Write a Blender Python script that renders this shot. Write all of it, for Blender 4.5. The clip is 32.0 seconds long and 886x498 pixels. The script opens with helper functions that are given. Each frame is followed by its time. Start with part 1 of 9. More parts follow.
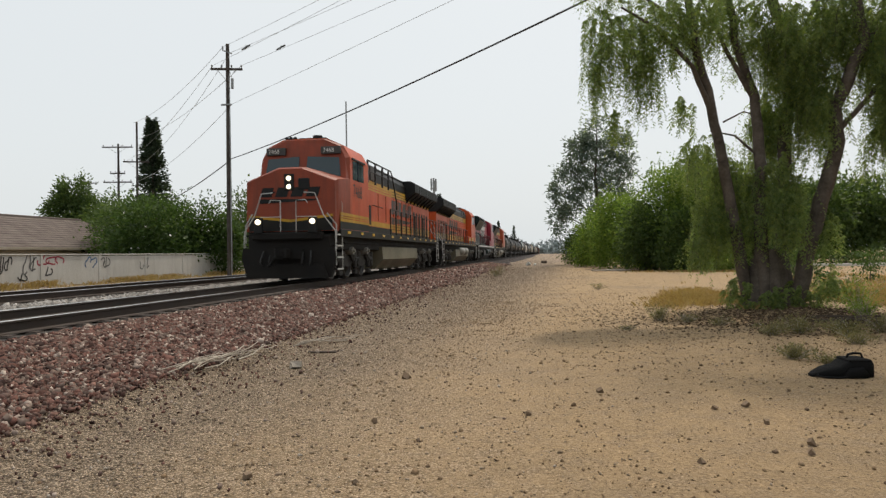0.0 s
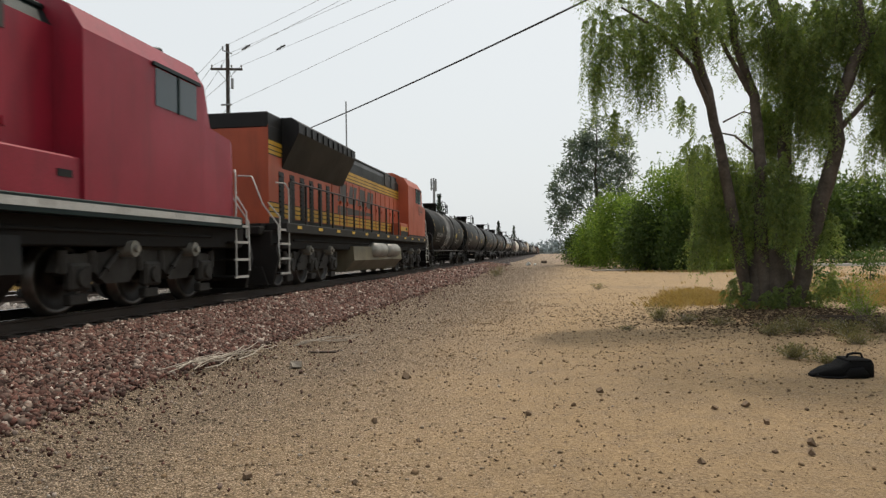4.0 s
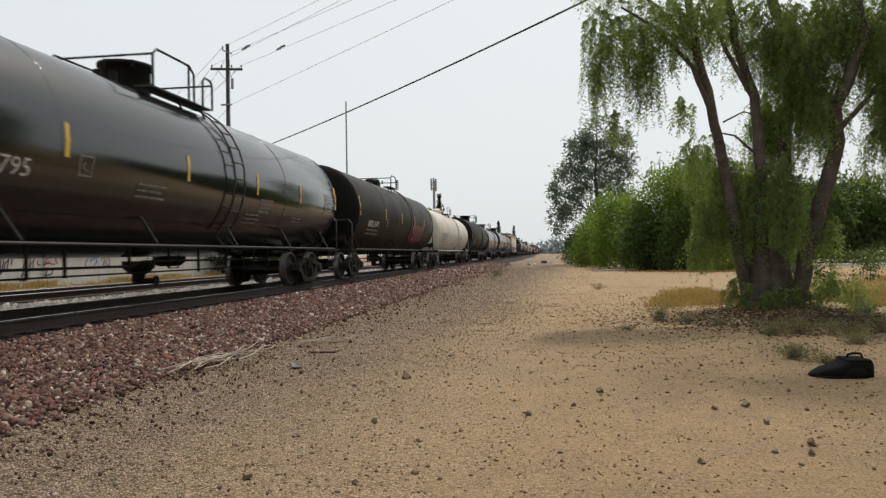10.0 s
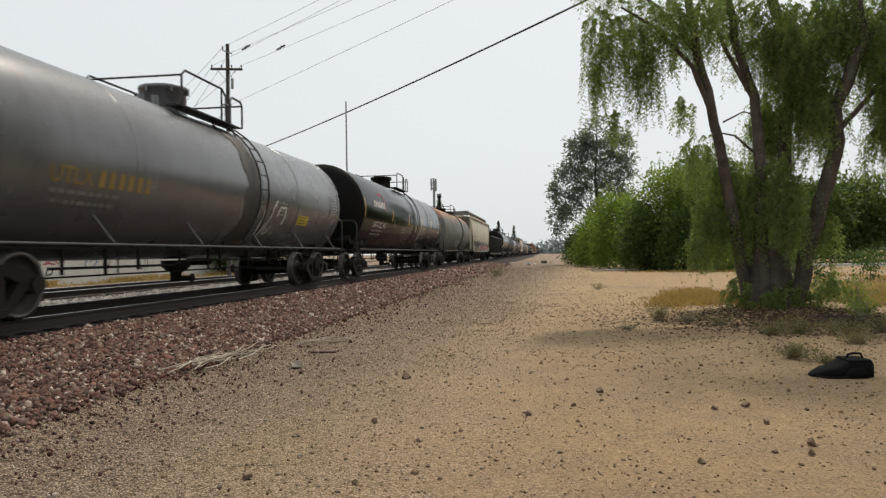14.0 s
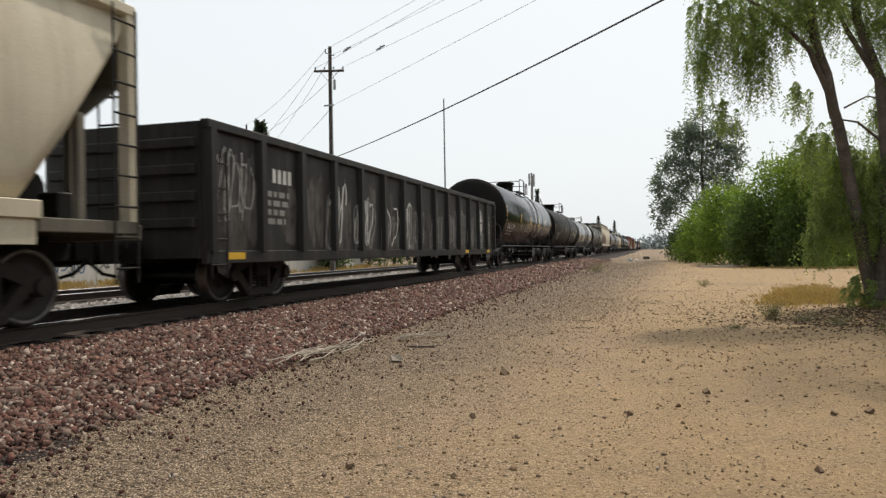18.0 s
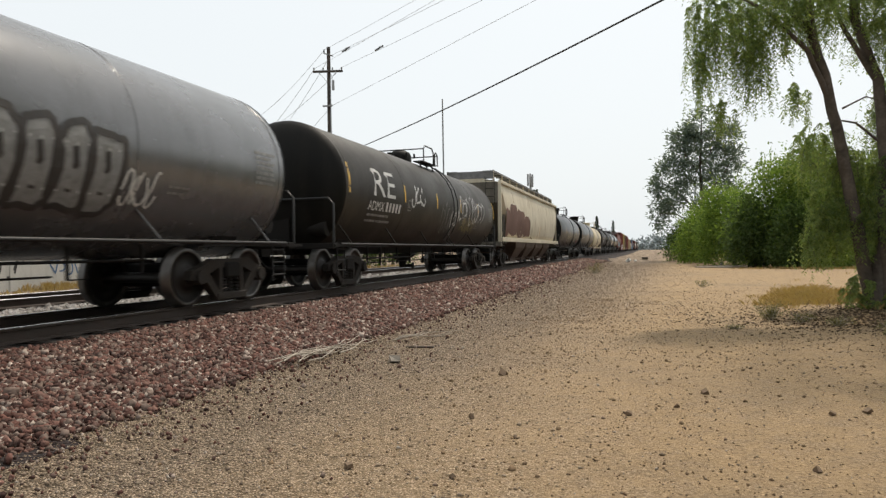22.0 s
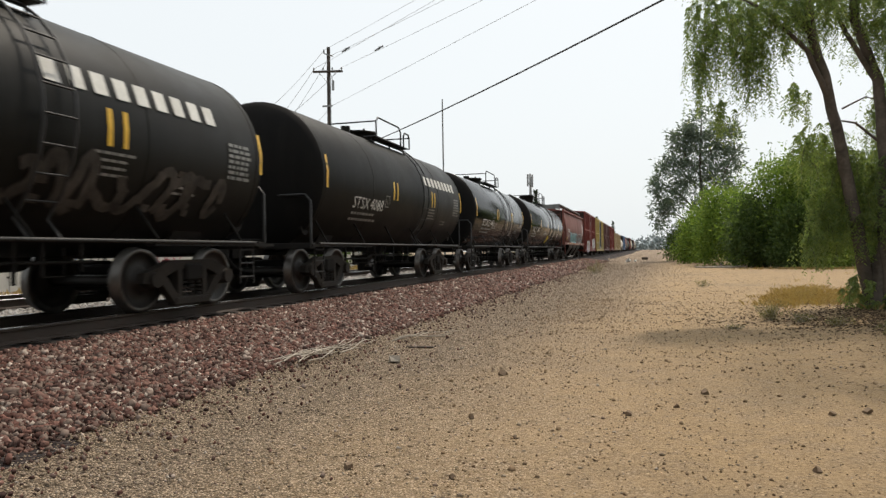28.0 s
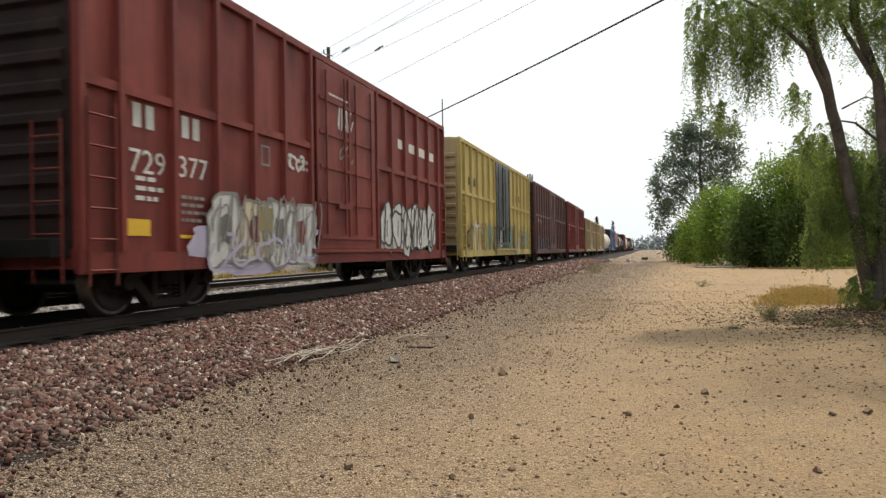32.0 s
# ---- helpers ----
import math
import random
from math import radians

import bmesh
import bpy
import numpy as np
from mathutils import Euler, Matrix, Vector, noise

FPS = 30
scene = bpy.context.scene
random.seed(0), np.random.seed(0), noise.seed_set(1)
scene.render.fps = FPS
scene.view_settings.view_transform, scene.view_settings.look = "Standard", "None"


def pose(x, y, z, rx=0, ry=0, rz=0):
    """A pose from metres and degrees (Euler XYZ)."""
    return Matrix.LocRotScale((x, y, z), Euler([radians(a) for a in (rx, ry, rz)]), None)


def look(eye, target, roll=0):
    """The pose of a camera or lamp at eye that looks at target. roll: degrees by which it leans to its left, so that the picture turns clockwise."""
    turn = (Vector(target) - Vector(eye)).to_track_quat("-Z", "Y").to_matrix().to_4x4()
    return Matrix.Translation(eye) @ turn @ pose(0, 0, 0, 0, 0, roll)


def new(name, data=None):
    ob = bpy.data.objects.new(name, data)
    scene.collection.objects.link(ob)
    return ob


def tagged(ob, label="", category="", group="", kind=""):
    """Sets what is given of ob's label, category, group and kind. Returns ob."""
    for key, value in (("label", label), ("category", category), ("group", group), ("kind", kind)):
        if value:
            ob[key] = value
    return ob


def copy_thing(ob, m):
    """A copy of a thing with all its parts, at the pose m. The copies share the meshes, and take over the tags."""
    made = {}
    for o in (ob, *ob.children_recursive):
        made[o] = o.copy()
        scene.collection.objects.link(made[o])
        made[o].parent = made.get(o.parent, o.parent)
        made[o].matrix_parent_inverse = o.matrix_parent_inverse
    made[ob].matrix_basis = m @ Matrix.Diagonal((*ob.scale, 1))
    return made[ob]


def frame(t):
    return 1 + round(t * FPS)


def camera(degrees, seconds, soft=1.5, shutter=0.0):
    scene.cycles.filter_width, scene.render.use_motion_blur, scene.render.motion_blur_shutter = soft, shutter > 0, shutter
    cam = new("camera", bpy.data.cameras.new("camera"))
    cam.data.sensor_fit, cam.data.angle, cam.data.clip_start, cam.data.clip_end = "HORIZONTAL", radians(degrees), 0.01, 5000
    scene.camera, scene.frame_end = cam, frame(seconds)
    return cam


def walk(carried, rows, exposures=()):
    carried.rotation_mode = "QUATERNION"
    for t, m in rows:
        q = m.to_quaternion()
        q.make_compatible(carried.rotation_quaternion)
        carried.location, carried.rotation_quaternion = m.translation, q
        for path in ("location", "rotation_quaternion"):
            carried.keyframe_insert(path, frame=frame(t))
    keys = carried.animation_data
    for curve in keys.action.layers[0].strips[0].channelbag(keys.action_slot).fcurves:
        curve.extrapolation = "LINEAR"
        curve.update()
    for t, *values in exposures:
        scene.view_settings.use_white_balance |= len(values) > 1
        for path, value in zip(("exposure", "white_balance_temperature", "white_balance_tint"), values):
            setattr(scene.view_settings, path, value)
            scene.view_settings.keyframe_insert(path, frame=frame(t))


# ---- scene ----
# ---- the camera: on a tripod, panned once to its left between 14.5 and 17 s ----
cam = camera(64.76, 32.0, soft=1.35, shutter=0.12)
EYE = (0.0, 0.0, 1.3)


def aim(yaw, pitch, lean):
    """A pose at the tripod: yaw degrees to the left of the line of the track, pitch upwards, lean to the right."""
    y, p = radians(yaw), radians(pitch)
    return look(EYE, (EYE[0] - 9 * math.sin(y) * math.cos(p), EYE[1] + 9 * math.cos(y) * math.cos(p), EYE[2] + 9 * math.sin(p)), -lean)


walk(cam, [(0.0, aim(8.415, 0.396, 0.80)), (14.5, aim(8.415, 0.396, 0.80)), (14.9, aim(8.45, 0.395, 0.80)),
           (16.1, aim(13.3, 0.30, 0.85)), (16.5, aim(14.36, 0.27, 0.87)), (17.0, aim(16.47, 0.23, 0.89)),
           (17.5, aim(16.26, 0.16, 0.89)), (18.0, aim(16.42, 0.17, 0.89)), (19.0, aim(16.44, 0.17, 0.89)),
           (20.0, aim(16.32, 0.20, 0.89)), (32.0, aim(16.30, 0.22, 0.89))],
     [(0.0, 0.0), (14.5, 0.0), (17.5, 0.17), (30.0, 0.21), (31.0, 0.38), (32.0, 0.36)])

# ---- hazy daylight: a bright veiled sky and a weak soft sun ahead on the side of the tree ----
SUN_AZIMUTH, SUN_HEIGHT = 17.0, 59.5
world = bpy.data.worlds.new("hazy_sky")
scene.world = world
world.use_nodes = True
wn = world.node_tree
sky = wn.nodes.new("ShaderNodeTexSky")
sky.sky_type, sky.sun_disc = "NISHITA", False
sky.sun_elevation, sky.sun_rotation = radians(SUN_HEIGHT), radians(SUN_AZIMUTH)
sky.air_density, sky.dust_density, sky.ozone_density = 1.0, 6.0, 1.0
veil = wn.nodes.new("ShaderNodeMix")
veil.data_type = "RGBA"
scaled = wn.nodes.new("ShaderNodeVectorMath")
scaled.operation = "SCALE"
scaled.inputs["Scale"].default_value = 0.12
wn.links.new(sky.outputs[0], scaled.inputs[0])
wn.links.new(scaled.outputs[0], veil.inputs["A"])
veil.inputs["B"].default_value = (0.835, 0.875, 0.885, 1)
veil.inputs["Factor"].default_value = 0.86
wn.links.new(veil.outputs["Result"], wn.nodes["Background"].inputs[0])
wn.nodes["Background"].inputs[1].default_value = 1.0
sun = new("sun", bpy.data.lights.new("sun", "SUN"))
sun.data.energy, sun.data.angle, sun.data.color = 2.5, radians(4.0), (1.0, 0.9, 0.76)
sa, sh = radians(SUN_AZIMUTH), radians(SUN_HEIGHT)
sun.matrix_world = look((40 * math.sin(sa), 40 * math.cos(sa), 40 * math.tan(sh)), (0, 0, 0))
scene.view_settings.exposure = 0.0

# ---- mesh builder ----


class MB:
    """Collects vertices and faces of one mesh."""

    def __init__(self):
        self.v, self.f, self.s = [], [], []

    def add(self, verts, faces, smooth=False):
        n = len(self.v)
        self.v.extend([tuple(p) for p in verts])
        self.f.extend([tuple(n + i for i in q) for q in faces])
        self.s.extend([smooth] * len(faces))
        return self

    def box(self, x0, x1, y0, y1, z0, z1, b=0.0):
        if b <= 0:
            v = [(x, y, z) for x in (x0, x1) for y in (y0, y1) for z in (z0, z1)]
            return self.add(v, [(0, 1, 3, 2), (4, 6, 7, 5), (0, 4, 5, 1), (2, 3, 7, 6), (0, 2, 6, 4), (1, 5, 7, 3)])
        b = min(b, (x1 - x0) / 2.1, (y1 - y0) / 2.1, (z1 - z0) / 2.1)
        prof = []
        for x, d in ((x0, b), (x0 + b, 0), (x1 - b, 0), (x1, b)):
            prof.append([(x, y0 + d, z0 + b), (x, y0 + d + (b if d == 0 else 0), z0 + d), (x, y1 - d - (b if d == 0 else 0), z0 + d), (x, y1 - d, z0 + b),
                         (x, y1 - d, z1 - b), (x, y1 - d - (b if d == 0 else 0), z1 - d), (x, y0 + d + (b if d == 0 else 0), z1 - d), (x, y0 + d, z1 - b)])
        v = [p for ring in prof for p in ring]
        f = [(7, 6, 5, 4, 3, 2, 1, 0), tuple(range(24, 32))]
        for k in range(3):
            for i in range(8):
                j = (i + 1) % 8
                f.append((k * 8 + i, k * 8 + j, k * 8 + 8 + j, k * 8 + 8 + i))
        return self.add(v, f)

    def cyl(self, p0, p1, r0, r1=None, n=12, caps=True, smooth=True):
        p0, p1 = Vector(p0), Vector(p1)
        r1 = r0 if r1 is None else r1
        d = (p1 - p0).normalized()
        u = d.orthogonal().normalized()
        w = d.cross(u)
        v = []
        for p, r in ((p0, r0), (p1, r1)):
            v += [p + (u * math.cos(2 * math.pi * i / n) + w * math.sin(2 * math.pi * i / n)) * r for i in range(n)]
        self.add(v, [(i, (i + 1) % n, n + (i + 1) % n, n + i) for i in range(n)], smooth)
        if caps:
            self.add(v, [tuple(reversed(range(n))), tuple(range(n, 2 * n))])
        return self

    def tube(self, pts, r, n=6, r1=None):
        pts = [Vector(p) for p in pts]
        r1 = r if r1 is None else r1
        v, u = [], None
        for i, p in enumerate(pts):
            d = (pts[min(i + 1, len(pts) - 1)] - pts[max(i - 1, 0)]).normalized()
            u = d.orthogonal().normalized() if u is None else (u - d * u.dot(d)).normalized()
            w = d.cross(u)
            rr = r + (r1 - r) * i / max(1, len(pts) - 1)
            v += [p + (u * math.cos(2 * math.pi * k / n) + w * math.sin(2 * math.pi * k / n)) * rr for k in range(n)]
        f = [(i * n + k, i * n + (k + 1) % n, (i + 1) * n + (k + 1) % n, (i + 1) * n + k) for i in range(len(pts) - 1) for k in range(n)]
        self.add(v, f, True)
        return self.add([v[k] for k in range(n)] + [v[len(v) - n + k] for k in range(n)], [tuple(reversed(range(n))), tuple(range(n, 2 * n))])

    def prism(self, poly, c0, c1, axis="y", smooth=False, caps=True):
        """A closed outline drawn out along an axis: (x, z) along y, (y, z) along x, (x, y) along z."""
        def at(p, c):
            return {"y": (p[0], c, p[1]), "x": (c, p[0], p[1]), "z": (p[0], p[1], c)}[axis]
        n = len(poly)
        v = [at(p, c0) for p in poly] + [at(p, c1) for p in poly]
        self.add(v, [(i, (i + 1) % n, n + (i + 1) % n, n + i) for i in range(n)], smooth)
        if caps:
            self.add(v, [tuple(reversed(range(n))), tuple(range(n, 2 * n))])
        return self

    def loft(self, rings, smooth=True, caps=True):
        """Skin through rings of points with the same count each."""
        n = len(rings[0])
        v = [p for ring in rings for p in ring]
        self.add(v, [(k * n + i, k * n + (i + 1) % n, (k + 1) * n + (i + 1) % n, (k + 1) * n + i) for k in range(len(rings) - 1) for i in range(n)], smooth)
        if caps:
            self.add(rings[0] + rings[-1], [tuple(reversed(range(n))), tuple(range(n, 2 * n))])
        return self

    def lathe(self, prof, c, axis="y", n=32, caps=True):
        """Turn a profile of (radius, place along the axis) about the axis through c."""
        rings = []
        for r, h in prof:
            ring = []
            for i in range(n):
                a = 2 * math.pi * i / n
                p = (r * math.cos(a), r * math.sin(a))
                ring.append({"y": (c[0] + p[0], c[1] + h, c[2] + p[1]), "x": (c[0] + h, c[1] + p[0], c[2] + p[1]), "z": (c[0] + p[0], c[1] + p[1], c[2] + h)}[axis])
            rings.append(ring)
        return self.loft(rings, True, caps)

    def mesh(self, name, material):
        me = bpy.data.meshes.new(name)
        me.from_pydata(self.v, [], self.f)
        me.polygons.foreach_set("use_smooth", self.s)
        if material:
            me.materials.append(material)
        bm = bmesh.new()
        bm.from_mesh(me)
        bmesh.ops.recalc_face_normals(bm, faces=bm.faces)
        bm.to_mesh(me)
        bm.free()
        return me


def thing(name, label, category, group="", at=None, kind=""):
    """An empty base that parents a thing's parts."""
    ob = tagged(new(name), label, category, group, kind)
    if at is not None:
        ob.matrix_basis = at
    return ob


def part(name, mb, material, parent, label="", at=None):
    """One mesh object under a thing or a part; mb is a builder or a mesh."""
    ob = new(name, mb if isinstance(mb, bpy.types.Mesh) else mb.mesh(name, material))
    ob.parent = parent
    if at is not None:
        ob.matrix_basis = at
    return tagged(ob, label)


def solo(name, mb, material, label, category, group="", kind="", at=None):
    """A thing of one mesh."""
    ob = new(name, mb if isinstance(mb, bpy.types.Mesh) else mb.mesh(name, material))
    if at is not None:
        ob.matrix_basis = at
    return tagged(ob, label, category, group, kind)


def soup(name, verts, per, faces, material, smooth=False):
    """A mesh of many alike pieces: verts is (n, per, 3), faces index into one piece."""
    n = len(verts)
    me = bpy.data.meshes.new(name)
    fa = np.asarray(faces)
    k = fa.shape[1]
    loops = (np.arange(n)[:, None, None] * per + fa[None]).reshape(-1)
    me.vertices.add(n * per)
    me.vertices.foreach_set("co", np.ascontiguousarray(verts, dtype=np.float32).reshape(-1))
    me.loops.add(len(loops))
    me.loops.foreach_set("vertex_index", loops.astype(np.int32))
    m = n * len(fa)
    me.polygons.add(m)
    me.polygons.foreach_set("loop_start", (np.arange(m) * k).astype(np.int32))
    me.polygons.foreach_set("loop_total", np.full(m, k, dtype=np.int32))
    if smooth:
        me.polygons.foreach_set("use_smooth", np.ones(m, dtype=bool))
    me.update(calc_edges=True)
    me.materials.append(material)
    return me


# ---- materials ----
def nodes_of(name):
    m = bpy.data.materials.new(name)
    m.use_nodes = True
    return m, m.node_tree, m.node_tree.nodes["Principled BSDF"]


def tex(nt, kind, scale, coords, **sets):
    n = nt.nodes.new(kind)
    n.inputs["Scale"].default_value = scale
    for k, val in sets.items():
        n.inputs[k].default_value = val
    nt.links.new(coords, n.inputs["Vector"])
    return n


def ramp(nt, value, lo, hi, c0=(0, 0, 0, 1), c1=(1, 1, 1, 1)):
    r = nt.nodes.new("ShaderNodeValToRGB")
    r.color_ramp.elements[0].position, r.color_ramp.elements[1].position = lo, hi
    r.color_ramp.elements[0].color, r.color_ramp.elements[1].color = c0, c1
    nt.links.new(value, r.inputs[0])
    return r.outputs[0]


def mix(nt, fac, a, b, mode="MIX"):
    m = nt.nodes.new("ShaderNodeMix")
    m.data_type, m.blend_type = "RGBA", mode
    for val, sock in ((fac, m.inputs["Factor"]), (a, m.inputs["A"]), (b, m.inputs["B"])):
        if isinstance(val, (int, float)):
            sock.default_value = val
        elif isinstance(val, tuple):
            sock.default_value = (*val[:3], 1)
        else:
            nt.links.new(val, sock)
    return m.outputs["Result"]


def stretched(nt, coords, sx, sy, sz):
    m = nt.nodes.new("ShaderNodeMapping")
    m.inputs["Scale"].default_value = (sx, sy, sz)
    nt.links.new(coords, m.inputs["Vector"])
    return m.outputs[0]


def surface(name, col, col2=None, scale=1.5, rough=0.6, metal=0.0, bump=0.15, fine=60.0, streak=None, amount=0.5, chips=None, vary=0.0, spec=0.5):
    """Paint, metal, wood or stone: two scales of tone, streaks that run down, chips and fine relief."""
    m, nt, bsdf = nodes_of(name)
    tc = nt.nodes.new("ShaderNodeTexCoord").outputs["Object"]
    col2 = col2 or tuple(c * 0.7 for c in col)
    big = tex(nt, "ShaderNodeTexNoise", scale, tc, Detail=5.0, Roughness=0.6)
    c = mix(nt, ramp(nt, big.outputs["Fac"], 0.35, 0.7), col, col2)
    if streak:
        run = tex(nt, "ShaderNodeTexNoise", 1.0, stretched(nt, tc, 3.0, 3.2, 0.35), Detail=6.0, Roughness=0.65)
        f = ramp(nt, run.outputs["Fac"], 0.48, 0.72)
        fm = nt.nodes.new("ShaderNodeMath")
        fm.operation = "MULTIPLY"
        fm.inputs[1].default_value = amount
        nt.links.new(f, fm.inputs[0])
        c = mix(nt, fm.outputs[0], c, streak)
    if chips:
        ch = tex(nt, "ShaderNodeTexNoise", 7.0, tc, Detail=8.0, Roughness=0.75)
        c = mix(nt, ramp(nt, ch.outputs["Fac"], 0.63, 0.68), c, chips)
    grain = tex(nt, "ShaderNodeTexNoise", fine, tc, Detail=3.0)
    c = mix(nt, 0.25, c, mix(nt, 1.0, c, ramp(nt, grain.outputs["Fac"], 0.3, 0.7), "MULTIPLY"))
    if vary:
        oi = nt.nodes.new("ShaderNodeObjectInfo")
        c = mix(nt, vary, c, mix(nt, 1.0, c, ramp(nt, oi.outputs["Random"], 0, 1, (0.35, 0.35, 0.35, 1), (1.5, 1.5, 1.5, 1)), "MULTIPLY"))
    nt.links.new(c, bsdf.inputs["Base Color"])
    nt.links.new(ramp(nt, big.outputs["Fac"], 0.2, 0.8, (rough * 0.8,) * 3 + (1,), (min(1, rough * 1.2),) * 3 + (1,)), bsdf.inputs["Roughness"])
    bsdf.inputs["Metallic"].default_value = metal
    bsdf.inputs["Specular IOR Level"].default_value = spec
    b = nt.nodes.new("ShaderNodeBump")
    b.inputs["Strength"].default_value, b.inputs["Distance"].default_value = bump, 0.01
    nt.links.new(grain.outputs["Fac"], b.inputs["Height"])
    nt.links.new(b.outputs[0], bsdf.inputs["Normal"])
    return m


def pieces(name, cols, rough=0.9, fine=50.0):
    """Stones, leaves or straw of one joined mesh: each piece takes its own tone."""
    m, nt, bsdf = nodes_of(name)
    g = nt.nodes.new("ShaderNodeNewGeometry")
    r = nt.nodes.new("ShaderNodeValToRGB")
    r.color_ramp.interpolation = "LINEAR"
    while len(r.color_ramp.elements) < len(cols):
        r.color_ramp.elements.new(0.5)
    for i, c in enumerate(cols):
        r.color_ramp.elements[i].position = i / (len(cols) - 1)
        r.color_ramp.elements[i].color = (*c, 1)
    nt.links.new(g.outputs["Random Per Island"], r.inputs[0])
    tc = nt.nodes.new("ShaderNodeTexCoord").outputs["Object"]
    grain = tex(nt, "ShaderNodeTexNoise", fine, tc, Detail=4.0)
    c = mix(nt, 0.35, r.outputs[0], mix(nt, 1.0, r.outputs[0], ramp(nt, grain.outputs["Fac"], 0.3, 0.75), "MULTIPLY"))
    nt.links.new(c, bsdf.inputs["Base Color"])
    bsdf.inputs["Roughness"].default_value = rough
    bsdf.inputs["Specular IOR Level"].default_value = 0.2
    return m


def foliage(name, cols, glow=0.35):
    """Leaves that let some light through, each in its own tone."""
    m = pieces(name, cols, 0.55)
    nt = m.node_tree
    bsdf = nt.nodes["Principled BSDF"]
    src = bsdf.inputs["Base Color"].links[0].from_socket
    tr = nt.nodes.new("ShaderNodeBsdfTranslucent")
    nt.links.new(mix(nt, 1.0, src, (1.7, 1.75, 1.0), "MULTIPLY"), tr.inputs[0])
    ms = nt.nodes.new("ShaderNodeMixShader")
    ms.inputs[0].default_value = glow
    nt.links.new(bsdf.outputs[0], ms.inputs[1])
    nt.links.new(tr.outputs[0], ms.inputs[2])
    nt.links.new(ms.outputs[0], nt.nodes["Material Output"].inputs["Surface"])
    return m


def lamp_glow(name, col, power):
    m, nt, bsdf = nodes_of(name)
    bsdf.inputs["Emission Color"].default_value = (*col, 1)
    bsdf.inputs["Emission Strength"].default_value = power
    return m


def glass(name, tint=(0.03, 0.05, 0.06)):
    m, nt, bsdf = nodes_of(name)
    bsdf.inputs["Base Color"].default_value = (*tint, 1)
    bsdf.inputs["Roughness"].default_value = 0.06
    bsdf.inputs["Specular IOR Level"].default_value = 0.45
    return m


M = {}
M["black"] = surface("black_tank_paint", (0.0055, 0.0056, 0.005), (0.012, 0.0115, 0.0095), 0.8, 0.5, streak=(0.024, 0.022, 0.017), amount=0.3, spec=0.14)
M["soot"] = surface("sooty_black_paint", (0.007, 0.0066, 0.0055), (0.013, 0.0118, 0.0095), 0.8, 0.55, streak=(0.026, 0.022, 0.017), amount=0.35, spec=0.13)
M["gloss"] = surface("glossy_black_paint", (0.004, 0.0046, 0.005), (0.007, 0.0076, 0.008), 0.8, 0.19, bump=0.03, streak=(0.012, 0.013, 0.013), amount=0.2, spec=0.34)
M["mirrorblack"] = surface("polished_black_paint", (0.008, 0.01, 0.0105), (0.012, 0.014, 0.0145), 0.8, 0.15, bump=0.02, streak=(0.02, 0.022, 0.022), amount=0.2, spec=1.0)
M["brownblack"] = surface("brownish_black_paint", (0.014, 0.0118, 0.0085), (0.021, 0.017, 0.0125), 0.9, 0.5, streak=(0.034, 0.028, 0.02), amount=0.35, spec=0.16)
M["brown"] = surface("weathered_brown_paint", (0.03, 0.0255, 0.018), (0.02, 0.0165, 0.0125), 0.9, 0.5, streak=(0.052, 0.043, 0.03), amount=0.4, spec=0.3)
M["baybrown"] = surface("rusty_brown_paint", (0.11, 0.075, 0.055), (0.065, 0.045, 0.034), 0.9, 0.7, streak=(0.04, 0.028, 0.022), amount=0.5, spec=0.3)
M["gondwear"] = surface("worn_grey_streaks", (0.1, 0.09, 0.08), (0.03, 0.027, 0.024), 2.5, 0.75, streak=(0.17, 0.155, 0.14), amount=0.7, spec=0.25)
M["white"] = surface("dirty_white_paint", (0.72, 0.68, 0.6), (0.56, 0.51, 0.43), 0.7, 0.45, streak=(0.33, 0.28, 0.22), amount=0.45)
M["grey"] = surface("dusty_grey_paint", (0.33, 0.33, 0.32), (0.22, 0.215, 0.205), 0.8, 0.5, streak=(0.12, 0.11, 0.1), amount=0.45)
M["midgrey"] = surface("dark_grey_paint", (0.03, 0.031, 0.031), (0.02, 0.0205, 0.02), 0.8, 0.34, streak=(0.05, 0.048, 0.044), amount=0.35, spec=0.4)
M["cream"] = surface("weathered_cream_paint", (0.66, 0.6, 0.46), (0.54, 0.48, 0.36), 0.6, 0.6, streak=(0.36, 0.3, 0.2), amount=0.5)
M["grating"] = surface("galvanised_grating", (0.2, 0.2, 0.195), (0.13, 0.13, 0.125), 4.0, 0.6, metal=0.2)
M["creamtank"] = surface("pale_cream_tank_paint", (0.68, 0.6, 0.42), (0.58, 0.48, 0.3), 0.8, 0.5, streak=(0.42, 0.25, 0.12), amount=0.45)
M["ochre"] = surface("ochre_frame_paint", (0.5, 0.32, 0.16), (0.34, 0.2, 0.1), 1.5, 0.6, streak=(0.2, 0.1, 0.06), amount=0.5)
M["redbox"] = surface("oxide_red_paint", (0.25, 0.05, 0.037), (0.15, 0.033, 0.027), 0.55, 0.6, streak=(0.06, 0.022, 0.019), amount=0.7, chips=(0.08, 0.028, 0.02), spec=0.25)
M["redhop"] = surface("brown_red_paint", (0.235, 0.078, 0.058), (0.16, 0.055, 0.043), 0.5, 0.6, streak=(0.07, 0.03, 0.024), amount=0.6, spec=0.25)
M["darkred"] = surface("dark_red_brown_paint", (0.12, 0.045, 0.037), (0.085, 0.034, 0.03), 0.7, 0.65, streak=(0.06, 0.03, 0.025), amount=0.5)
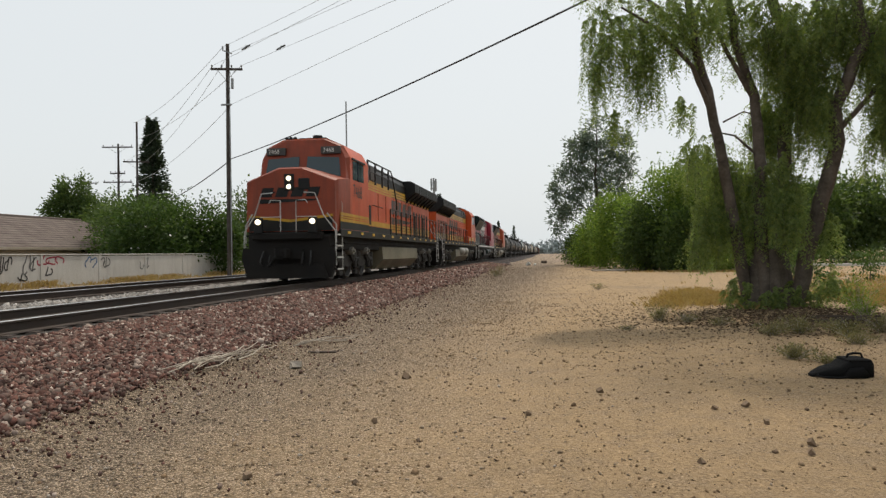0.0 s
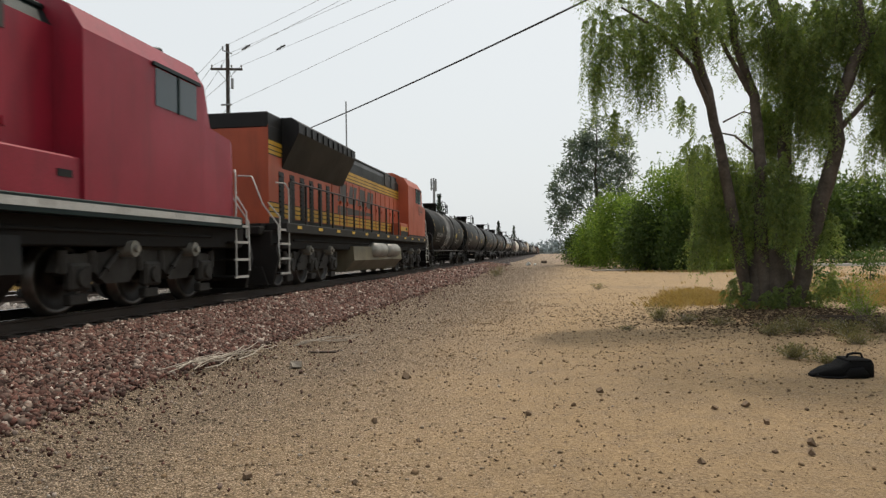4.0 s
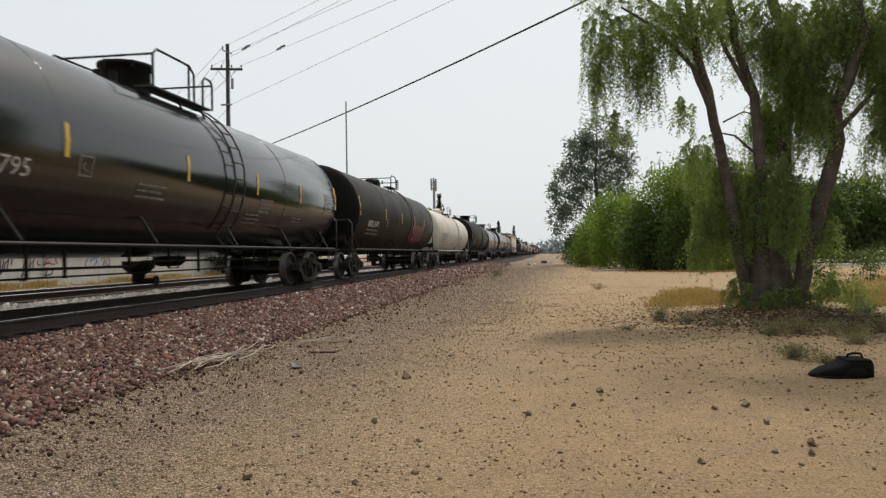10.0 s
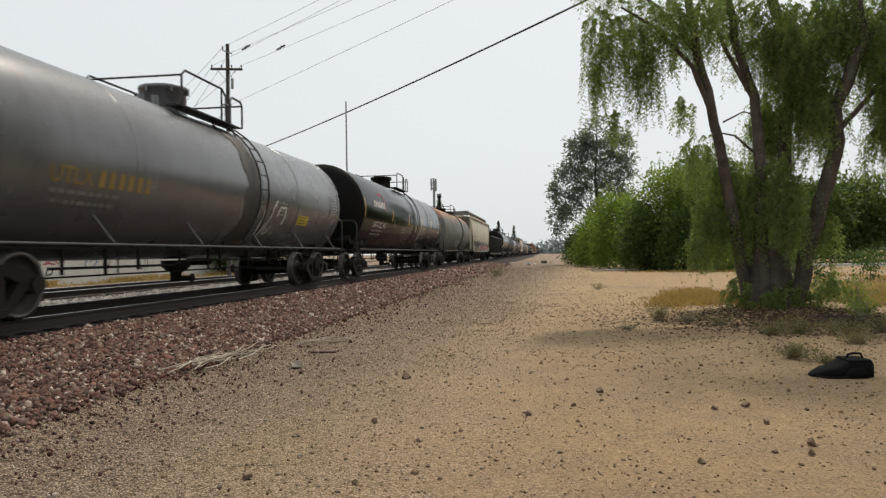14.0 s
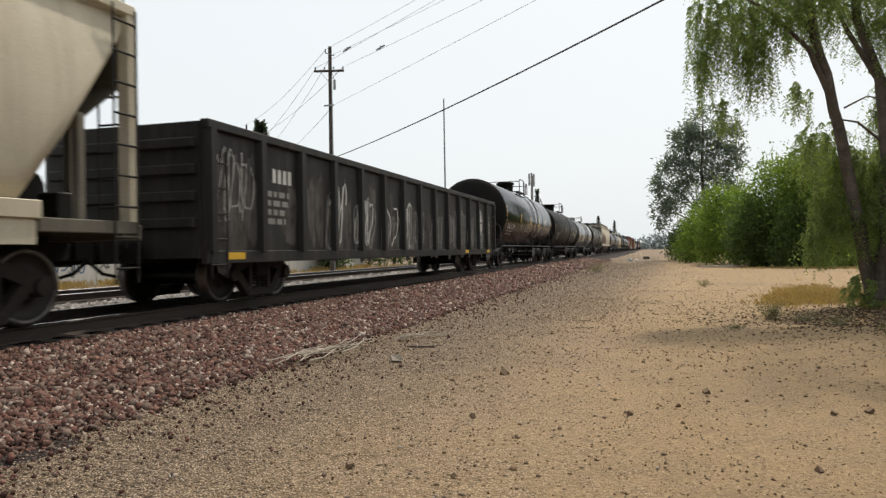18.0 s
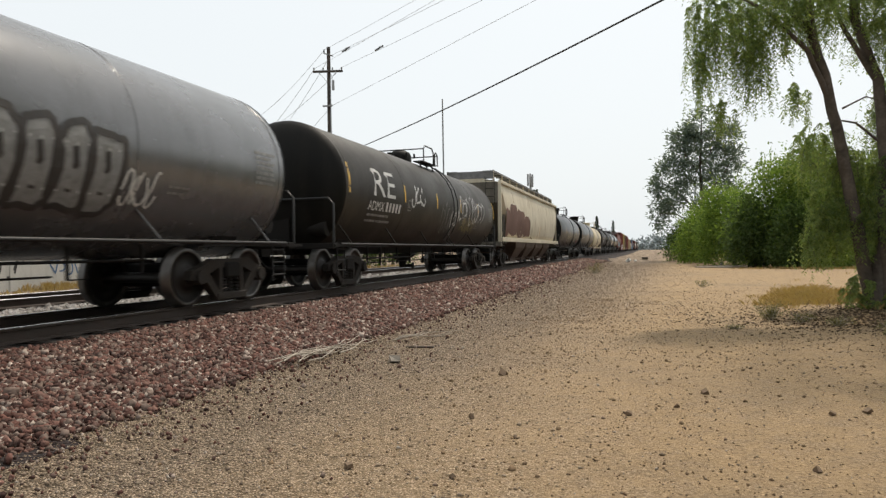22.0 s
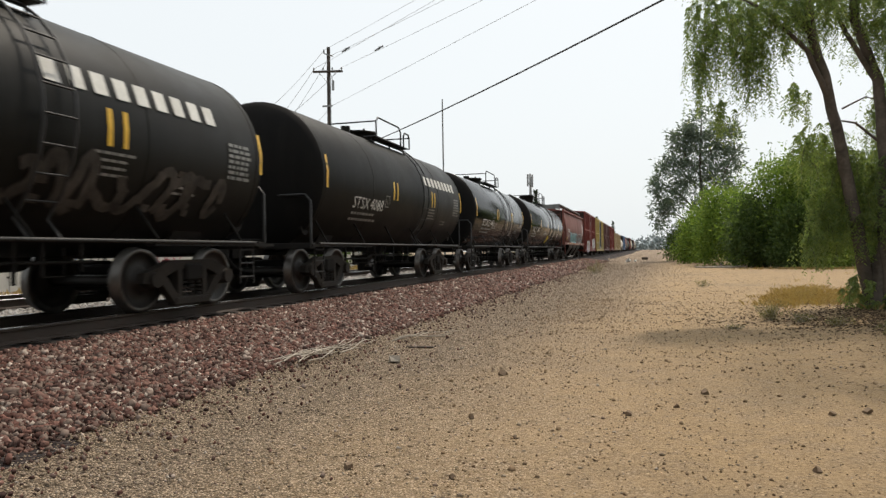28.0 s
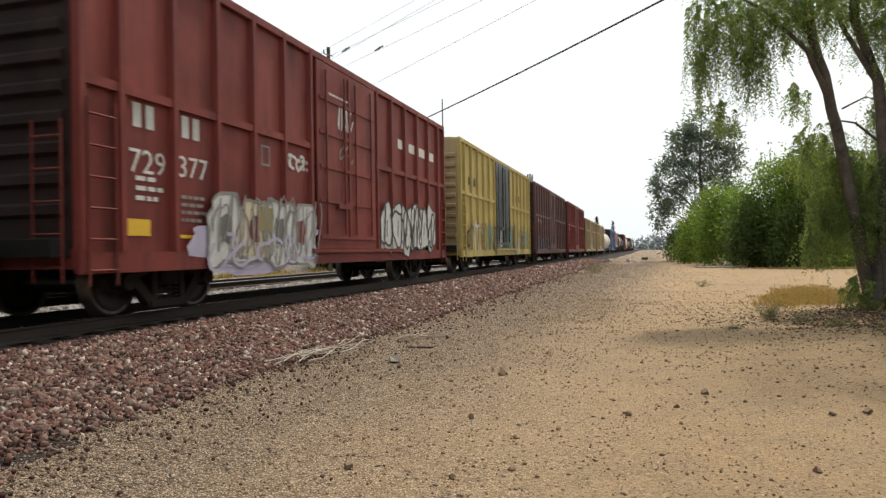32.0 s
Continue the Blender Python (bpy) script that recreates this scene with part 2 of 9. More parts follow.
M["yellowbox"] = surface("faded_yellow_paint", (0.5, 0.385, 0.11), (0.38, 0.29, 0.085), 0.7, 0.6, streak=(0.2, 0.14, 0.05), amount=0.5, chips=(0.2, 0.1, 0.04))
M["tan"] = surface("faded_tan_paint", (0.42, 0.31, 0.16), (0.33, 0.24, 0.13), 0.7, 0.6, streak=(0.2, 0.14, 0.08), amount=0.45)
M["bluecar"] = surface("faded_blue_paint", (0.1, 0.18, 0.32), (0.08, 0.13, 0.22), 0.7, 0.6)
M["gondola"] = surface("worn_black_gondola_paint", (0.01, 0.0105, 0.0095), (0.02, 0.019, 0.016), 0.9, 0.6, streak=(0.075, 0.062, 0.054), amount=0.55, chips=(0.06, 0.04, 0.028), spec=0.3)
M["orange"] = surface("locomotive_orange_paint", (0.57, 0.088, 0.016), (0.45, 0.066, 0.014), 0.7, 0.45, bump=0.05, streak=(0.2, 0.045, 0.018), amount=0.4, spec=0.3)
# Darker orange: the lead front's shade put into its colour; also edges locker doors.
M["dullorange"] = surface("grimy_shaded_orange", (0.29, 0.05, 0.018), (0.2, 0.038, 0.017), 0.7, 0.5, bump=0.05, streak=(0.1, 0.036, 0.022), amount=0.55, spec=0.3)
M["yellow"] = surface("stripe_yellow_paint", (0.56, 0.32, 0.02), (0.44, 0.24, 0.02), 0.8, 0.45, bump=0.05, streak=(0.16, 0.1, 0.02), amount=0.45, spec=0.3)
M["hoodblack"] = surface("hood_black_paint", (0.007, 0.0072, 0.0072), (0.013, 0.013, 0.0125), 0.9, 0.5, streak=(0.028, 0.026, 0.024), amount=0.4, spec=0.22)
M["sillgrey"] = surface("grimy_sill_paint", (0.013, 0.0125, 0.011), (0.024, 0.022, 0.018), 1.2, 0.65, spec=0.25)
M["fuel"] = surface("dusty_fuel_tank_paint", (0.2, 0.175, 0.115), (0.14, 0.122, 0.082), 0.9, 0.5, streak=(0.1, 0.085, 0.062), amount=0.45, spec=0.3)
M["airtank"] = surface("dusty_silver_tank", (0.33, 0.32, 0.28), (0.24, 0.23, 0.2), 1.2, 0.45, metal=0.3)
M["fxgreen"] = surface("dark_green_paint", (0.004, 0.019, 0.019), (0.005, 0.013, 0.013), 0.8, 0.45, streak=(0.016, 0.022, 0.021), amount=0.3, spec=0.2)
M["fxred"] = surface("crimson_paint", (0.33, 0.02, 0.042), (0.26, 0.019, 0.036), 0.8, 0.42, streak=(0.11, 0.022, 0.03), amount=0.4, spec=0.3)
M["fxwhite"] = surface("dusty_white_paint", (0.6, 0.6, 0.57), (0.48, 0.47, 0.44), 0.9, 0.5, streak=(0.25, 0.23, 0.21), amount=0.35)
M["truck"] = surface("brake_dust_cast_steel", (0.021, 0.018, 0.0155), (0.045, 0.037, 0.03), 2.5, 0.8, bump=0.4, vary=0.4, spec=0.25)
M["truckgrey"] = surface("dusty_grey_cast_steel", (0.05, 0.046, 0.04), (0.03, 0.027, 0.024), 2.5, 0.75, bump=0.4, spec=0.25)
M["under"] = surface("underframe_grime", (0.011, 0.01, 0.0092), (0.021, 0.0185, 0.016), 2.0, 0.8, bump=0.3, spec=0.2)
M["wheel"] = surface("wheel_steel", (0.02, 0.0175, 0.015), (0.035, 0.029, 0.025), 4.0, 0.55, metal=0.3)
M["tread"] = surface("worn_wheel_tread", (0.16, 0.15, 0.14), (0.08, 0.072, 0.065), 6.0, 0.4, metal=0.8)
M["silver"] = surface("silver_handrail_paint", (0.55, 0.54, 0.51), (0.4, 0.39, 0.36), 3.0, 0.45)
M["railblack"] = surface("black_handrail_paint", (0.009, 0.009, 0.009), (0.018, 0.017, 0.016), 3.0, 0.55)
M["letter"] = surface("white_lettering", (0.72, 0.71, 0.67), (0.55, 0.54, 0.5), 2.0, 0.6)
M["dimletter"] = surface("faded_lettering", (0.28, 0.27, 0.25), (0.2, 0.19, 0.175), 2.0, 0.6)
M["darkletter"] = surface("black_lettering", (0.035, 0.032, 0.03), (0.06, 0.052, 0.046), 2.0, 0.6)
M["goldletter"] = surface("faded_yellow_lettering", (0.4, 0.27, 0.05), (0.3, 0.2, 0.05), 2.0, 0.6)
M["reflector"] = surface("yellow_reflector_tape", (0.8, 0.5, 0.03), (0.68, 0.4, 0.03), 2.0, 0.35)
M["sign"] = surface("yellow_warning_placard", (0.66, 0.5, 0.04), (0.55, 0.4, 0.04), 3.0, 0.5)
M["orangesign"] = surface("orange_warning_placard", (0.66, 0.34, 0.03), (0.55, 0.27, 0.03), 3.0, 0.5)
M["stencil"] = surface("grey_consolidated_stencil", (0.3, 0.3, 0.29), (0.2, 0.2, 0.19), 9.0, 0.6)
M["pink"] = surface("pink_spray_paint", (0.2, 0.07, 0.1), (0.12, 0.045, 0.065), 2.0, 0.6)
M["crimsonspray"] = surface("crimson_spray_paint", (0.4, 0.04, 0.07), (0.3, 0.035, 0.055), 2.0, 0.6)
M["teal"] = surface("teal_spray_paint", (0.06, 0.3, 0.34), (0.05, 0.22, 0.26), 2.0, 0.6)
M["skyspray"] = surface("sky_blue_spray_paint", (0.2, 0.46, 0.52), (0.14, 0.33, 0.38), 1.2, 0.6)
M["whitespray"] = surface("white_spray_paint", (0.66, 0.66, 0.64), (0.5, 0.5, 0.48), 2.0, 0.6)
M["greyspray"] = surface("thin_grey_spray_paint", (0.16, 0.155, 0.145), (0.11, 0.105, 0.1), 2.0, 0.65)
M["purplespray"] = surface("purple_spray_paint", (0.16, 0.13, 0.24), (0.12, 0.1, 0.17), 2.0, 0.6)
M["olivespray"] = surface("olive_spray_paint", (0.3, 0.25, 0.09), (0.22, 0.18, 0.08), 2.0, 0.6)
M["rustpatch"] = surface("brown_rust_patch", (0.15, 0.072, 0.05), (0.11, 0.055, 0.04), 1.0, 0.75, streak=(0.08, 0.045, 0.035), amount=0.4)
M["stainwhite"] = surface("spilled_white_stain", (0.17, 0.167, 0.16), (0.07, 0.068, 0.064), 1.6, 0.7, streak=(0.32, 0.31, 0.295), amount=0.75)
M["oiled"] = surface("dark_spill_band", (0.06, 0.054, 0.046), (0.04, 0.036, 0.031), 2.0, 0.6, streak=(0.12, 0.11, 0.09), amount=0.4)
M["glass"] = glass("dark_cab_glass")
M["headlight"] = lamp_glow("lit_headlight", (1.0, 0.8, 0.5), 2.2)
M["rail"] = surface("rail_steel_flank", (0.04, 0.028, 0.021), (0.06, 0.04, 0.03), 3.0, 0.75)
M["railtop"] = surface("polished_rail_head", (0.5, 0.5, 0.5), (0.42, 0.42, 0.42), 8.0, 0.25, metal=1.0, bump=0.02)
M["tie"] = surface("creosoted_wood_tie", (0.034, 0.028, 0.023), (0.06, 0.047, 0.037), 3.0, 0.9, bump=0.5, vary=0.5)
M["wood"] = surface("weathered_pole_wood", (0.06, 0.048, 0.04), (0.04, 0.033, 0.028), 2.0, 0.85, streak=(0.15, 0.125, 0.1), amount=0.4)
M["wire"] = surface("dark_cable", (0.03, 0.03, 0.03), (0.045, 0.045, 0.045), 3.0, 0.5)
M["palewire"] = surface("bare_aluminium_wire", (0.42, 0.43, 0.43), (0.34, 0.35, 0.35), 3.0, 0.5)
M["galv"] = surface("galvanised_steel", (0.3, 0.31, 0.31), (0.22, 0.225, 0.225), 3.0, 0.5, metal=0.5)
M["wall"] = surface("painted_block_wall", (0.6, 0.58, 0.53), (0.5, 0.48, 0.43), 0.5, 0.85, streak=(0.3, 0.27, 0.23), amount=0.4, chips=(0.36, 0.34, 0.31))
M["stucco"] = surface("cream_stucco", (0.5, 0.44, 0.33), (0.44, 0.38, 0.28), 0.8, 0.9, bump=0.4)
M["shingle"] = surface("brown_shingle", (0.13, 0.1, 0.085), (0.095, 0.072, 0.062), 1.2, 0.9, bump=0.5, vary=0.5)
M["fascia"] = surface("pale_fascia_board", (0.42, 0.36, 0.28), (0.33, 0.28, 0.21), 1.0, 0.7)
M["bark"] = surface("grey_brown_bark", (0.145, 0.12, 0.098), (0.07, 0.057, 0.047), 4.0, 0.95, bump=1.0, fine=22.0, streak=(0.15, 0.115, 0.088), amount=0.5, spec=0.2)
M["fabric"] = surface("black_bag_fabric", (0.006, 0.006, 0.0065), (0.011, 0.011, 0.011), 5.0, 0.85, bump=0.4, fine=180, spec=0.15)
M["stick"] = surface("bleached_dry_wood", (0.5, 0.44, 0.36), (0.36, 0.31, 0.25), 5.0, 0.9)
M["darkstick"] = surface("dark_dead_wood", (0.1, 0.075, 0.055), (0.065, 0.05, 0.04), 5.0, 0.9)
M["ballast"] = pieces("red_ballast_stone", [(0.03, 0.017, 0.014), (0.135, 0.066, 0.052), (0.215, 0.105, 0.082), (0.05, 0.029, 0.025), (0.28, 0.155, 0.122), (0.09, 0.06, 0.05), (0.25, 0.185, 0.15), (0.14, 0.085, 0.07), (0.6, 0.5, 0.42)])
M["greyballast"] = pieces("grey_ballast_stone", [(0.12, 0.108, 0.096), (0.27, 0.245, 0.22), (0.4, 0.375, 0.345), (0.22, 0.2, 0.185), (0.52, 0.49, 0.46)])
M["pebble"] = pieces("dirt_pebble", [(0.2, 0.15, 0.105), (0.38, 0.29, 0.195), (0.26, 0.195, 0.14), (0.45, 0.36, 0.26), (0.16, 0.115, 0.085), (0.34, 0.26, 0.185), (0.24, 0.165, 0.13), (0.54, 0.47, 0.39)])
M["clods"] = pieces("dry_earth_clod", [(0.16, 0.105, 0.065), (0.32, 0.215, 0.125), (0.24, 0.165, 0.1), (0.38, 0.27, 0.165), (0.14, 0.095, 0.065)])
M["pepper"] = foliage("pepper_tree_leaf", [(0.14, 0.205, 0.075), (0.235, 0.31, 0.105), (0.185, 0.25, 0.125), (0.32, 0.37, 0.12), (0.12, 0.17, 0.08)], 0.5)
M["bushleaf"] = foliage("bright_shrub_leaf", [(0.12, 0.195, 0.04), (0.19, 0.275, 0.06), (0.09, 0.15, 0.035), (0.24, 0.32, 0.07), (0.07, 0.115, 0.032)], 0.5)
M["gardenleaf"] = foliage("garden_shrub_leaf", [(0.05, 0.095, 0.026), (0.08, 0.135, 0.036), (0.038, 0.066, 0.02), (0.11, 0.165, 0.045)], 0.35)
M["darkleaf"] = foliage("dark_tree_leaf", [(0.06, 0.1, 0.032), (0.1, 0.15, 0.045), (0.048, 0.078, 0.028), (0.13, 0.18, 0.055)], 0.4)
M["eucleaf"] = foliage("grey_green_leaf", [(0.13, 0.17, 0.15), (0.18, 0.225, 0.2), (0.095, 0.125, 0.11), (0.22, 0.265, 0.235)], 0.4)
M["conifer"] = foliage("conifer_needle", [(0.04, 0.06, 0.038), (0.062, 0.086, 0.053), (0.03, 0.045, 0.031)], 0.2)
M["blossom"] = pieces("pale_blossom", [(0.75, 0.74, 0.68), (0.6, 0.6, 0.54), (0.8, 0.78, 0.75)])
M["drygrass"] = foliage("dry_grass_blade", [(0.36, 0.235, 0.085), (0.44, 0.31, 0.13), (0.28, 0.185, 0.075), (0.5, 0.37, 0.18)], 0.25)
M["weedleaf"] = foliage("grey_green_weed", [(0.16, 0.155, 0.08), (0.23, 0.215, 0.11), (0.29, 0.24, 0.13), (0.12, 0.13, 0.065)], 0.35)
M["litter"] = pieces("dead_leaf_litter", [(0.1, 0.07, 0.045), (0.16, 0.11, 0.07), (0.07, 0.05, 0.036), (0.22, 0.16, 0.1)])
# Haze over the far woods is put into these pale leaf colours.
M["hazewood"] = pieces("haze_coloured_wood", [(0.3, 0.35, 0.35), (0.36, 0.41, 0.41), (0.27, 0.32, 0.32)])
M["lilacspray"] = surface("lilac_spray_paint", (0.5, 0.46, 0.58), (0.4, 0.36, 0.48), 2.0, 0.6)
# Cream for hopper ends: grime, darkened further to put their shade into the colour.
M["grimyshadecream"] = surface("grimy_shaded_cream_paint", (0.2, 0.18, 0.145), (0.12, 0.108, 0.085), 0.9, 0.7, streak=(0.06, 0.052, 0.04), amount=0.6, spec=0.3)
M["boxend"] = surface("near_black_red_paint", (0.035, 0.018, 0.014), (0.02, 0.013, 0.011), 0.9, 0.75, streak=(0.06, 0.03, 0.022), amount=0.4, spec=0.25)
M["clod"] = surface("brown_field_stone", (0.25, 0.175, 0.115), (0.16, 0.115, 0.08), 12.0, 0.95, bump=0.6, spec=0.2)
M["sootend"] = surface("soot_caked_tank_end", (0.006, 0.006, 0.006), (0.012, 0.011, 0.01), 1.2, 0.85, streak=(0.02, 0.018, 0.016), amount=0.4, spec=0.12)
M["dustgrey"] = surface("dust_filmed_grey_paint", (0.125, 0.127, 0.132), (0.08, 0.081, 0.083), 0.7, 0.27, bump=0.06, streak=(0.05, 0.049, 0.046), amount=0.5, spec=0.95)
# Dark surface of the added wall outside the view.
M["screen"] = surface("unseen_dark_wall", (0.035, 0.042, 0.028), (0.02, 0.026, 0.018), 0.7, 0.95, bump=0.6, spec=0.1)
M["creamstain"] = surface("tan_stain_on_cream", (0.42, 0.34, 0.22), (0.33, 0.26, 0.16), 3.0, 0.65)
M["olivestain"] = surface("olive_stain_on_cream", (0.4, 0.35, 0.24), (0.48, 0.42, 0.3), 3.0, 0.65)
M["wornpatch"] = surface("worn_grey_brown_paint", (0.06, 0.052, 0.044), (0.03, 0.026, 0.022), 4.0, 0.7, streak=(0.13, 0.11, 0.095), amount=0.6, spec=0.3)
M["fadedorange"] = surface("faded_orange_paint", (0.45, 0.1, 0.045), (0.34, 0.075, 0.036), 0.7, 0.5, bump=0.05, streak=(0.16, 0.05, 0.03), amount=0.5, spec=0.3)


def rust_topped(name, col, col2, rust, rust2, z0, z1):
    """Grey paint whose crown has rusted through, with ragged edges and runs."""
    m = surface(name, col, col2, 0.7, 0.6, streak=tuple(c * 0.5 for c in col), amount=0.5, spec=0.3)
    nt = m.node_tree
    bsdf = nt.nodes["Principled BSDF"]
    src = bsdf.inputs["Base Color"].links[0].from_socket
    tc = nt.nodes.new("ShaderNodeTexCoord").outputs["Object"]
    sep = nt.nodes.new("ShaderNodeSeparateXYZ")
    nt.links.new(tc, sep.inputs[0])
    rag = tex(nt, "ShaderNodeTexNoise", 1.0, stretched(nt, tc, 1.2, 1.3, 0.45), Detail=8.0, Roughness=0.7)
    up = nt.nodes.new("ShaderNodeMath")
    up.operation = "MULTIPLY_ADD"
    nt.links.new(rag.outputs["Fac"], up.inputs[0])
    up.inputs[1].default_value = 2.2
    nt.links.new(sep.outputs["Z"], up.inputs[2])
    mr = nt.nodes.new("ShaderNodeMapRange")
    mr.inputs["From Min"].default_value, mr.inputs["From Max"].default_value = z0, z1
    nt.links.new(up.outputs[0], mr.inputs["Value"])
    spots = tex(nt, "ShaderNodeTexNoise", 2.6, tc, Detail=7.0, Roughness=0.7)
    nt.links.new(mix(nt, mr.outputs[0], src, mix(nt, ramp(nt, spots.outputs["Fac"], 0.4, 0.62), rust, rust2)), bsdf.inputs["Base Color"])
    return m


M["rusty"] = rust_topped("rust_topped_grey_paint", (0.2, 0.195, 0.175), (0.13, 0.128, 0.118), (0.3, 0.13, 0.07), (0.36, 0.24, 0.15), 4.15, 4.65)

# ---- ground and tracks ----
TRACK, FAR_TRACK, RAIL_TOP = -7.8, -12.8, 0.5
rng = np.random.default_rng(7)


def land(x, y):
    """Height of the dirt: nearly flat, with ruts, a mound at the tree, lower beyond the tracks."""
    n = noise.noise(Vector((x * 0.35, y * 0.35, 0))) * 0.035 + noise.noise(Vector((x * 1.7, y * 1.7, 3))) * 0.012
    mound = 0.16 * math.exp(-((x - 4.5) ** 2 / 3.0 + (y - 14.7) ** 2 / 3.5))
    bank = 0.22 * max(0.0, min(1.0, (-3.3 - x) / 3.0)) if x > -16 else 0.22 * max(0.0, min(1.0, (x + 20) / 4.0))
    return (n + mound) * max(0.0, 1 - max(0, abs(x) - 30) / 30) + bank


def ground_material():
    m, nt, bsdf = nodes_of("sandy_dirt")
    tc = nt.nodes.new("ShaderNodeTexCoord").outputs["Object"]
    sep = nt.nodes.new("ShaderNodeSeparateXYZ")
    nt.links.new(tc, sep.inputs[0])
    wob = tex(nt, "ShaderNodeTexNoise", 0.55, tc, Detail=6.0, Roughness=0.65)
    # gravelly strip beside the ballast
    ad = nt.nodes.new("ShaderNodeMath")
    ad.operation = "MULTIPLY_ADD"
    nt.links.new(wob.outputs["Fac"], ad.inputs[0])
    ad.inputs[1].default_value = 3.0
    nt.links.new(sep.outputs["X"], ad.inputs[2])
    grav = ramp(nt, ad.outputs[0], 0.0, 1.0)
    mr = nt.nodes.new("ShaderNodeMapRange")
    mr.inputs["From Min"].default_value, mr.inputs["From Max"].default_value = -1.5, 1.4
    far = nt.nodes.new("ShaderNodeMath")
    far.operation = "MULTIPLY_ADD"
    nt.links.new(sep.outputs["Y"], far.inputs[0])
    far.inputs[1].default_value = -0.045
    nt.links.new(ad.outputs[0], far.inputs[2])
    nt.links.new(far.outputs[0], mr.inputs["Value"])
    mid = tex(nt, "ShaderNodeTexNoise", 2.2, tc, Detail=8.0, Roughness=0.7)
    sand = mix(nt, ramp(nt, mid.outputs["Fac"], 0.3, 0.72), (0.435, 0.305, 0.172), (0.315, 0.224, 0.13))
    stone = mix(nt, ramp(nt, mid.outputs["Fac"], 0.3, 0.7), (0.31, 0.243, 0.178), (0.385, 0.31, 0.235))
    # small gravel: each grain has its own tone, with gap shade painted round it
    grit = tex(nt, "ShaderNodeTexVoronoi", 58.0, tc)
    gsep = nt.nodes.new("ShaderNodeSeparateColor")
    nt.links.new(grit.outputs["Color"], gsep.inputs[0])
    tone = ramp(nt, gsep.outputs[0], 0.05, 0.95, (0.42, 0.41, 0.39, 1), (1.7, 1.65, 1.6, 1))
    rim = ramp(nt, grit.outputs["Distance"], 0.3, 0.62, (1.1, 1.1, 1.1, 1), (0.42, 0.4, 0.37, 1))
    gravel = mix(nt, 1.0, mix(nt, 1.0, stone, tone, "MULTIPLY"), rim, "MULTIPLY")
    # greyer trodden patches in the sand, and darker blotches
    pat = tex(nt, "ShaderNodeTexNoise", 0.22, tc, Detail=5.0, Roughness=0.6)
    c = mix(nt, ramp(nt, pat.outputs["Fac"], 0.5, 0.68), sand, mix(nt, 0.5, sand, (0.2, 0.16, 0.115)))
    fine = tex(nt, "ShaderNodeTexNoise", 38.0, tc, Detail=6.0, Roughness=0.75)
    c = mix(nt, 0.8, c, mix(nt, 1.0, c, ramp(nt, fine.outputs["Fac"], 0.32, 0.66, (0.42, 0.4, 0.37, 1), (1.3, 1.3, 1.3, 1)), "MULTIPLY"))
    blotch = tex(nt, "ShaderNodeTexNoise", 5.5, tc, Detail=7.0, Roughness=0.72, Distortion=0.6)
    patches = ramp(nt, blotch.outputs["Fac"], 0.46, 0.66, (0, 0, 0, 1), (0.9, 0.9, 0.9, 1))
    c = mix(nt, patches, c, mix(nt, 0.45, gravel, c))
    # sparse dark and pale flecks
    fleck = tex(nt, "ShaderNodeTexVoronoi", 34.0, tc)
    fsep = nt.nodes.new("ShaderNodeSeparateColor")
    nt.links.new(fleck.outputs["Color"], fsep.inputs[0])
    few = nt.nodes.new("ShaderNodeMath")
    few.operation = "MULTIPLY"
    nt.links.new(ramp(nt, fsep.outputs[1], 0.74, 0.78), few.inputs[0])
    nt.links.new(ramp(nt, fleck.outputs["Distance"], 0.2, 0.3, (1, 1, 1, 1), (0, 0, 0, 1)), few.inputs[1])
    c = mix(nt, few.outputs[0], c, mix(nt, 1.0, c, ramp(nt, fsep.outputs[2], 0.55, 0.75, (0.35, 0.33, 0.3, 1), (1.6, 1.6, 1.6, 1)), "MULTIPLY"))
    c = mix(nt, mr.outputs[0], gravel, c)
    nt.links.new(c, bsdf.inputs["Base Color"])
    bsdf.inputs["Roughness"].default_value = 0.95
    bsdf.inputs["Specular IOR Level"].default_value = 0.2
    b = nt.nodes.new("ShaderNodeBump")
    b.inputs["Strength"].default_value, b.inputs["Distance"].default_value = 0.85, 0.03
    nt.links.new(mix(nt, mr.outputs[0], ramp(nt, grit.outputs["Distance"], 0.1, 0.7, (1, 1, 1, 1), (0, 0, 0, 1)), fine.outputs["Fac"]), b.inputs["Height"])
    nt.links.new(b.outputs[0], bsdf.inputs["Normal"])
    return m


M["dirt"] = ground_material()
xs = [-2500, -900, -400, -200, -120, -80, -60] + list(np.arange(-50, -16, 2.0)) + list(np.arange(-16, -6, 0.5)) + list(np.arange(-6, 8, 0.14)) + list(np.arange(8, 20, 0.5)) + list(np.arange(20, 50, 2.5)) + [60, 80, 120, 200, 400, 900, 2500]
ys = [-2500, -800, -200, -80, -40, -20, -10, -5] + list(np.arange(-2, 2, 0.4)) + list(np.arange(2, 18, 0.14)) + list(np.arange(18, 40, 0.5)) + list(np.arange(40, 100, 2.0)) + [110, 130, 160, 200, 300, 500, 900, 1600, 3000]
gv = [(x, y, land(x, y)) for y in ys for x in xs]
nx = len(xs)
gf = [(j * nx + i, j * nx + i + 1, (j + 1) * nx + i + 1, (j + 1) * nx + i) for j in range(len(ys) - 1) for i in range(nx - 1)]
gme = bpy.data.meshes.new("ground")
gme.from_pydata(gv, [], gf)
gme.polygons.foreach_set("use_smooth", [True] * len(gf))
gme.materials.append(M["dirt"])
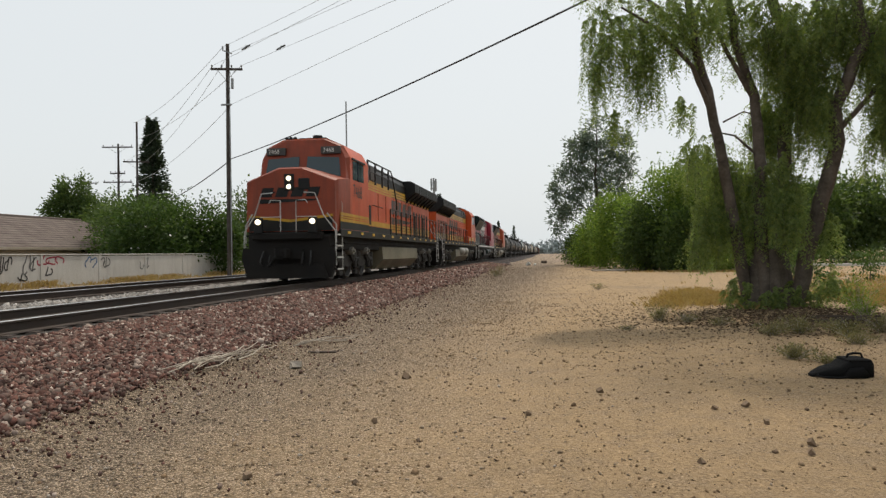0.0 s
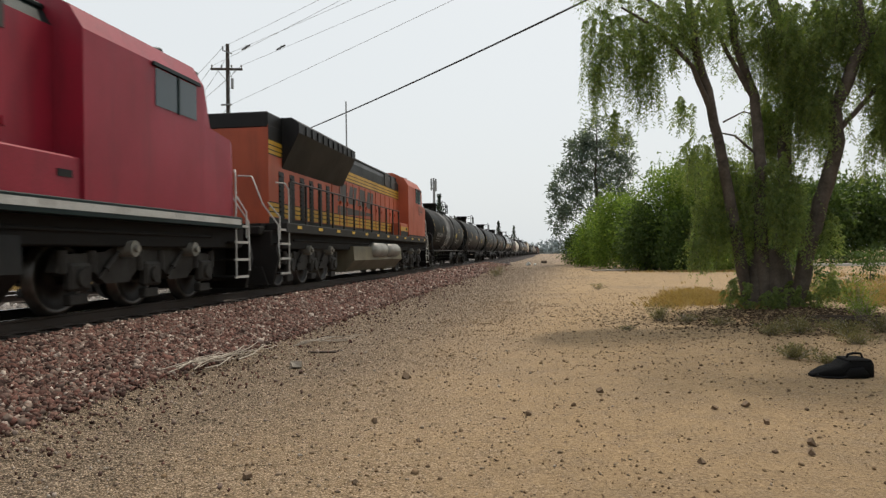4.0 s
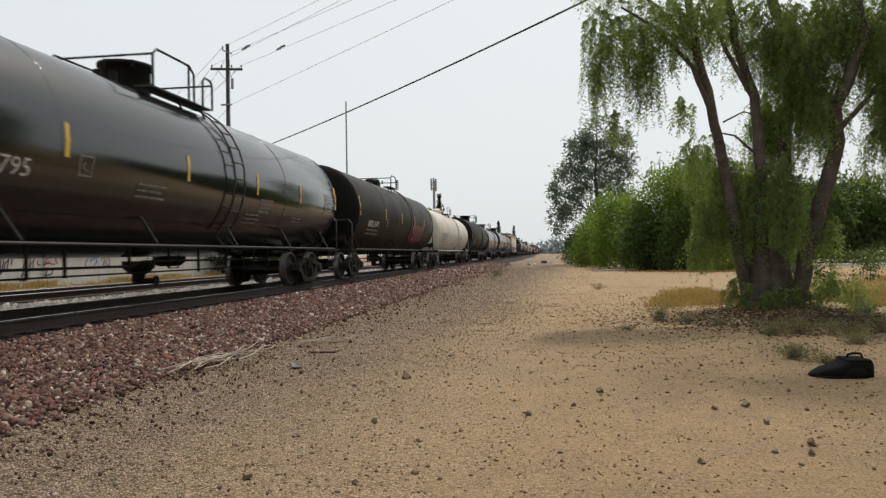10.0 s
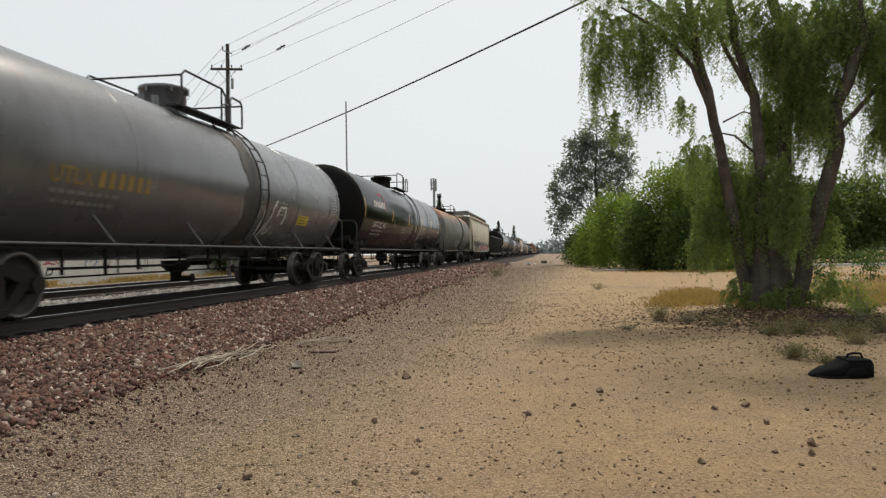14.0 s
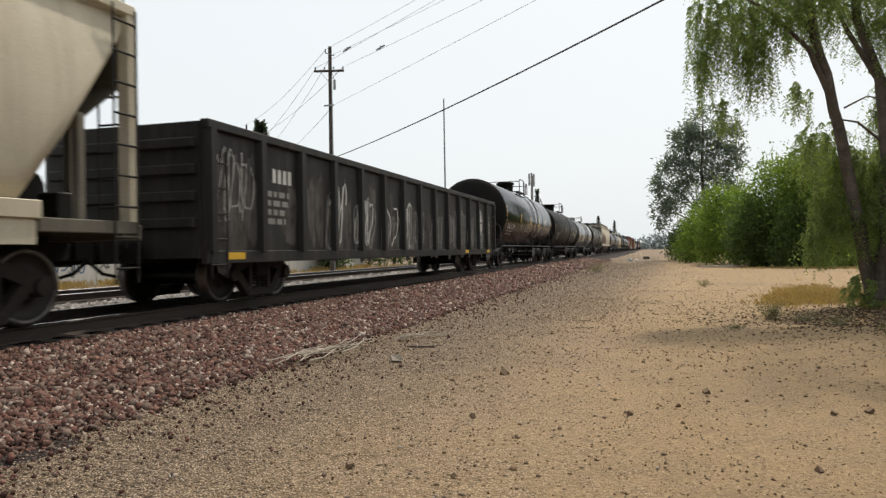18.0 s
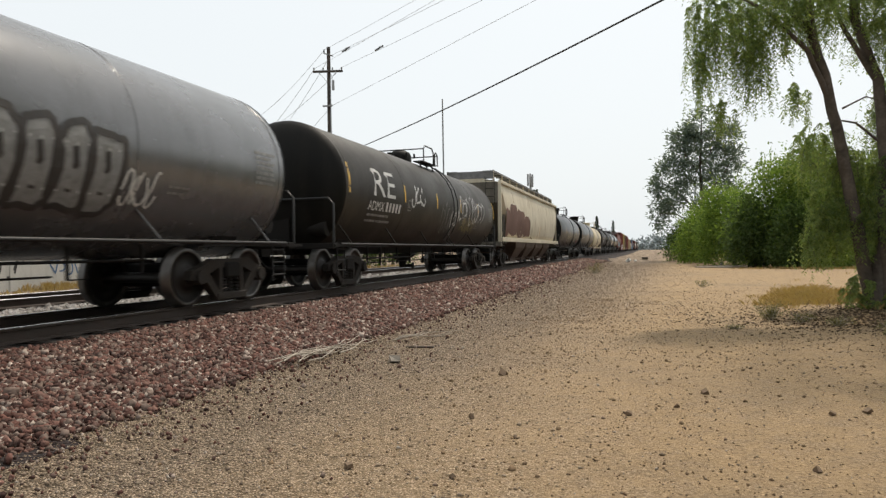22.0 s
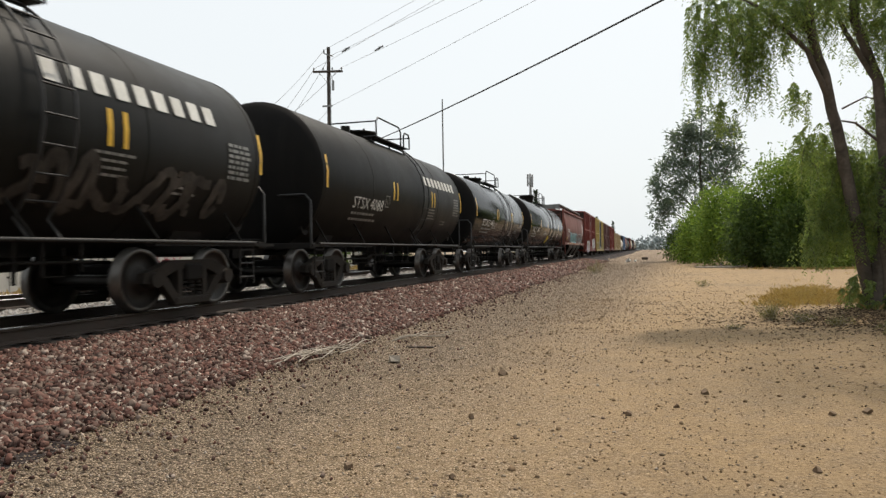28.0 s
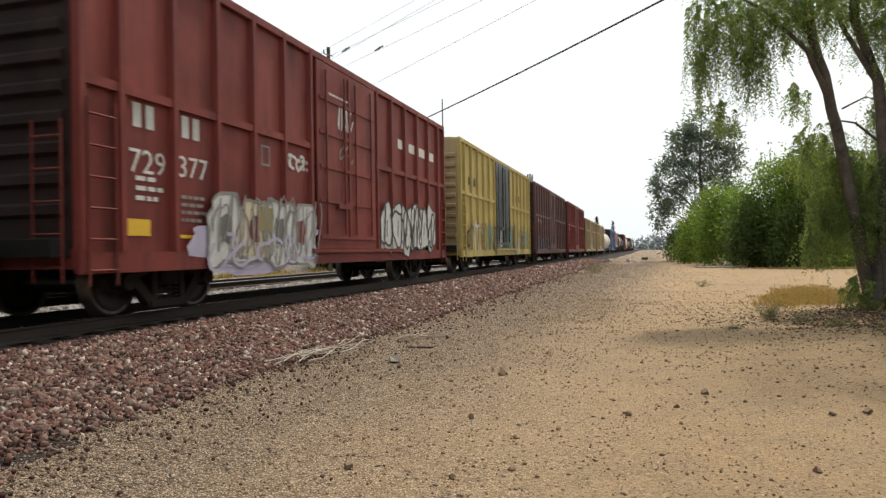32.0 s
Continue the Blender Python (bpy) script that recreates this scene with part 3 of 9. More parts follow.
tagged(new("ground", gme), "sandy tan dirt lot with gravel beside the tracks", "ground", kind="structure")


# Unseen dark wall, added to block low sky light on the train's sides.
unseen_wall_east = MB().box(11.0, 11.3, -60, 12, -0.3, 7.0)
tagged(new("unseen_wall_east", unseen_wall_east.mesh("unseen_wall_east", M["screen"])), "unseen dark wall added to darken the train's side reflections", "wall", kind="structure")


def rocks(centres, sizes, seed, flat=0.75):
    """Angular stones: jittered and turned boxes of eight corners."""
    r = np.random.default_rng(seed)
    n = len(centres)
    base = np.array([(x, y, z) for x in (-1, 1) for y in (-1, 1) for z in (-1, 1)], float) * 0.5
    v = base[None] * (1 + r.uniform(-0.42, 0.32, (n, 8, 3)))
    v *= r.uniform(0.65, 1.25, (n, 1, 3)) * np.array([1, 1, flat])
    q = r.normal(size=(n, 4))
    q /= np.linalg.norm(q, axis=1)[:, None]
    w, x, y, z = q.T
    rot = np.stack([1 - 2 * (y * y + z * z), 2 * (x * y - z * w), 2 * (x * z + y * w), 2 * (x * y + z * w), 1 - 2 * (x * x + z * z), 2 * (y * z - x * w),
                    2 * (x * z - y * w), 2 * (y * z + x * w), 1 - 2 * (x * x + y * y)], axis=1).reshape(n, 3, 3)
    v = np.einsum("nij,nkj->nki", rot, v) * np.asarray(sizes)[:, None, None]
    return v + np.asarray(centres)[:, None, :]


ROCK_FACES = [(0, 1, 3, 2), (4, 6, 7, 5), (0, 4, 5, 1), (2, 3, 7, 6), (0, 2, 6, 4), (1, 5, 7, 3)]


def bed_height(x):
    """The ballast's surface across the near track and its shoulder towards the lot."""
    px = [-10.6, -9.6, -9.1, -6.5, -6.2, -3.75]
    pz = [0.24, 0.27, 0.29, 0.29, 0.27, 0.02]
    return float(np.interp(x, px, pz))


def bed_material(name, a, b, c, scale):
    m, nt, bsdf = nodes_of(name)
    tc = nt.nodes.new("ShaderNodeTexCoord").outputs["Object"]
    v = tex(nt, "ShaderNodeTexVoronoi", scale, tc)
    # Cell edges go dark: shade between stones put into the colour.
    col = mix(nt, ramp(nt, v.outputs["Distance"], 0.1, 0.6), mix(nt, v.outputs["Color"], a, b), c)
    n = tex(nt, "ShaderNodeTexNoise", 0.6, tc, Detail=4.0)
    col = mix(nt, ramp(nt, n.outputs["Fac"], 0.4, 0.7), col, mix(nt, 0.4, col, c))
    nt.links.new(col, bsdf.inputs["Base Color"])
    bsdf.inputs["Roughness"].default_value = 0.95
    bm_ = nt.nodes.new("ShaderNodeBump")
    bm_.inputs["Strength"].default_value, bm_.inputs["Distance"].default_value = 1.0, 0.04
    bm_.invert = True
    nt.links.new(v.outputs["Distance"], bm_.inputs["Height"])
    nt.links.new(bm_.outputs[0], bsdf.inputs["Normal"])
    return m


# Near-black reds stand for the shade in gaps between the loose stones.
M["redbed"] = bed_material("red_ballast_bed", (0.055, 0.027, 0.022), (0.035, 0.018, 0.015), (0.014, 0.008, 0.007), 24)
M["greybed"] = bed_material("grey_ballast_bed", (0.33, 0.31, 0.28), (0.2, 0.18, 0.165), (0.08, 0.07, 0.065), 16)
M["oilbed"] = bed_material("oil_darkened_ballast", (0.045, 0.038, 0.033), (0.03, 0.025, 0.022), (0.014, 0.012, 0.011), 16)
bed = MB().prism([(-6.52, 0.29), (-6.2, 0.27), (-3.75, 0.02), (-3.75, -0.2), (-6.52, -0.2)], -60, 1500)
tagged(new("ballast_bed", bed.mesh("ballast_bed", M["redbed"])), "reddish ballast shoulder sloping down to the dirt", "ballast", kind="structure")
bed = MB().box(-9.2, -6.52, -60, 1500, -0.2, 0.29)
tagged(new("track_bed", bed.mesh("track_bed", M["oilbed"])), "oil-darkened ballast between the rails", "ballast", kind="structure")
bed = MB().prism([(-15.6, 0.02), (-14.3, 0.27), (-11.0, 0.29), (-9.2, 0.26), (-9.2, -0.2), (-15.6, -0.2)], -60, 1500)
tagged(new("far_ballast_bed", bed.mesh("far_ballast_bed", M["greybed"])), "grey ballast between and under the tracks", "ballast", kind="structure")

# loose stones over the beds: dense near the tripod, thinner further off
cs, ss = [], []
for y0, y1, n, size in ((-9.0, 1.0, 5000, 0.07), (1.0, 6.5, 21000, 0.036), (6.5, 13, 22000, 0.037), (13, 24, 17000, 0.046), (24, 40, 9000, 0.064), (40, 75, 5000, 0.095)):
    spill = rng.random(n) < 0.09
    x = np.where(spill, -4.35 + rng.exponential(0.42, n), -6.5 + 2.55 * rng.random(n) ** 1.15 + rng.normal(0, 0.08, n))
    y = rng.uniform(y0, y1, n)
    x = np.maximum(x, -6.55)
    cs += [(a, b, max(bed_height(a), land(a, b) - 0.004 if a > -4.6 else 0) + 0.006 + rng.uniform(-0.014, 0.024)) for a, b in zip(x, y)]
    ss += list(size * rng.lognormal(0, 0.28, n) * np.where(spill, 0.5, 1.0))
me = soup("ballast_stones", rocks(np.array(cs), ss, 1), 8, ROCK_FACES, M["ballast"])
tagged(new("ballast_stones", me), "loose reddish and purple ballast stones", "gravel", kind="stuff")
cs, ss = [], []
for y0, y1, n, size in ((5, 22, 5500, 0.065), (22, 45, 4500, 0.08)):
    x, y = rng.uniform(-11.55, -9.25, n), rng.uniform(y0, y1, n)
    cs += [(a, b, 0.285 + rng.uniform(-0.01, 0.02)) for a, b in zip(x, y)]
    ss += list(size * rng.lognormal(0, 0.25, n))
me = soup("grey_stones", rocks(np.array(cs), ss, 2), 8, ROCK_FACES, M["greyballast"])
tagged(new("grey_stones", me), "pale grey ballast stones between the two tracks", "gravel", kind="stuff")
# pebbles in the dirt: six-cornered grains, packed beside the ballast and sparse on the sand
def grains(centres, sizes, seed):
    r = np.random.default_rng(seed)
    n = len(centres)
    base = np.array([(1, 0, 0), (-1, 0, 0), (0, 1, 0), (0, -1, 0), (0, 0, 0.7), (0, 0, -0.7)], float) * 0.5
    v = base[None] * r.uniform(0.6, 1.4, (n, 6, 1)) + r.uniform(-0.12, 0.12, (n, 6, 3))
    a = r.uniform(0, 6.283, n)
    x, y = v[:, :, 0] * np.cos(a)[:, None] - v[:, :, 1] * np.sin(a)[:, None], v[:, :, 0] * np.sin(a)[:, None] + v[:, :, 1] * np.cos(a)[:, None]
    v = np.stack([x, y, v[:, :, 2]], axis=2) * np.asarray(sizes)[:, None, None]
    return v + np.asarray(centres)[:, None, :]


GRAIN_FACES = [(0, 2, 4), (2, 1, 4), (1, 3, 4), (3, 0, 4), (2, 0, 5), (1, 2, 5), (3, 1, 5), (0, 3, 5)]
n = 34000
y = 2.2 + 60 * rng.random(n) ** 3.2
x = -4.5 + np.minimum(rng.gamma(1.5, 0.75, n), 5.0) * (1 + y / 30)
sz = np.minimum(0.015 * rng.lognormal(0, 0.35, n) * (0.8 + y / 16), 0.045)
m = 11000
y2 = 1.8 + 60 * rng.random(m) ** 2.6
x2 = -3.0 + rng.random(m) * (5.5 + 0.42 * y2)
sz2 = np.minimum(0.009 * rng.lognormal(0, 0.4, m) * (0.8 + y2 / 13), 0.04)
x, y, sz = np.concatenate([x, x2]), np.concatenate([y, y2]), np.concatenate([sz, sz2])
cs = [(a, b, land(a, b) + s * 0.14) for a, b, s in zip(x, y, sz)]
me = soup("pebbles", grains(np.array(cs), sz, 3), 6, GRAIN_FACES, M["pebble"])
tagged(new("pebbles", me), "small stones and clods scattered on the dirt", "gravel", kind="stuff")


def track(name, x, label):
    t = thing(name, label, "railway track", kind="structure", at=pose(x, 0, 0))
    prof = [(-0.075, 0.32), (0.075, 0.32), (0.07, 0.335), (0.012, 0.35), (0.012, 0.455), (0.035, 0.465), (0.037, 0.492), (-0.037, 0.492), (-0.035, 0.465), (-0.012, 0.455), (-0.012, 0.35), (-0.07, 0.335)]
    for side in (-0.755, 0.755):
        r = part("rail", MB().prism([(a + side, b) for a, b in prof], -60, 1500), M["rail"], t, "rusty-sided steel rail")
        part("rail_head", MB().prism([(side - 0.034, 0.492), (side + 0.034, 0.492), (side + 0.026, 0.5), (side - 0.026, 0.5)], -60, 1500), M["railtop"], r, "polished running surface")
    tie = MB().box(-1.3, 1.3, -0.115, 0.115, 0.12, 0.315, 0.012).mesh("tie", M["tie"])
    plate = MB().box(-0.19, 0.19, -0.09, 0.09, 0.315, 0.325).mesh("tie_plate", M["rail"])
    for i in range(150):
        y = 2.0 + i * 0.51
        o = part("tie", tie, None, t, at=pose(random.uniform(-0.03, 0.03), y, random.uniform(-0.008, 0.004), 0, 0, random.uniform(-0.8, 0.8)))
        if i < 50:
            for side in (-0.755, 0.755):
                part("tie_plate", plate, None, o, at=pose(side, 0, 0))
    return t


track("near_track", TRACK, "running track on dark wooden ties")
track("far_track", FAR_TRACK, "second track on grey ballast behind the train")

# ---- the train: parts that cars share ----
SPIN = []  # wheelsets to turn: object, radius, its car's place along the train


def wheelset_mesh(r, gauge=0.755):
    mb = MB().cyl((-1.08, 0, 0), (1.08, 0, 0), 0.085, n=10)
    for s in (-1, 1):
        a = s * (gauge + 0.03)
        prof = [(0.1, -0.09), (0.17, -0.085), (0.17, -0.05), (r * 0.5, -0.02), (r * 0.84, -0.03), (r * 0.86, -0.065), (r, -0.068), (r, 0.055), (r + 0.028, 0.06), (r + 0.028, 0.09), (r * 0.86, 0.09), (r * 0.84, 0.02), (r * 0.5, 0.03), (0.17, 0.09), (0.1, 0.09)]
        mb.lathe([(q, -s * h) for q, h in prof], (a, 0, 0), "x", 28, caps=False)
    for i in range(6):
        a = i * math.pi / 3
        for s in (-1, 1):
            mb.cyl((s * 1.0, 0.06 * math.cos(a), 0.06 * math.sin(a)), (s * 1.1, 0.06 * math.cos(a), 0.06 * math.sin(a)), 0.014, n=5)
    return mb


WHEELSET = wheelset_mesh(0.457).mesh("wheelset", M["wheel"])
BIGWHEELSET = wheelset_mesh(0.53).mesh("wheelset", M["wheel"])


def bright_rims(me, r):
    """The running surface and the outer rim face of each wheel are polished."""
    me.materials.append(M["tread"])
    for p in me.polygons:
        if math.hypot(p.center.y, p.center.z) > r * 0.9:
            p.material_index = 1


bright_rims(WHEELSET, 0.457)
bright_rims(BIGWHEELSET, 0.53)


def side_frame(s):
    """Cast side of a three-piece bogie: bowed arch with two windows and a spring nest."""
    mb = MB()
    x0, x1 = (0.93, 1.07) if s > 0 else (-1.07, -0.93)
    top = [(-1.1, 0.42), (-1.06, 0.56), (-0.8, 0.63), (-0.5, 0.74), (0.5, 0.74), (0.8, 0.63), (1.06, 0.56), (1.1, 0.42)]
    low = [(0.78, 0.38), (0.62, 0.5), (0.36, 0.6), (-0.36, 0.6), (-0.62, 0.5), (-0.78, 0.38)]
    mb.prism(top + low, x0, x1, "x")
    mb.prism([(-0.74, 0.42), (-0.6, 0.5), (-0.3, 0.16), (-0.3, 0.08), (-0.42, 0.1)], x0, x1, "x")
    mb.prism([(0.74, 0.42), (0.6, 0.5), (0.3, 0.16), (0.3, 0.08), (0.42, 0.1)], x0, x1, "x")
    mb.box(x0 - 0.02, x1 + 0.02, -0.42, 0.42, 0.06, 0.19, 0.02)
    for y in (-0.3, 0.3):
        mb.box(x0, x1, y - 0.05, y + 0.05, 0.18, 0.62)
    for y in (-0.875, 0.875):
        mb.cyl(((x0 + x1) / 2 - s * 0.06, y, 0.457), ((x0 + x1) / 2 + s * 0.13, y, 0.457), 0.125, 0.11, n=14)
    return mb


def springs(s):
    mb = MB()
    x = 1.0 * s
    for y in (-0.17, 0.0, 0.17):
        for k in range(5):
            z = 0.2 + k * 0.06
            mb.cyl((x, y, z), (x, y, z + 0.035), 0.072, n=10)
    return mb


SIDE = {s: side_frame(s).mesh("side_frame", M["truck"]) for s in (1, -1)}
SPRING = {s: springs(s).mesh("spring_nest", M["under"]) for s in (1, -1)}
BOLSTER = MB().box(-1.12, 1.12, -0.2, 0.2, 0.42, 0.68, 0.03).box(-0.7, 0.7, -0.5, -0.42, 0.3, 0.42).box(-0.7, 0.7, 0.42, 0.5, 0.3, 0.42).mesh("bolster", M["under"])


def bogie(car, y, where):
    b = part("bogie", BOLSTER, None, car, "freight bogie caked in brake dust", pose(0, y, 0))
    for s in (1, -1):
        part("side_frame", SIDE[s], None, b)
        part("spring_nest", SPRING[s], None, b)
    for dy in (-0.875, 0.875):
        w = part("wheelset", WHEELSET, None, b, "steel wheelset", pose(0, dy, 0.457))
        SPIN.append((w, 0.457, where + y + dy, (0, dy, 0.457)))
    return b


def coupler_mesh():
    mb = MB().box(-0.09, 0.09, -0.6, 0.22, 0.78, 0.98, 0.02)
    mb.prism([(-0.2, -0.1), (0.16, -0.1), (0.22, 0.12), (0.12, 0.3), (-0.02, 0.16), (-0.2, 0.26)], 0.74, 1.02, "z")
    mb.tube([(0.28, -0.1, 0.8), (0.33, 0.2, 0.55), (0.3, 0.48, 0.5)], 0.028)
    return mb


COUPLER = coupler_mesh().mesh("coupler", M["under"])


def couplers(car, half):
    part("coupler", COUPLER, None, car, at=pose(0, half - 0.28, 0))
    part("coupler", COUPLER, None, car, at=pose(0, -half + 0.28, 0, 0, 0, 180))


def glyphs(text, height):
    """A flat mesh of writing from the built-in font, centred on its start; x along, y up."""
    cu = bpy.data.curves.new("writing", "FONT")
    cu.body, cu.size, cu.resolution_u = text, height * 1.38, 2
    ob = bpy.data.objects.new("writing", cu)
    scene.collection.objects.link(ob)
    bpy.context.view_layer.update()
    me = bpy.data.meshes.new_from_object(ob.evaluated_get(bpy.context.evaluated_depsgraph_get()))
    bpy.data.objects.remove(ob)
    bpy.data.curves.remove(cu)
    return [tuple(v.co) for v in me.vertices], [tuple(p.vertices) for p in me.polygons]


def on_flat(x, y, z, slope=0.0):
    """Maps writing (along, up) onto a side wall that faces +x."""
    return lambda a, b: (x + slope * b, y + a, z + b)


def on_barrel(r, cz, y, z):
    """Maps writing onto a barrel's side of radius r about height cz, with its foot at height z."""
    a0 = math.asin(max(-0.99, min(0.99, (z - cz) / r)))
    return lambda a, b: ((r + 0.008) * math.cos(a0 + b / r), y + a, cz + (r + 0.008) * math.sin(a0 + b / r))


def writing(car, text, height, place, material, label="", squeeze=1.08):
    """Lettering; a # stands for a character that cannot be read and becomes a plain bar."""
    mb, a = MB(), 0.0
    for word in text.replace("#", " # ").split(" "):
        if word == "#":
            mb.add([place(a, 0), place(a + height * 0.5, 0), place(a + height * 0.5, height), place(a, height)], [(0, 1, 2, 3)])
            a += height * 0.72
        elif word:
            vs, fs = glyphs(word, height)
            mb.add([place(a + v[0] * squeeze, v[1]) for v in vs], fs)
            a += max(v[0] for v in vs) * squeeze + height * 0.3
        else:
            a += height * 0.25
    part("lettering", mb, material, car, label or "painted lettering")


def bars(car, place, rows, width, height, gap, material, name="small_print", label="lines of small print", seed=1):
    """Small print that cannot be read: rows of short bars."""
    r = random.Random(seed)
    mb = MB()
    for k in range(rows):
        a, z = 0.0, -k * gap
        while a < width * r.uniform(0.75, 1.0):
            w = r.uniform(0.08, 0.3) * (0.4 + height * 4)
            p = [(a, z), (a + w, z), (a + w, z + height), (a, z + height)]
            mb.add([place(*q) for q in p], [(0, 1, 2, 3)])
            a += w + height * 0.7
    part(name, mb, material, car, label)


def patch(car, name, outline, place, material, label="", steps=1):
    """A painted patch with its own outline, laid on a wall."""
    n = len(outline)
    if n <= 6:
        part(name, MB().add([place(*q) for q in outline], [tuple(range(n))]), material, car, label)
        return
    ca, cb = sum(q[0] for q in outline) / n, sum(q[1] for q in outline) / n
    vs, fs = [], []
    for r, k in enumerate((1.0, 0.72, 0.44, 0.18)):
        vs += [place(ca + (a - ca) * k, cb + (b - cb) * k) for a, b in outline]
        if r:
            fs += [((r - 1) * n + i, (r - 1) * n + (i + 1) % n, r * n + (i + 1) % n, r * n + i) for i in range(n)]
    part(name, MB().add(vs, fs + [tuple(range(3 * n, 4 * n))]), material, car, label)


def strokes(car, name, place, paths, width, material, label):
    """Painted strokes: flat ribbons along paths of (along, up)."""
    for path in paths:
        mb = MB()
        pts = [Vector((p[0], p[1], 0)) for p in path]
        vs = []
        for i, p in enumerate(pts):
            d = (pts[min(i + 1, len(pts) - 1)] - pts[max(i - 1, 0)])
            d = d.normalized() if d.length > 1e-6 else Vector((1, 0, 0))
            nrm = Vector((-d.y, d.x, 0)) * width / 2
            vs += [place(*(p + nrm).xy), place(*(p - nrm).xy)]
        mb.add(vs, [(2 * i, 2 * i + 1, 2 * i + 3, 2 * i + 2) for i in range(len(pts) - 1)])
        part(name, mb, material, car, label)


def scrawl(seed, n, w, h, curl=1.0):
    """Loose sprayed letter-like loops that spell nothing."""
    r = random.Random(seed)
    out = []
    for i in range(n):
        cx, cy = (i + 0.5) * w / n, h / 2
        rx, ry = w / n * r.uniform(0.35, 0.6), h * r.uniform(0.38, 0.55)
        a0, turn = r.uniform(0, 6.3), r.choice((-1, 1)) * r.uniform(3.2, 6.0) * curl
        path = []
        for k in range(15):
            a = a0 + turn * k / 14
            wob = 1 + 0.3 * math.sin(2.3 * a + seed + i)
            path.append((cx + rx * wob * math.cos(a) + 0.15 * ry * math.sin(a), cy + ry * wob * math.sin(a)))
        out.append(path)
        if r.random() < 0.6:
            out.append([(cx - rx * r.uniform(0.2, 1), cy - ry), (cx + rx * r.uniform(-0.3, 0.3), cy + ry * 1.1)])
    return out


def blob(seed, w, h, n=26, rag=0.22):
    r = random.Random(seed)
    ph = [r.uniform(0, 6.3) for _ in range(4)]
    out = []
    for k in range(n):
        a = 2 * math.pi * k / n
        q = 1 + rag * (math.sin(3 * a + ph[0]) * 0.5 + math.sin(5 * a + ph[1]) * 0.35 + math.sin(9 * a + ph[2]) * 0.25)
        out.append((w / 2 + w / 2 * q * math.copysign(abs(math.cos(a)) ** 0.55, math.cos(a)), h / 2 + h / 2 * q * math.copysign(abs(math.sin(a)) ** 0.6, math.sin(a))))
    return out


def bubble_letters(car, place, n, w, h, fill, edge, seed, label):
    """Swollen sprayed letters: filled blobs with a darker or lighter rim each; they spell nothing."""
    r = random.Random(seed)
    for i in range(n):
        ww, hh = w / n * r.uniform(1.0, 1.25), h * r.uniform(0.8, 1.05)
        x0, z0 = i * w / n - 0.05, r.uniform(-0.04, 0.08)
        out = [(x0 + a, z0 + b) for a, b in blob(seed * 7 + i, ww, hh)]
        patch(car, "sprayed_letter", out, lambda a, b, p=place: tuple(Vector(p(a, b)) + Vector((0.002 * (i % 2), 0, 0))), fill, label)
        strokes(car, "sprayed_outline", lambda a, b, p=place: tuple(Vector(p(a, b)) + Vector((0.006, 0, 0))), [out + out[:2], [(x0 + ww * 0.5, z0 + hh * 0.35), (x0 + ww * 0.55, z0 + hh * 0.7)]], 0.05, edge, label)


def ladder(mb, x, y, z0, z1, w=0.42, axis="y", r=0.016):
    n = max(2, int((z1 - z0) / 0.4))
    for s in (-w / 2, w / 2):
        p = (x, y + s) if axis == "y" else (x + s, y)
        mb.tube([(p[0], p[1], z0), (p[0], p[1], z1)], r, 5)
    for k in range(n + 1):
        z = z0 + (z1 - z0) * (k + 0.5) / (n + 1)
        a, b = ((x, y - w / 2, z), (x, y + w / 2, z)) if axis == "y" else ((x - w / 2, y, z), (x + w / 2, y, z))
        mb.tube([a, b], r, 5)
    return mb


def end_rail(sy, y, x=1.42, material=None):
    """The hoop handrail across a tank car's end."""
    return MB().tube([(x, y, 1.0), (x, y, 1.85), (x - 0.12, y, 1.98), (-x + 0.12, y, 1.98), (-x, y, 1.85), (-x, y, 1.0)], 0.026)


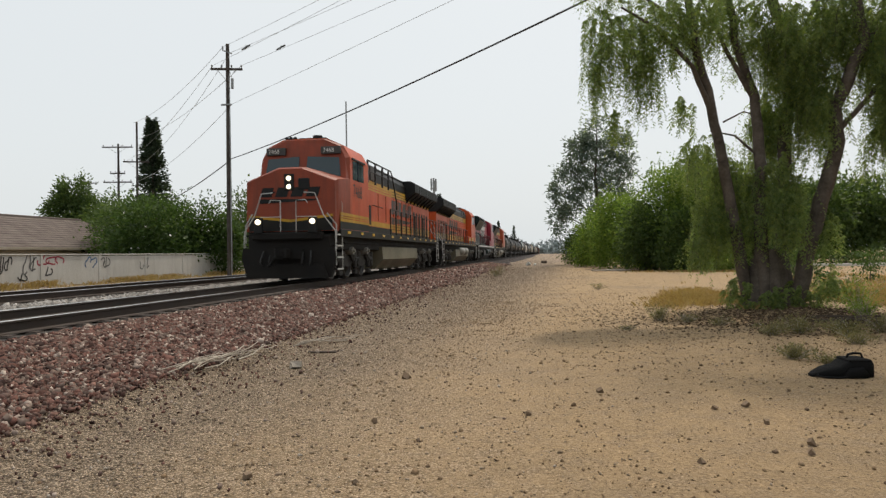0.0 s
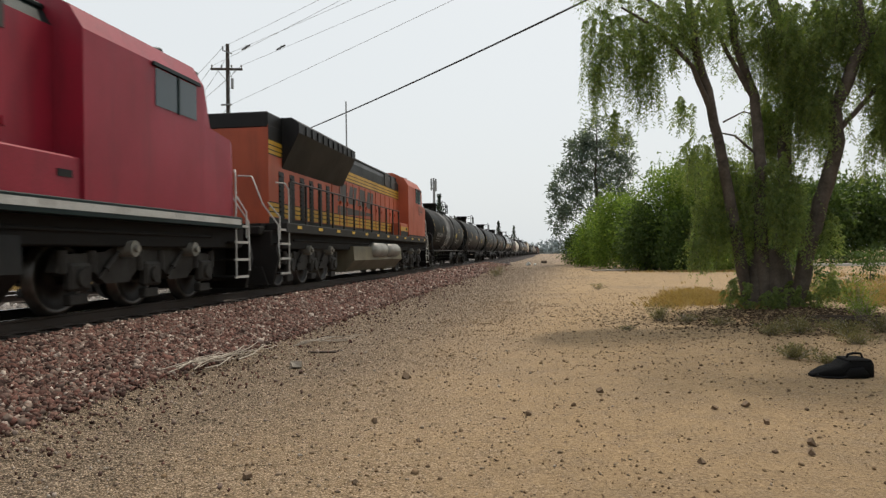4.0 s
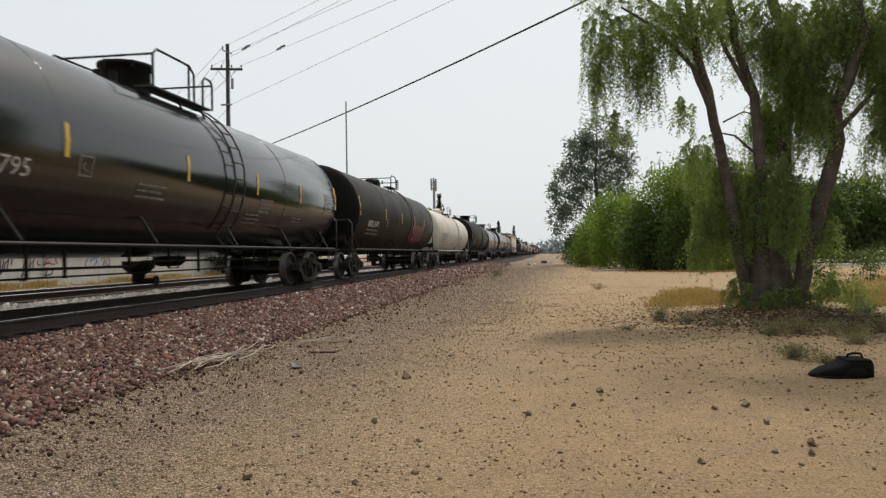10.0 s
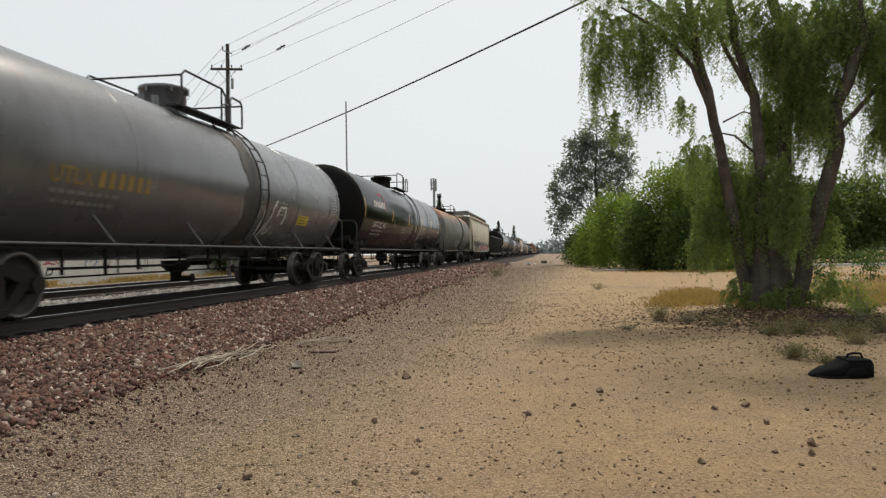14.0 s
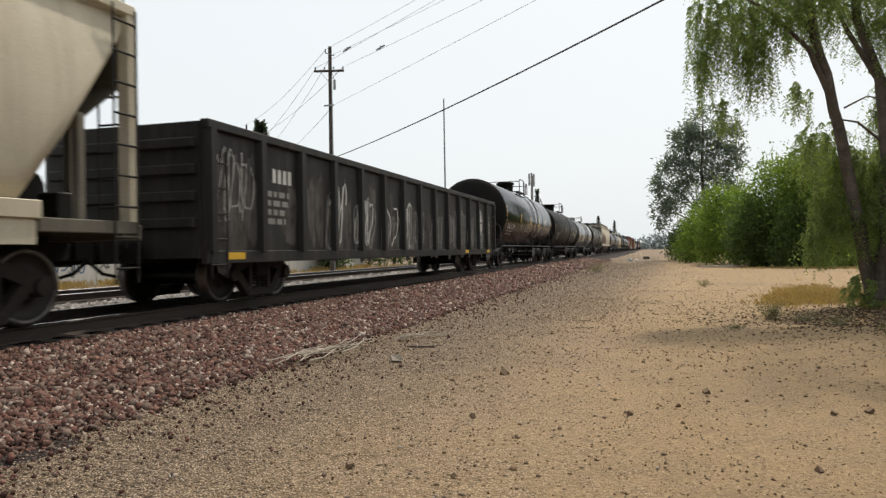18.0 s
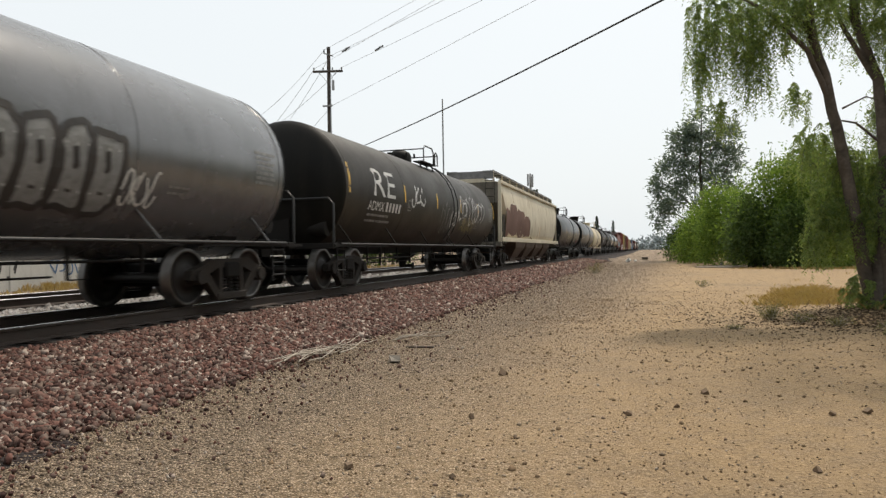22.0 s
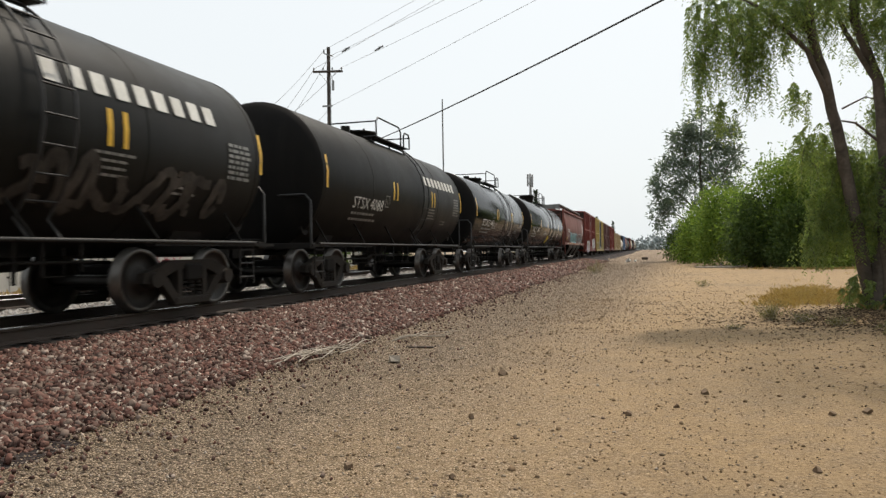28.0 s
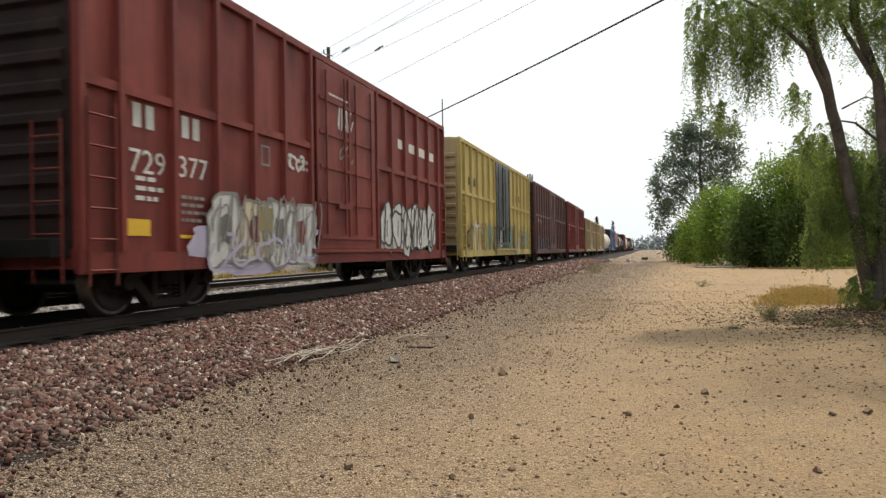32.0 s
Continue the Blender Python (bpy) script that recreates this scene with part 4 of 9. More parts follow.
def tank_car(name, label, length, where, paint, frame_paint="under", big=0.0, marks="", mark_paint="letter", mark_at=None, mark_size=0.24, hatch="tall", dashes="reflector",
             rail_paint="railblack", ends=None, mark_z=1.83, lid=None, rails=None):
    """A railway tank car standing on the rails, front towards -y; where: its middle along the train."""
    car = thing(name, label, "tank car", "freight cars of the train")
    half = length / 2
    radius, centre = 1.47 + 0.1 * big, 2.2 + 0.2 * big
    deep = 0.46 if length > 15 else 0.4
    cyl = half - (1.38 if length > 15 else 1.2)
    e = cyl + deep          # end of the barrel's heads
    R = radius
    mb = MB()
    prof = [(0.02, -e)] + [(R * math.sin(a), -cyl - deep * math.cos(a)) for a in (0.2, 0.45, 0.7, 0.95, 1.2, 1.4)] + [(R, -cyl), (R, 0), (R, cyl)]
    prof += [(R * math.sin(a), cyl + deep * math.cos(a)) for a in (1.4, 1.2, 0.95, 0.7, 0.45, 0.2)] + [(0.02, e)]
    mb.lathe(prof, (0, 0, centre), "y", 44)
    barrel = part("barrel", mb, M[paint], car)
    seam = MB().lathe([(R + 0.001, -0.012), (R + 0.006, -0.006), (R + 0.006, 0.006), (R + 0.001, 0.012)], (0, 0, centre), "y", 44, caps=False).mesh("weld_seam", M[paint])
    for y in (-cyl * 0.98, -cyl * 0.5, cyl * 0.5, cyl * 0.98):
        part("weld_seam", seam, None, barrel, at=pose(0, y, 0))
    ends = ends or {"black": "sootend", "soot": "sootend", "gloss": "sootend", "mirrorblack": "sootend", "midgrey": "sootend", "brownblack": "sootend", "brown": "sootend", "dustgrey": "midgrey"}.get(paint)
    if ends:
        for s in (-1, 1):
            p = [(R + 0.004, s * (cyl + 0.02))] + [((R + 0.004) * math.sin(a), s * (cyl + (deep + 0.005) * math.cos(a))) for a in (1.4, 1.2, 0.95, 0.7, 0.45, 0.2, 0.02)]
            part("painted_head", MB().lathe(p, (0, 0, centre), "y", 44), M[ends], barrel, "differently painted tank end")
    # stub sills, saddles and side pipes
    for s in (-1, 1):
        mb = MB()
        y0, y1 = sorted((s * (half - 0.6), s * (half - 4.0)))
        mb.box(-0.24, 0.24, y0, y1, 0.78, 1.12, 0.02)
        mb.prism([(-1.15, 1.45), (-0.9, 1.0), (0.9, 1.0), (1.15, 1.45), (0.6, 0.95), (-0.6, 0.95)], s * (half - 2.4) - 0.35, s * (half - 2.4) + 0.35)
        mb.box(-1.42, 1.42, s * (half - 0.95) - 0.12, s * (half - 0.95) + 0.12, 0.9, 1.02, 0.01)
        mb.box(-1.44, -1.3, y0 + 0.3, y1, 0.94, 0.99)
        mb.box(1.3, 1.44, y0 + 0.3, y1, 0.94, 0.99)
        part("stub_sill", mb, M[frame_paint], car)
        part("end_handrail", end_rail(s, s * (half - 0.88)), M[rail_paint], car)
        for x in (-1.36, 1.36):
            part("corner_step", ladder(MB(), x, s * (half - 1.35), 0.32, 1.0, 0.4), M[rail_paint], car)
        mb = MB().box(-0.3, 0.3, s * (half - 1.0) - 0.02, s * (half - 1.0) + 0.02, 1.05, 1.8)
        mb.cyl((0.55, s * (half - 1.25), 1.35), (1.1, s * (half - 1.25), 1.35), 0.17, n=12)
        part("brake_gear", mb, M["under"], car)
    for x in (-1.44, 1.44):
        part("side_pipe", MB().tube([(x, -half + 1.2, 1.0), (x, half - 1.2, 1.0)], 0.028), M[rail_paint], car, "long side handrail")
        bracket = MB().tube([(x * 0.86, -0.25, centre - 0.85), (x, 0, 1.0)], 0.02, 5).mesh("pipe_bracket", M[paint])
        for k in range(6):
            part("pipe_bracket", bracket, None, car, at=pose(0, -cyl + 0.4 + (2 * cyl - 0.8) * k / 5, 0))
    # gear under the belly
    mb = MB().lathe([(0.3, 0.74), (0.3, 0.62), (0.2, 0.52), (0.12, 0.48), (0.12, 0.3)], (0, 0.2, 0), "z", 14)
    mb.cyl((0, 0.2, 0.36), (0.34, 0.2, 0.36), 0.055).cyl((0.34, 0.2, 0.36), (0.38, 0.2, 0.36), 0.1, n=10)
    part("bottom_valve", mb, M["under"], car)
    g = random.Random(int(where))
    p0, p1 = -half + 4.0, half - 4.0
    part("train_pipe", MB().tube([(0.7, p0, 0.66), (0.7, -1.1, 0.66), (0.7, -0.8, 0.74), (0.7, p1, 0.74)], 0.022), M["under"], car)
    part("brake_rod", MB().tube([(0.45, p0 + 0.2, 0.52), (0.45, p1 - 1.5, 0.55)], 0.016, 5), M["under"], car)
    for k in range(9):
        y = p0 + 0.2 + k * (p1 - p0 - 0.4) / 8 + g.uniform(-0.35, 0.35)
        d = g.uniform(0.44, 0.62)
        mb = MB().box(0.68, 0.72, y - 0.02, y + 0.02, d, 0.98)
        if k % 3 == 1:
            mb.tube([(0.7, y, d), (0.7, y + 0.34, d), (0.7, y + 0.34, 0.92)], 0.014, 4)
        part("pipe_hanger", mb, M["under"], car)
    part("brake_reservoir", MB().lathe([(0.03, -0.5), (0.14, -0.46), (0.17, -0.38), (0.17, 0.38), (0.14, 0.46), (0.03, 0.5)], (-0.5, 2.2, 0.78), "y", 12), M["under"], car)
    # top fittings
    top = centre + R
    my = lid if lid is not None else {"tall": 0.35, "dome": 0.1}.get(hatch, 0.0)
    mb = MB()
    if hatch == "tall":
        mb.lathe([(0.44, -0.12), (0.44, 0.42), (0.5, 0.44), (0.5, 0.5), (0.36, 0.54), (0.05, 0.55)], (0, my, top), "z", 24)
        for k in range(3):
            mb.cyl((0.3 - 0.3 * k, my - 0.85, top - 0.12), (0.3 - 0.3 * k, my - 0.85, top + 0.16 + 0.05 * (k % 2)), 0.07, n=8)
    elif hatch == "dome":
        mb.lathe([(0.38, -0.1), (0.38, 0.16), (0.33, 0.28), (0.18, 0.36), (0.03, 0.38)], (0, my, top), "z", 18)
        mb.cyl((0, my - 0.9, top - 0.1), (0, my - 0.9, top + 0.18), 0.1)
    else:
        mb.lathe([(0.5, -0.1), (0.5, 0.14), (0.56, 0.15), (0.56, 0.2), (0.05, 0.26)], (0, my, top), "z", 18)
        mb.cyl((0.1, my - 1.0, top - 0.1), (0.1, my - 1.0, top + 0.22), 0.13)
        mb.cyl((-0.1, my + 1.0, top - 0.1), (-0.1, my + 1.0, top + 0.16), 0.16)
    for k in range(6):
        a = k * math.pi / 3 + 0.3
        z = top + (0.36 if hatch == "tall" else 0.1)
        mb.cyl((0.47 * math.cos(a), my + 0.47 * math.sin(a), z), (0.47 * math.cos(a), my + 0.47 * math.sin(a), z + 0.15), 0.035, n=6)
    part("manway", mb, M["soot" if paint not in ("white", "grey", "creamtank", "dustgrey") else paint], car)
    r0, r1, r2, r3 = rails or ((-0.7, 0.85, 1.3, 1.78) if hatch == "tall" else (-0.45, 0.6, 0.75, 1.05) if hatch == "dome" else (-1.05, 0.85, 1.1, 1.6))
    lift = 0.17 if hatch == "tall" else 0.0
    for s in (-1, 1):
        mb = MB()
        x0, x1 = (0.64, 0.97) if s > 0 else (-0.97, -0.64)
        mb.box(x0, x1, r0, r3 + 0.02, top - 0.1, top - 0.07)
        for y in (r0 + 0.1, 0.3, r3 - 0.1):
            mb.tube([(s * 0.8, y, top - 0.1), (s * 0.95, y, centre + R * 0.72)], 0.022, 5)
        part("platform", mb, M["railblack"], car, "top walkway grating")
        x = s * 1.0
        h = top + lift
        mb = MB().tube([(x, r0, top - 0.1), (x, r0, h + 0.3), (x, r0 + 0.12, h + 0.41), (x, r1 - 0.18, h + 0.41), (x, r1, h + 0.28), (x, r1, top - 0.1)], 0.024)
        if lift:
            mb.tube([(x, r1 - 0.2, h + 0.4), (x, r1 - 0.2, top - 0.1)], 0.022)
        part("safety_railing", mb, M[rail_paint], car)
        mb = MB().tube([(x, r2, top - 0.1), (x, r2, h + 0.24), (x, r2 + 0.09, h + 0.33), (x, r3 - 0.08, h + 0.32), (x, r3, h + 0.24), (x, r3, top - 0.1)], 0.024)
        part("ladder_hoop", mb, M[rail_paint], car)
    part("end_bar", MB().tube([(1.0, r0, top + lift + 0.3), (-1.0, r0, top + lift + 0.3)], 0.02), M[rail_paint], car)
    part("end_bar", MB().tube([(1.0, r3, top + lift + 0.24), (-1.0, r3, top + lift + 0.24)], 0.02), M[rail_paint], car)
    for s in (-1, 1):
        mb = MB()
        for dy in (0.95, 1.4):
            pts = [(s * (R + 0.1) * math.cos(a), dy, centre + (R + 0.1) * math.sin(a)) for a in np.linspace(1.05, -0.75, 9)]
            mb.tube([*pts, (s * 1.42, dy, 1.0)], 0.02, 5)
        for k in range(9):
            a = 1.0 - k * 0.2
            mb.tube([(s * (R + 0.1) * math.cos(a), 0.95, centre + (R + 0.1) * math.sin(a)), (s * (R + 0.1) * math.cos(a), 1.4, centre + (R + 0.1) * math.sin(a))], 0.014, 5)
        part("side_ladder", mb, M[rail_paint], car)
    # reflector strips, lettering, data panel
    if dashes:
        spots = [-cyl + 0.12, -0.42 * half, -0.08 * half, 0.24 * half, 0.53 * half, cyl - 0.02] if length > 15 else [-cyl + 0.12, -1.32, -1.05, 1.98, 2.25, cyl - 0.02]
        for k, y in enumerate(spots):
            tall = 0.68 if k in (0, 5) else 0.46
            pl = on_barrel(R, centre, y, 2.15)
            mb = MB().add([pl(0, 0), pl(0.085, 0), pl(0.085, tall / 2), pl(0, tall / 2), pl(0.085, tall), pl(0, tall)], [(0, 1, 2, 3), (3, 2, 4, 5)])
            part("reflector_strip", mb, M[dashes], car)
    if marks:
        writing(car, marks, mark_size, on_barrel(R, centre, mark_at if mark_at is not None else -0.7 * half, mark_z), M[mark_paint])
        bars(car, on_barrel(R, centre, (mark_at if mark_at is not None else -0.7 * half) + 0.05, mark_z - 0.14), 2, 1.7, 0.06, 0.15, M["dimletter"], seed=int(where))
        pl = on_barrel(R, centre, -0.385 * half if length > 15 else mark_at + 1.95, mark_z + 0.12)
        strokes(car, "stencil_box", pl, [[(0, 0), (0.26, 0), (0.26, 0.27), (0, 0.27), (0, -0.012)], [(0.09, 0.19), (0.07, 0.1), (0.17, 0.07)]], 0.03, M["dimletter"], "square stencil")
    if paint not in ("white", "creamtank"):
        bars(car, on_barrel(R, centre, cyl - 0.92, 2.5), 7, 0.62, 0.05, 0.085, M["stencil"], "data_panel", "grid of small pale print", seed=int(where) + 9)
    bars(car, on_barrel(R, centre, 0.27 * half, 2.05), 4, 0.6, 0.035, 0.09, M["dimletter"], seed=int(where) + 3)
    bars(car, on_barrel(R, centre, 0.5 * half, 1.75), 2, 0.5, 0.035, 0.09, M["dimletter"], seed=int(where) + 5)
    for s in (-1, 1):
        bogie(car, s * (half - 2.4), where)
    couplers(car, half)
    return car


def box_car(name, label, length, where, paint, posts=7, door_paint=None, height=4.98, plain=False):
    car = thing(name, label, "boxcar", "freight cars of the train")
    half = length / 2
    e = half - 1.0
    door = 1.55
    body = MB().prism([(-1.4, 0.66), (1.4, 0.66), (1.4, height - 0.12), (0, height), (-1.4, height - 0.12)], -e, e)
    part("body", body, M[paint], car)
    mb = MB()
    for s in (-1, 1):
        mb.box(s * 1.43 - 0.05, s * 1.43 + 0.05, -e, e, height - 0.24, height - 0.1, 0.01)
        mb.box(s * 1.44 - 0.04, s * 1.44 + 0.04, -e, e, 0.6, 0.86)
    part("side_sill", mb, M[paint], car)
    post = MB().prism([(1.4, -0.07), (1.49, -0.045), (1.49, 0.045), (1.4, 0.07)], 0.86, height - 0.16, "z").mesh("side_post", M[paint])
    post2 = MB().prism([(-1.4, 0.07), (-1.49, 0.045), (-1.49, -0.045), (-1.4, -0.07)], 0.86, height - 0.16, "z").mesh("side_post", M[paint])
    for k in range(posts):
        for s in (-1, 1):
            y = s * (1.75 + 1.04 * k if k < posts - 1 else e - 0.07)
            part("side_post", post, None, car, at=pose(0, y, 0))
            part("side_post", post2, None, car, at=pose(0, y, 0))
    for s in (-1, 1):
        for a, b in ((door + 0.1, e - 0.05), (-e + 0.05, -door - 0.1)):
            part("side_rib", MB().box(s * 1.44 - 0.03, s * 1.44 + 0.03, a, b, 2.87, 2.99), M[paint], car)
    for s in (-1, 1):
        mb = MB().box(s * 1.46 - 0.03, s * 1.46 + 0.03, -door, door, 0.9, height - 0.26, 0.01)
        d = part("sliding_door", mb, M[door_paint or paint], car)
        for z in (1.1, 1.85, 2.55, 3.25, 3.95):
            part("door_batten", MB().box(s * 1.495 - 0.02, s * 1.495 + 0.02, -door + 0.1, door - 0.1, z, z + 0.07), M[door_paint or paint], d)
        part("door_batten", MB().box(s * 1.5 - 0.02, s * 1.5 + 0.02, -0.05, 0.05, 1.15, height - 0.35), M[door_paint or paint], d)
        mb = MB()
        for y in (-door + 0.35, -0.3, 0.3, door - 0.35):
            mb.tube([(s * 1.53, y, 1.2), (s * 1.53, y, height - 0.4)], 0.022, 5)
        mb.box(s * 1.54 - 0.02, s * 1.54 + 0.02, -0.7, -0.1, 1.75, 1.85)
        part("locking_bar", mb, M[door_paint or paint], d)
        part("door_track", MB().box(s * 1.5 - 0.04, s * 1.5 + 0.04, -door - 0.3, door * 2.2, 0.82, 0.9), M[paint], car)
    for s in (-1, 1):
        mb = MB()
        for k in range(9):
            z = 1.25 + k * 0.36
            mb.prism([(s * e, z), (s * (e + 0.09), z + 0.06), (s * (e + 0.09), z + 0.16), (s * e, z + 0.22)], -1.3, 1.3, "x")
        mb.box(-1.38, 1.38, min(s * e, s * (e + 0.02)), max(s * e, s * (e + 0.02)), 0.9, height - 0.2)
        part("corrugated_end", mb, M["boxend"] if paint != "yellowbox" else M["tan"], car, "corrugated end wall in a darker colour")
        for x in (-1, 1):
            part("grab_ladder", ladder(MB(), x * 1.5, s * (e - 0.35), 0.45, 2.7 if s < 0 else 2.4, 0.45), M[paint], car)
            part("grab_ladder", ladder(MB(), x * 1.15, s * (e + 0.14), 0.5, 2.4, 0.42, "x"), M[paint], car)
        part("end_sill", MB().box(-1.35, 1.35, s * (half - 0.85) - 0.15, s * (half - 0.85) + 0.15, 0.8, 1.02, 0.01), M["under"], car)
        bogie(car, s * (half - 3.1), where)
    part("centre_sill", MB().box(-0.3, 0.3, -half + 0.6, half - 0.6, 0.7, 1.0).box(0.3, 1.3, 2.0, 2.6, 0.55, 0.95), M["under"], car)
    couplers(car, half)
    return car


def hopper_car(name, label, length, where, paint, sill_paint=None, bays=3, height=4.2, curved=True, under_paint="soot", low_side=None):
    """Covered hopper with bulging sides, sloping ends over open platforms, roof walkway and discharge bays."""
    car = thing(name, label, "hopper car", "freight cars of the train")
    half = length / 2
    e = half - 0.66
    top, low = height - 0.25, 1.42
    # Cream cars' end paint mixes grime with painted-in shade of the open ends.
    dirty = "grimyshadecream" if paint == "cream" else "boxend"

    def ring(y, k):
        """Cross outline; k lifts the floor towards the ends."""
        z0 = low + (top - low) * k
        side = []
        for i in range(9):
            u = i / 8
            z = z0 + (top - z0) * u
            w = 1.5 - (0.17 * abs(2 * (z - low) / (top - low) - 0.9) ** 2.2 if curved else 0.02)
            side.append((w, z))
        left = [(-a, b) for a, b in reversed(side)]
        return [(a, y, b) for a, b in side] + [(0.6, y, height - 0.08), (-0.6, y, height - 0.08)] + [(a, y, b) for a, b in left]
    rings = [ring(-e, 0.97), ring(-e + 0.5, 0.72), ring(-e + 1.25, 0.3), ring(-e + 1.75, 0.0), ring(0, 0.0), ring(e - 1.75, 0.0), ring(e - 1.25, 0.3), ring(e - 0.5, 0.72), ring(e, 0.97)]
    part("body", MB().loft(rings, True), M[paint], car)
    for s in (-1, 1):
        k0 = 1.55 if low_side else 0.0
        part("side_sill", MB().box(s * 1.44 - 0.06, s * 1.44 + 0.06, -e + k0, e - k0, 1.22, 1.42, 0.01), M[sill_paint or paint], car)
        if low_side:
            for q in (-1, 1):
                part("end_sill_beam", MB().box(s * 1.4 - 0.05, s * 1.4 + 0.05, min(q * (e - k0), q * e), max(q * (e - k0), q * e), 1.08, 1.24, 0.01), M[dirty], car)
        if low_side:
            part("side_skirt", MB().prism([(-e + 1.7, 1.24), (e - 1.6, 1.24), (e - 1.6, 0.94), (-e + 1.7, 0.94)], min(s * 1.42, s * 1.46), max(s * 1.42, s * 1.46), "x"), M[low_side], car)
            part("corner_panel", MB().box(min(s * 1.44, s * 1.5), max(s * 1.44, s * 1.5), -e + 1.4, -e + 1.72, 0.98, 1.78, 0.01), M[low_side], car)
        part("roof_edge", MB().box(s * 1.38 - 0.07, s * 1.38 + 0.07, -e, e, top - 0.06, top + 0.08, 0.015), M[paint], car)
        mb = MB().box(s * 0.85 - 0.25, s * 0.85 + 0.25, -e, e, height + 0.25, height + 0.28)
        mb.box(s * 1.08 - 0.02, s * 1.08 + 0.02, -e, e, height + 0.22, height + 0.3)
        for k in range(22):
            y = -e + k * 2 * e / 21
            mb.box(s * 0.85 - 0.25, s * 0.85 + 0.25, y - 0.02, y + 0.02, height + 0.2, height + 0.25)
        part("running_board", mb, M["grating"], car, "grey roof walkway grating on brackets")
        bracket = MB().box(s * 1.08 - 0.025, s * 1.08 + 0.025, -0.03, 0.03, top, height + 0.24).mesh("board_bracket", M[paint])
        for k in range(11):
            part("board_bracket", bracket, None, car, at=pose(0, -e + 0.05 + k * (2 * e - 0.1) / 10, 0))
    for s in (-1, 1):
        part("cross_board", MB().box(-1.1, 1.1, s * (e - 0.28) - 0.25, s * (e - 0.28) + 0.25, height + 0.2, height + 0.25).box(-1.1, 1.1, s * (e - 0.03) - 0.02, s * (e - 0.03) + 0.02, height - 0.1, height + 0.26), M["grating"], car)
    for k in range(5):
        y = -e + 1.4 + k * (2 * e - 2.8) / 4
        part("hatch_cover", MB().box(-0.42, 0.42, y - 0.9, y + 0.9, height - 0.1, height + 0.06, 0.03), M[paint], car)
    for s in (-1, 1):
        for x in (-1.36, 1.36):
            part("end_post", MB().box(x - 0.08, x + 0.08, s * (e - 0.08) - 0.07, s * (e - 0.08) + 0.07, 1.2, top), M[paint], car)
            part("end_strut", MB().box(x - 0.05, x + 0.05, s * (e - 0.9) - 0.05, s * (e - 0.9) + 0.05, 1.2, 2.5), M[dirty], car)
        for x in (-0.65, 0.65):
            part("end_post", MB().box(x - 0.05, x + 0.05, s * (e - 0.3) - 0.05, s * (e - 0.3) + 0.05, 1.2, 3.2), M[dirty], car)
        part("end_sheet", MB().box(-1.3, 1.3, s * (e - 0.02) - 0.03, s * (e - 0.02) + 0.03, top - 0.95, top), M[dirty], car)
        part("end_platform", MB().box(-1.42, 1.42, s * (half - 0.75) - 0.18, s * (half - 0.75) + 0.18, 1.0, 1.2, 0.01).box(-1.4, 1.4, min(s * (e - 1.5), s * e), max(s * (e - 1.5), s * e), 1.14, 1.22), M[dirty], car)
        for x in (-1.48, 1.48):
            part("end_ladder", ladder(MB(), x, s * (e - 0.25), 0.45, 2.35 if s < 0 else top, 0.4), M[rail_of(paint)], car)
        part("end_ladder", ladder(MB(), 0.95, s * (e + 0.1), 0.9, height, 0.42, "x"), M[rail_of(paint)], car)
        mb = MB().cyl((-0.5, s * (e - 0.9), 1.62), (0.6, s * (e - 0.9), 1.62), 0.26, n=14)
        mb.box(0.5, 0.9, s * (e - 0.6) - 0.15, s * (e - 0.6) + 0.15, 1.22, 1.6, 0.02)
        part("brake_gear", mb, M["under"] if paint != "cream" else M["sillgrey"], car)
        bogie(car, s * (half - 2.7), where)
        slope = [(-1.3, s * (e - 0.06), top - 0.9), (1.3, s * (e - 0.06), top - 0.9), (1.36, s * (e - 1.32), 2.1), (1.3, s * (e - 1.82), 1.25), (-1.3, s * (e - 1.82), 1.25), (-1.36, s * (e - 1.32), 2.1)]
        part("slope_sheet", MB().add([(a * 0.98, b + s * 0.03, c - 0.03) for a, b, c in slope], [(0, 1, 2, 5), (5, 2, 3, 4)]), M[dirty], car, "grimy sloping end sheet darkened for its shade")
    inner = half - 4.3
    w = 2 * inner / bays
    for k in range(bays):
        y0 = -inner + k * w
        mb = MB()
        a, b = y0 + 0.03, y0 + w - 0.03
        m0, m1 = y0 + w * 0.24, y0 + w * 0.76
        mb.loft([[(1.42, a, 1.24), (1.42, b, 1.24), (-1.42, b, 1.24), (-1.42, a, 1.24)], [(1.36, y0 + w * 0.1, 0.95), (1.36, y0 + w * 0.9, 0.95), (-1.36, y0 + w * 0.9, 0.95), (-1.36, y0 + w * 0.1, 0.95)], [(1.0, m0, 0.42), (1.0, m1, 0.42), (-1.0, m1, 0.42), (-1.0, m0, 0.42)]], False)
        mb.box(-0.95, 0.95, m0 + 0.1, m1 - 0.1, 0.27, 0.42, 0.02)
        mb.cyl((1.1, (m0 + m1) / 2, 0.34), (1.3, (m0 + m1) / 2, 0.34), 0.06, n=8)
        part("discharge_bay", mb, M[under_paint], car)
    part("centre_sill", MB().box(-0.25, 0.25, -half + 0.6, half - 0.6, 0.75, 1.05), M["under"], car)
    couplers(car, half)
    return car


def rail_of(paint):
    return {"cream": "sillgrey", "redhop": "redhop"}.get(paint, "railblack")


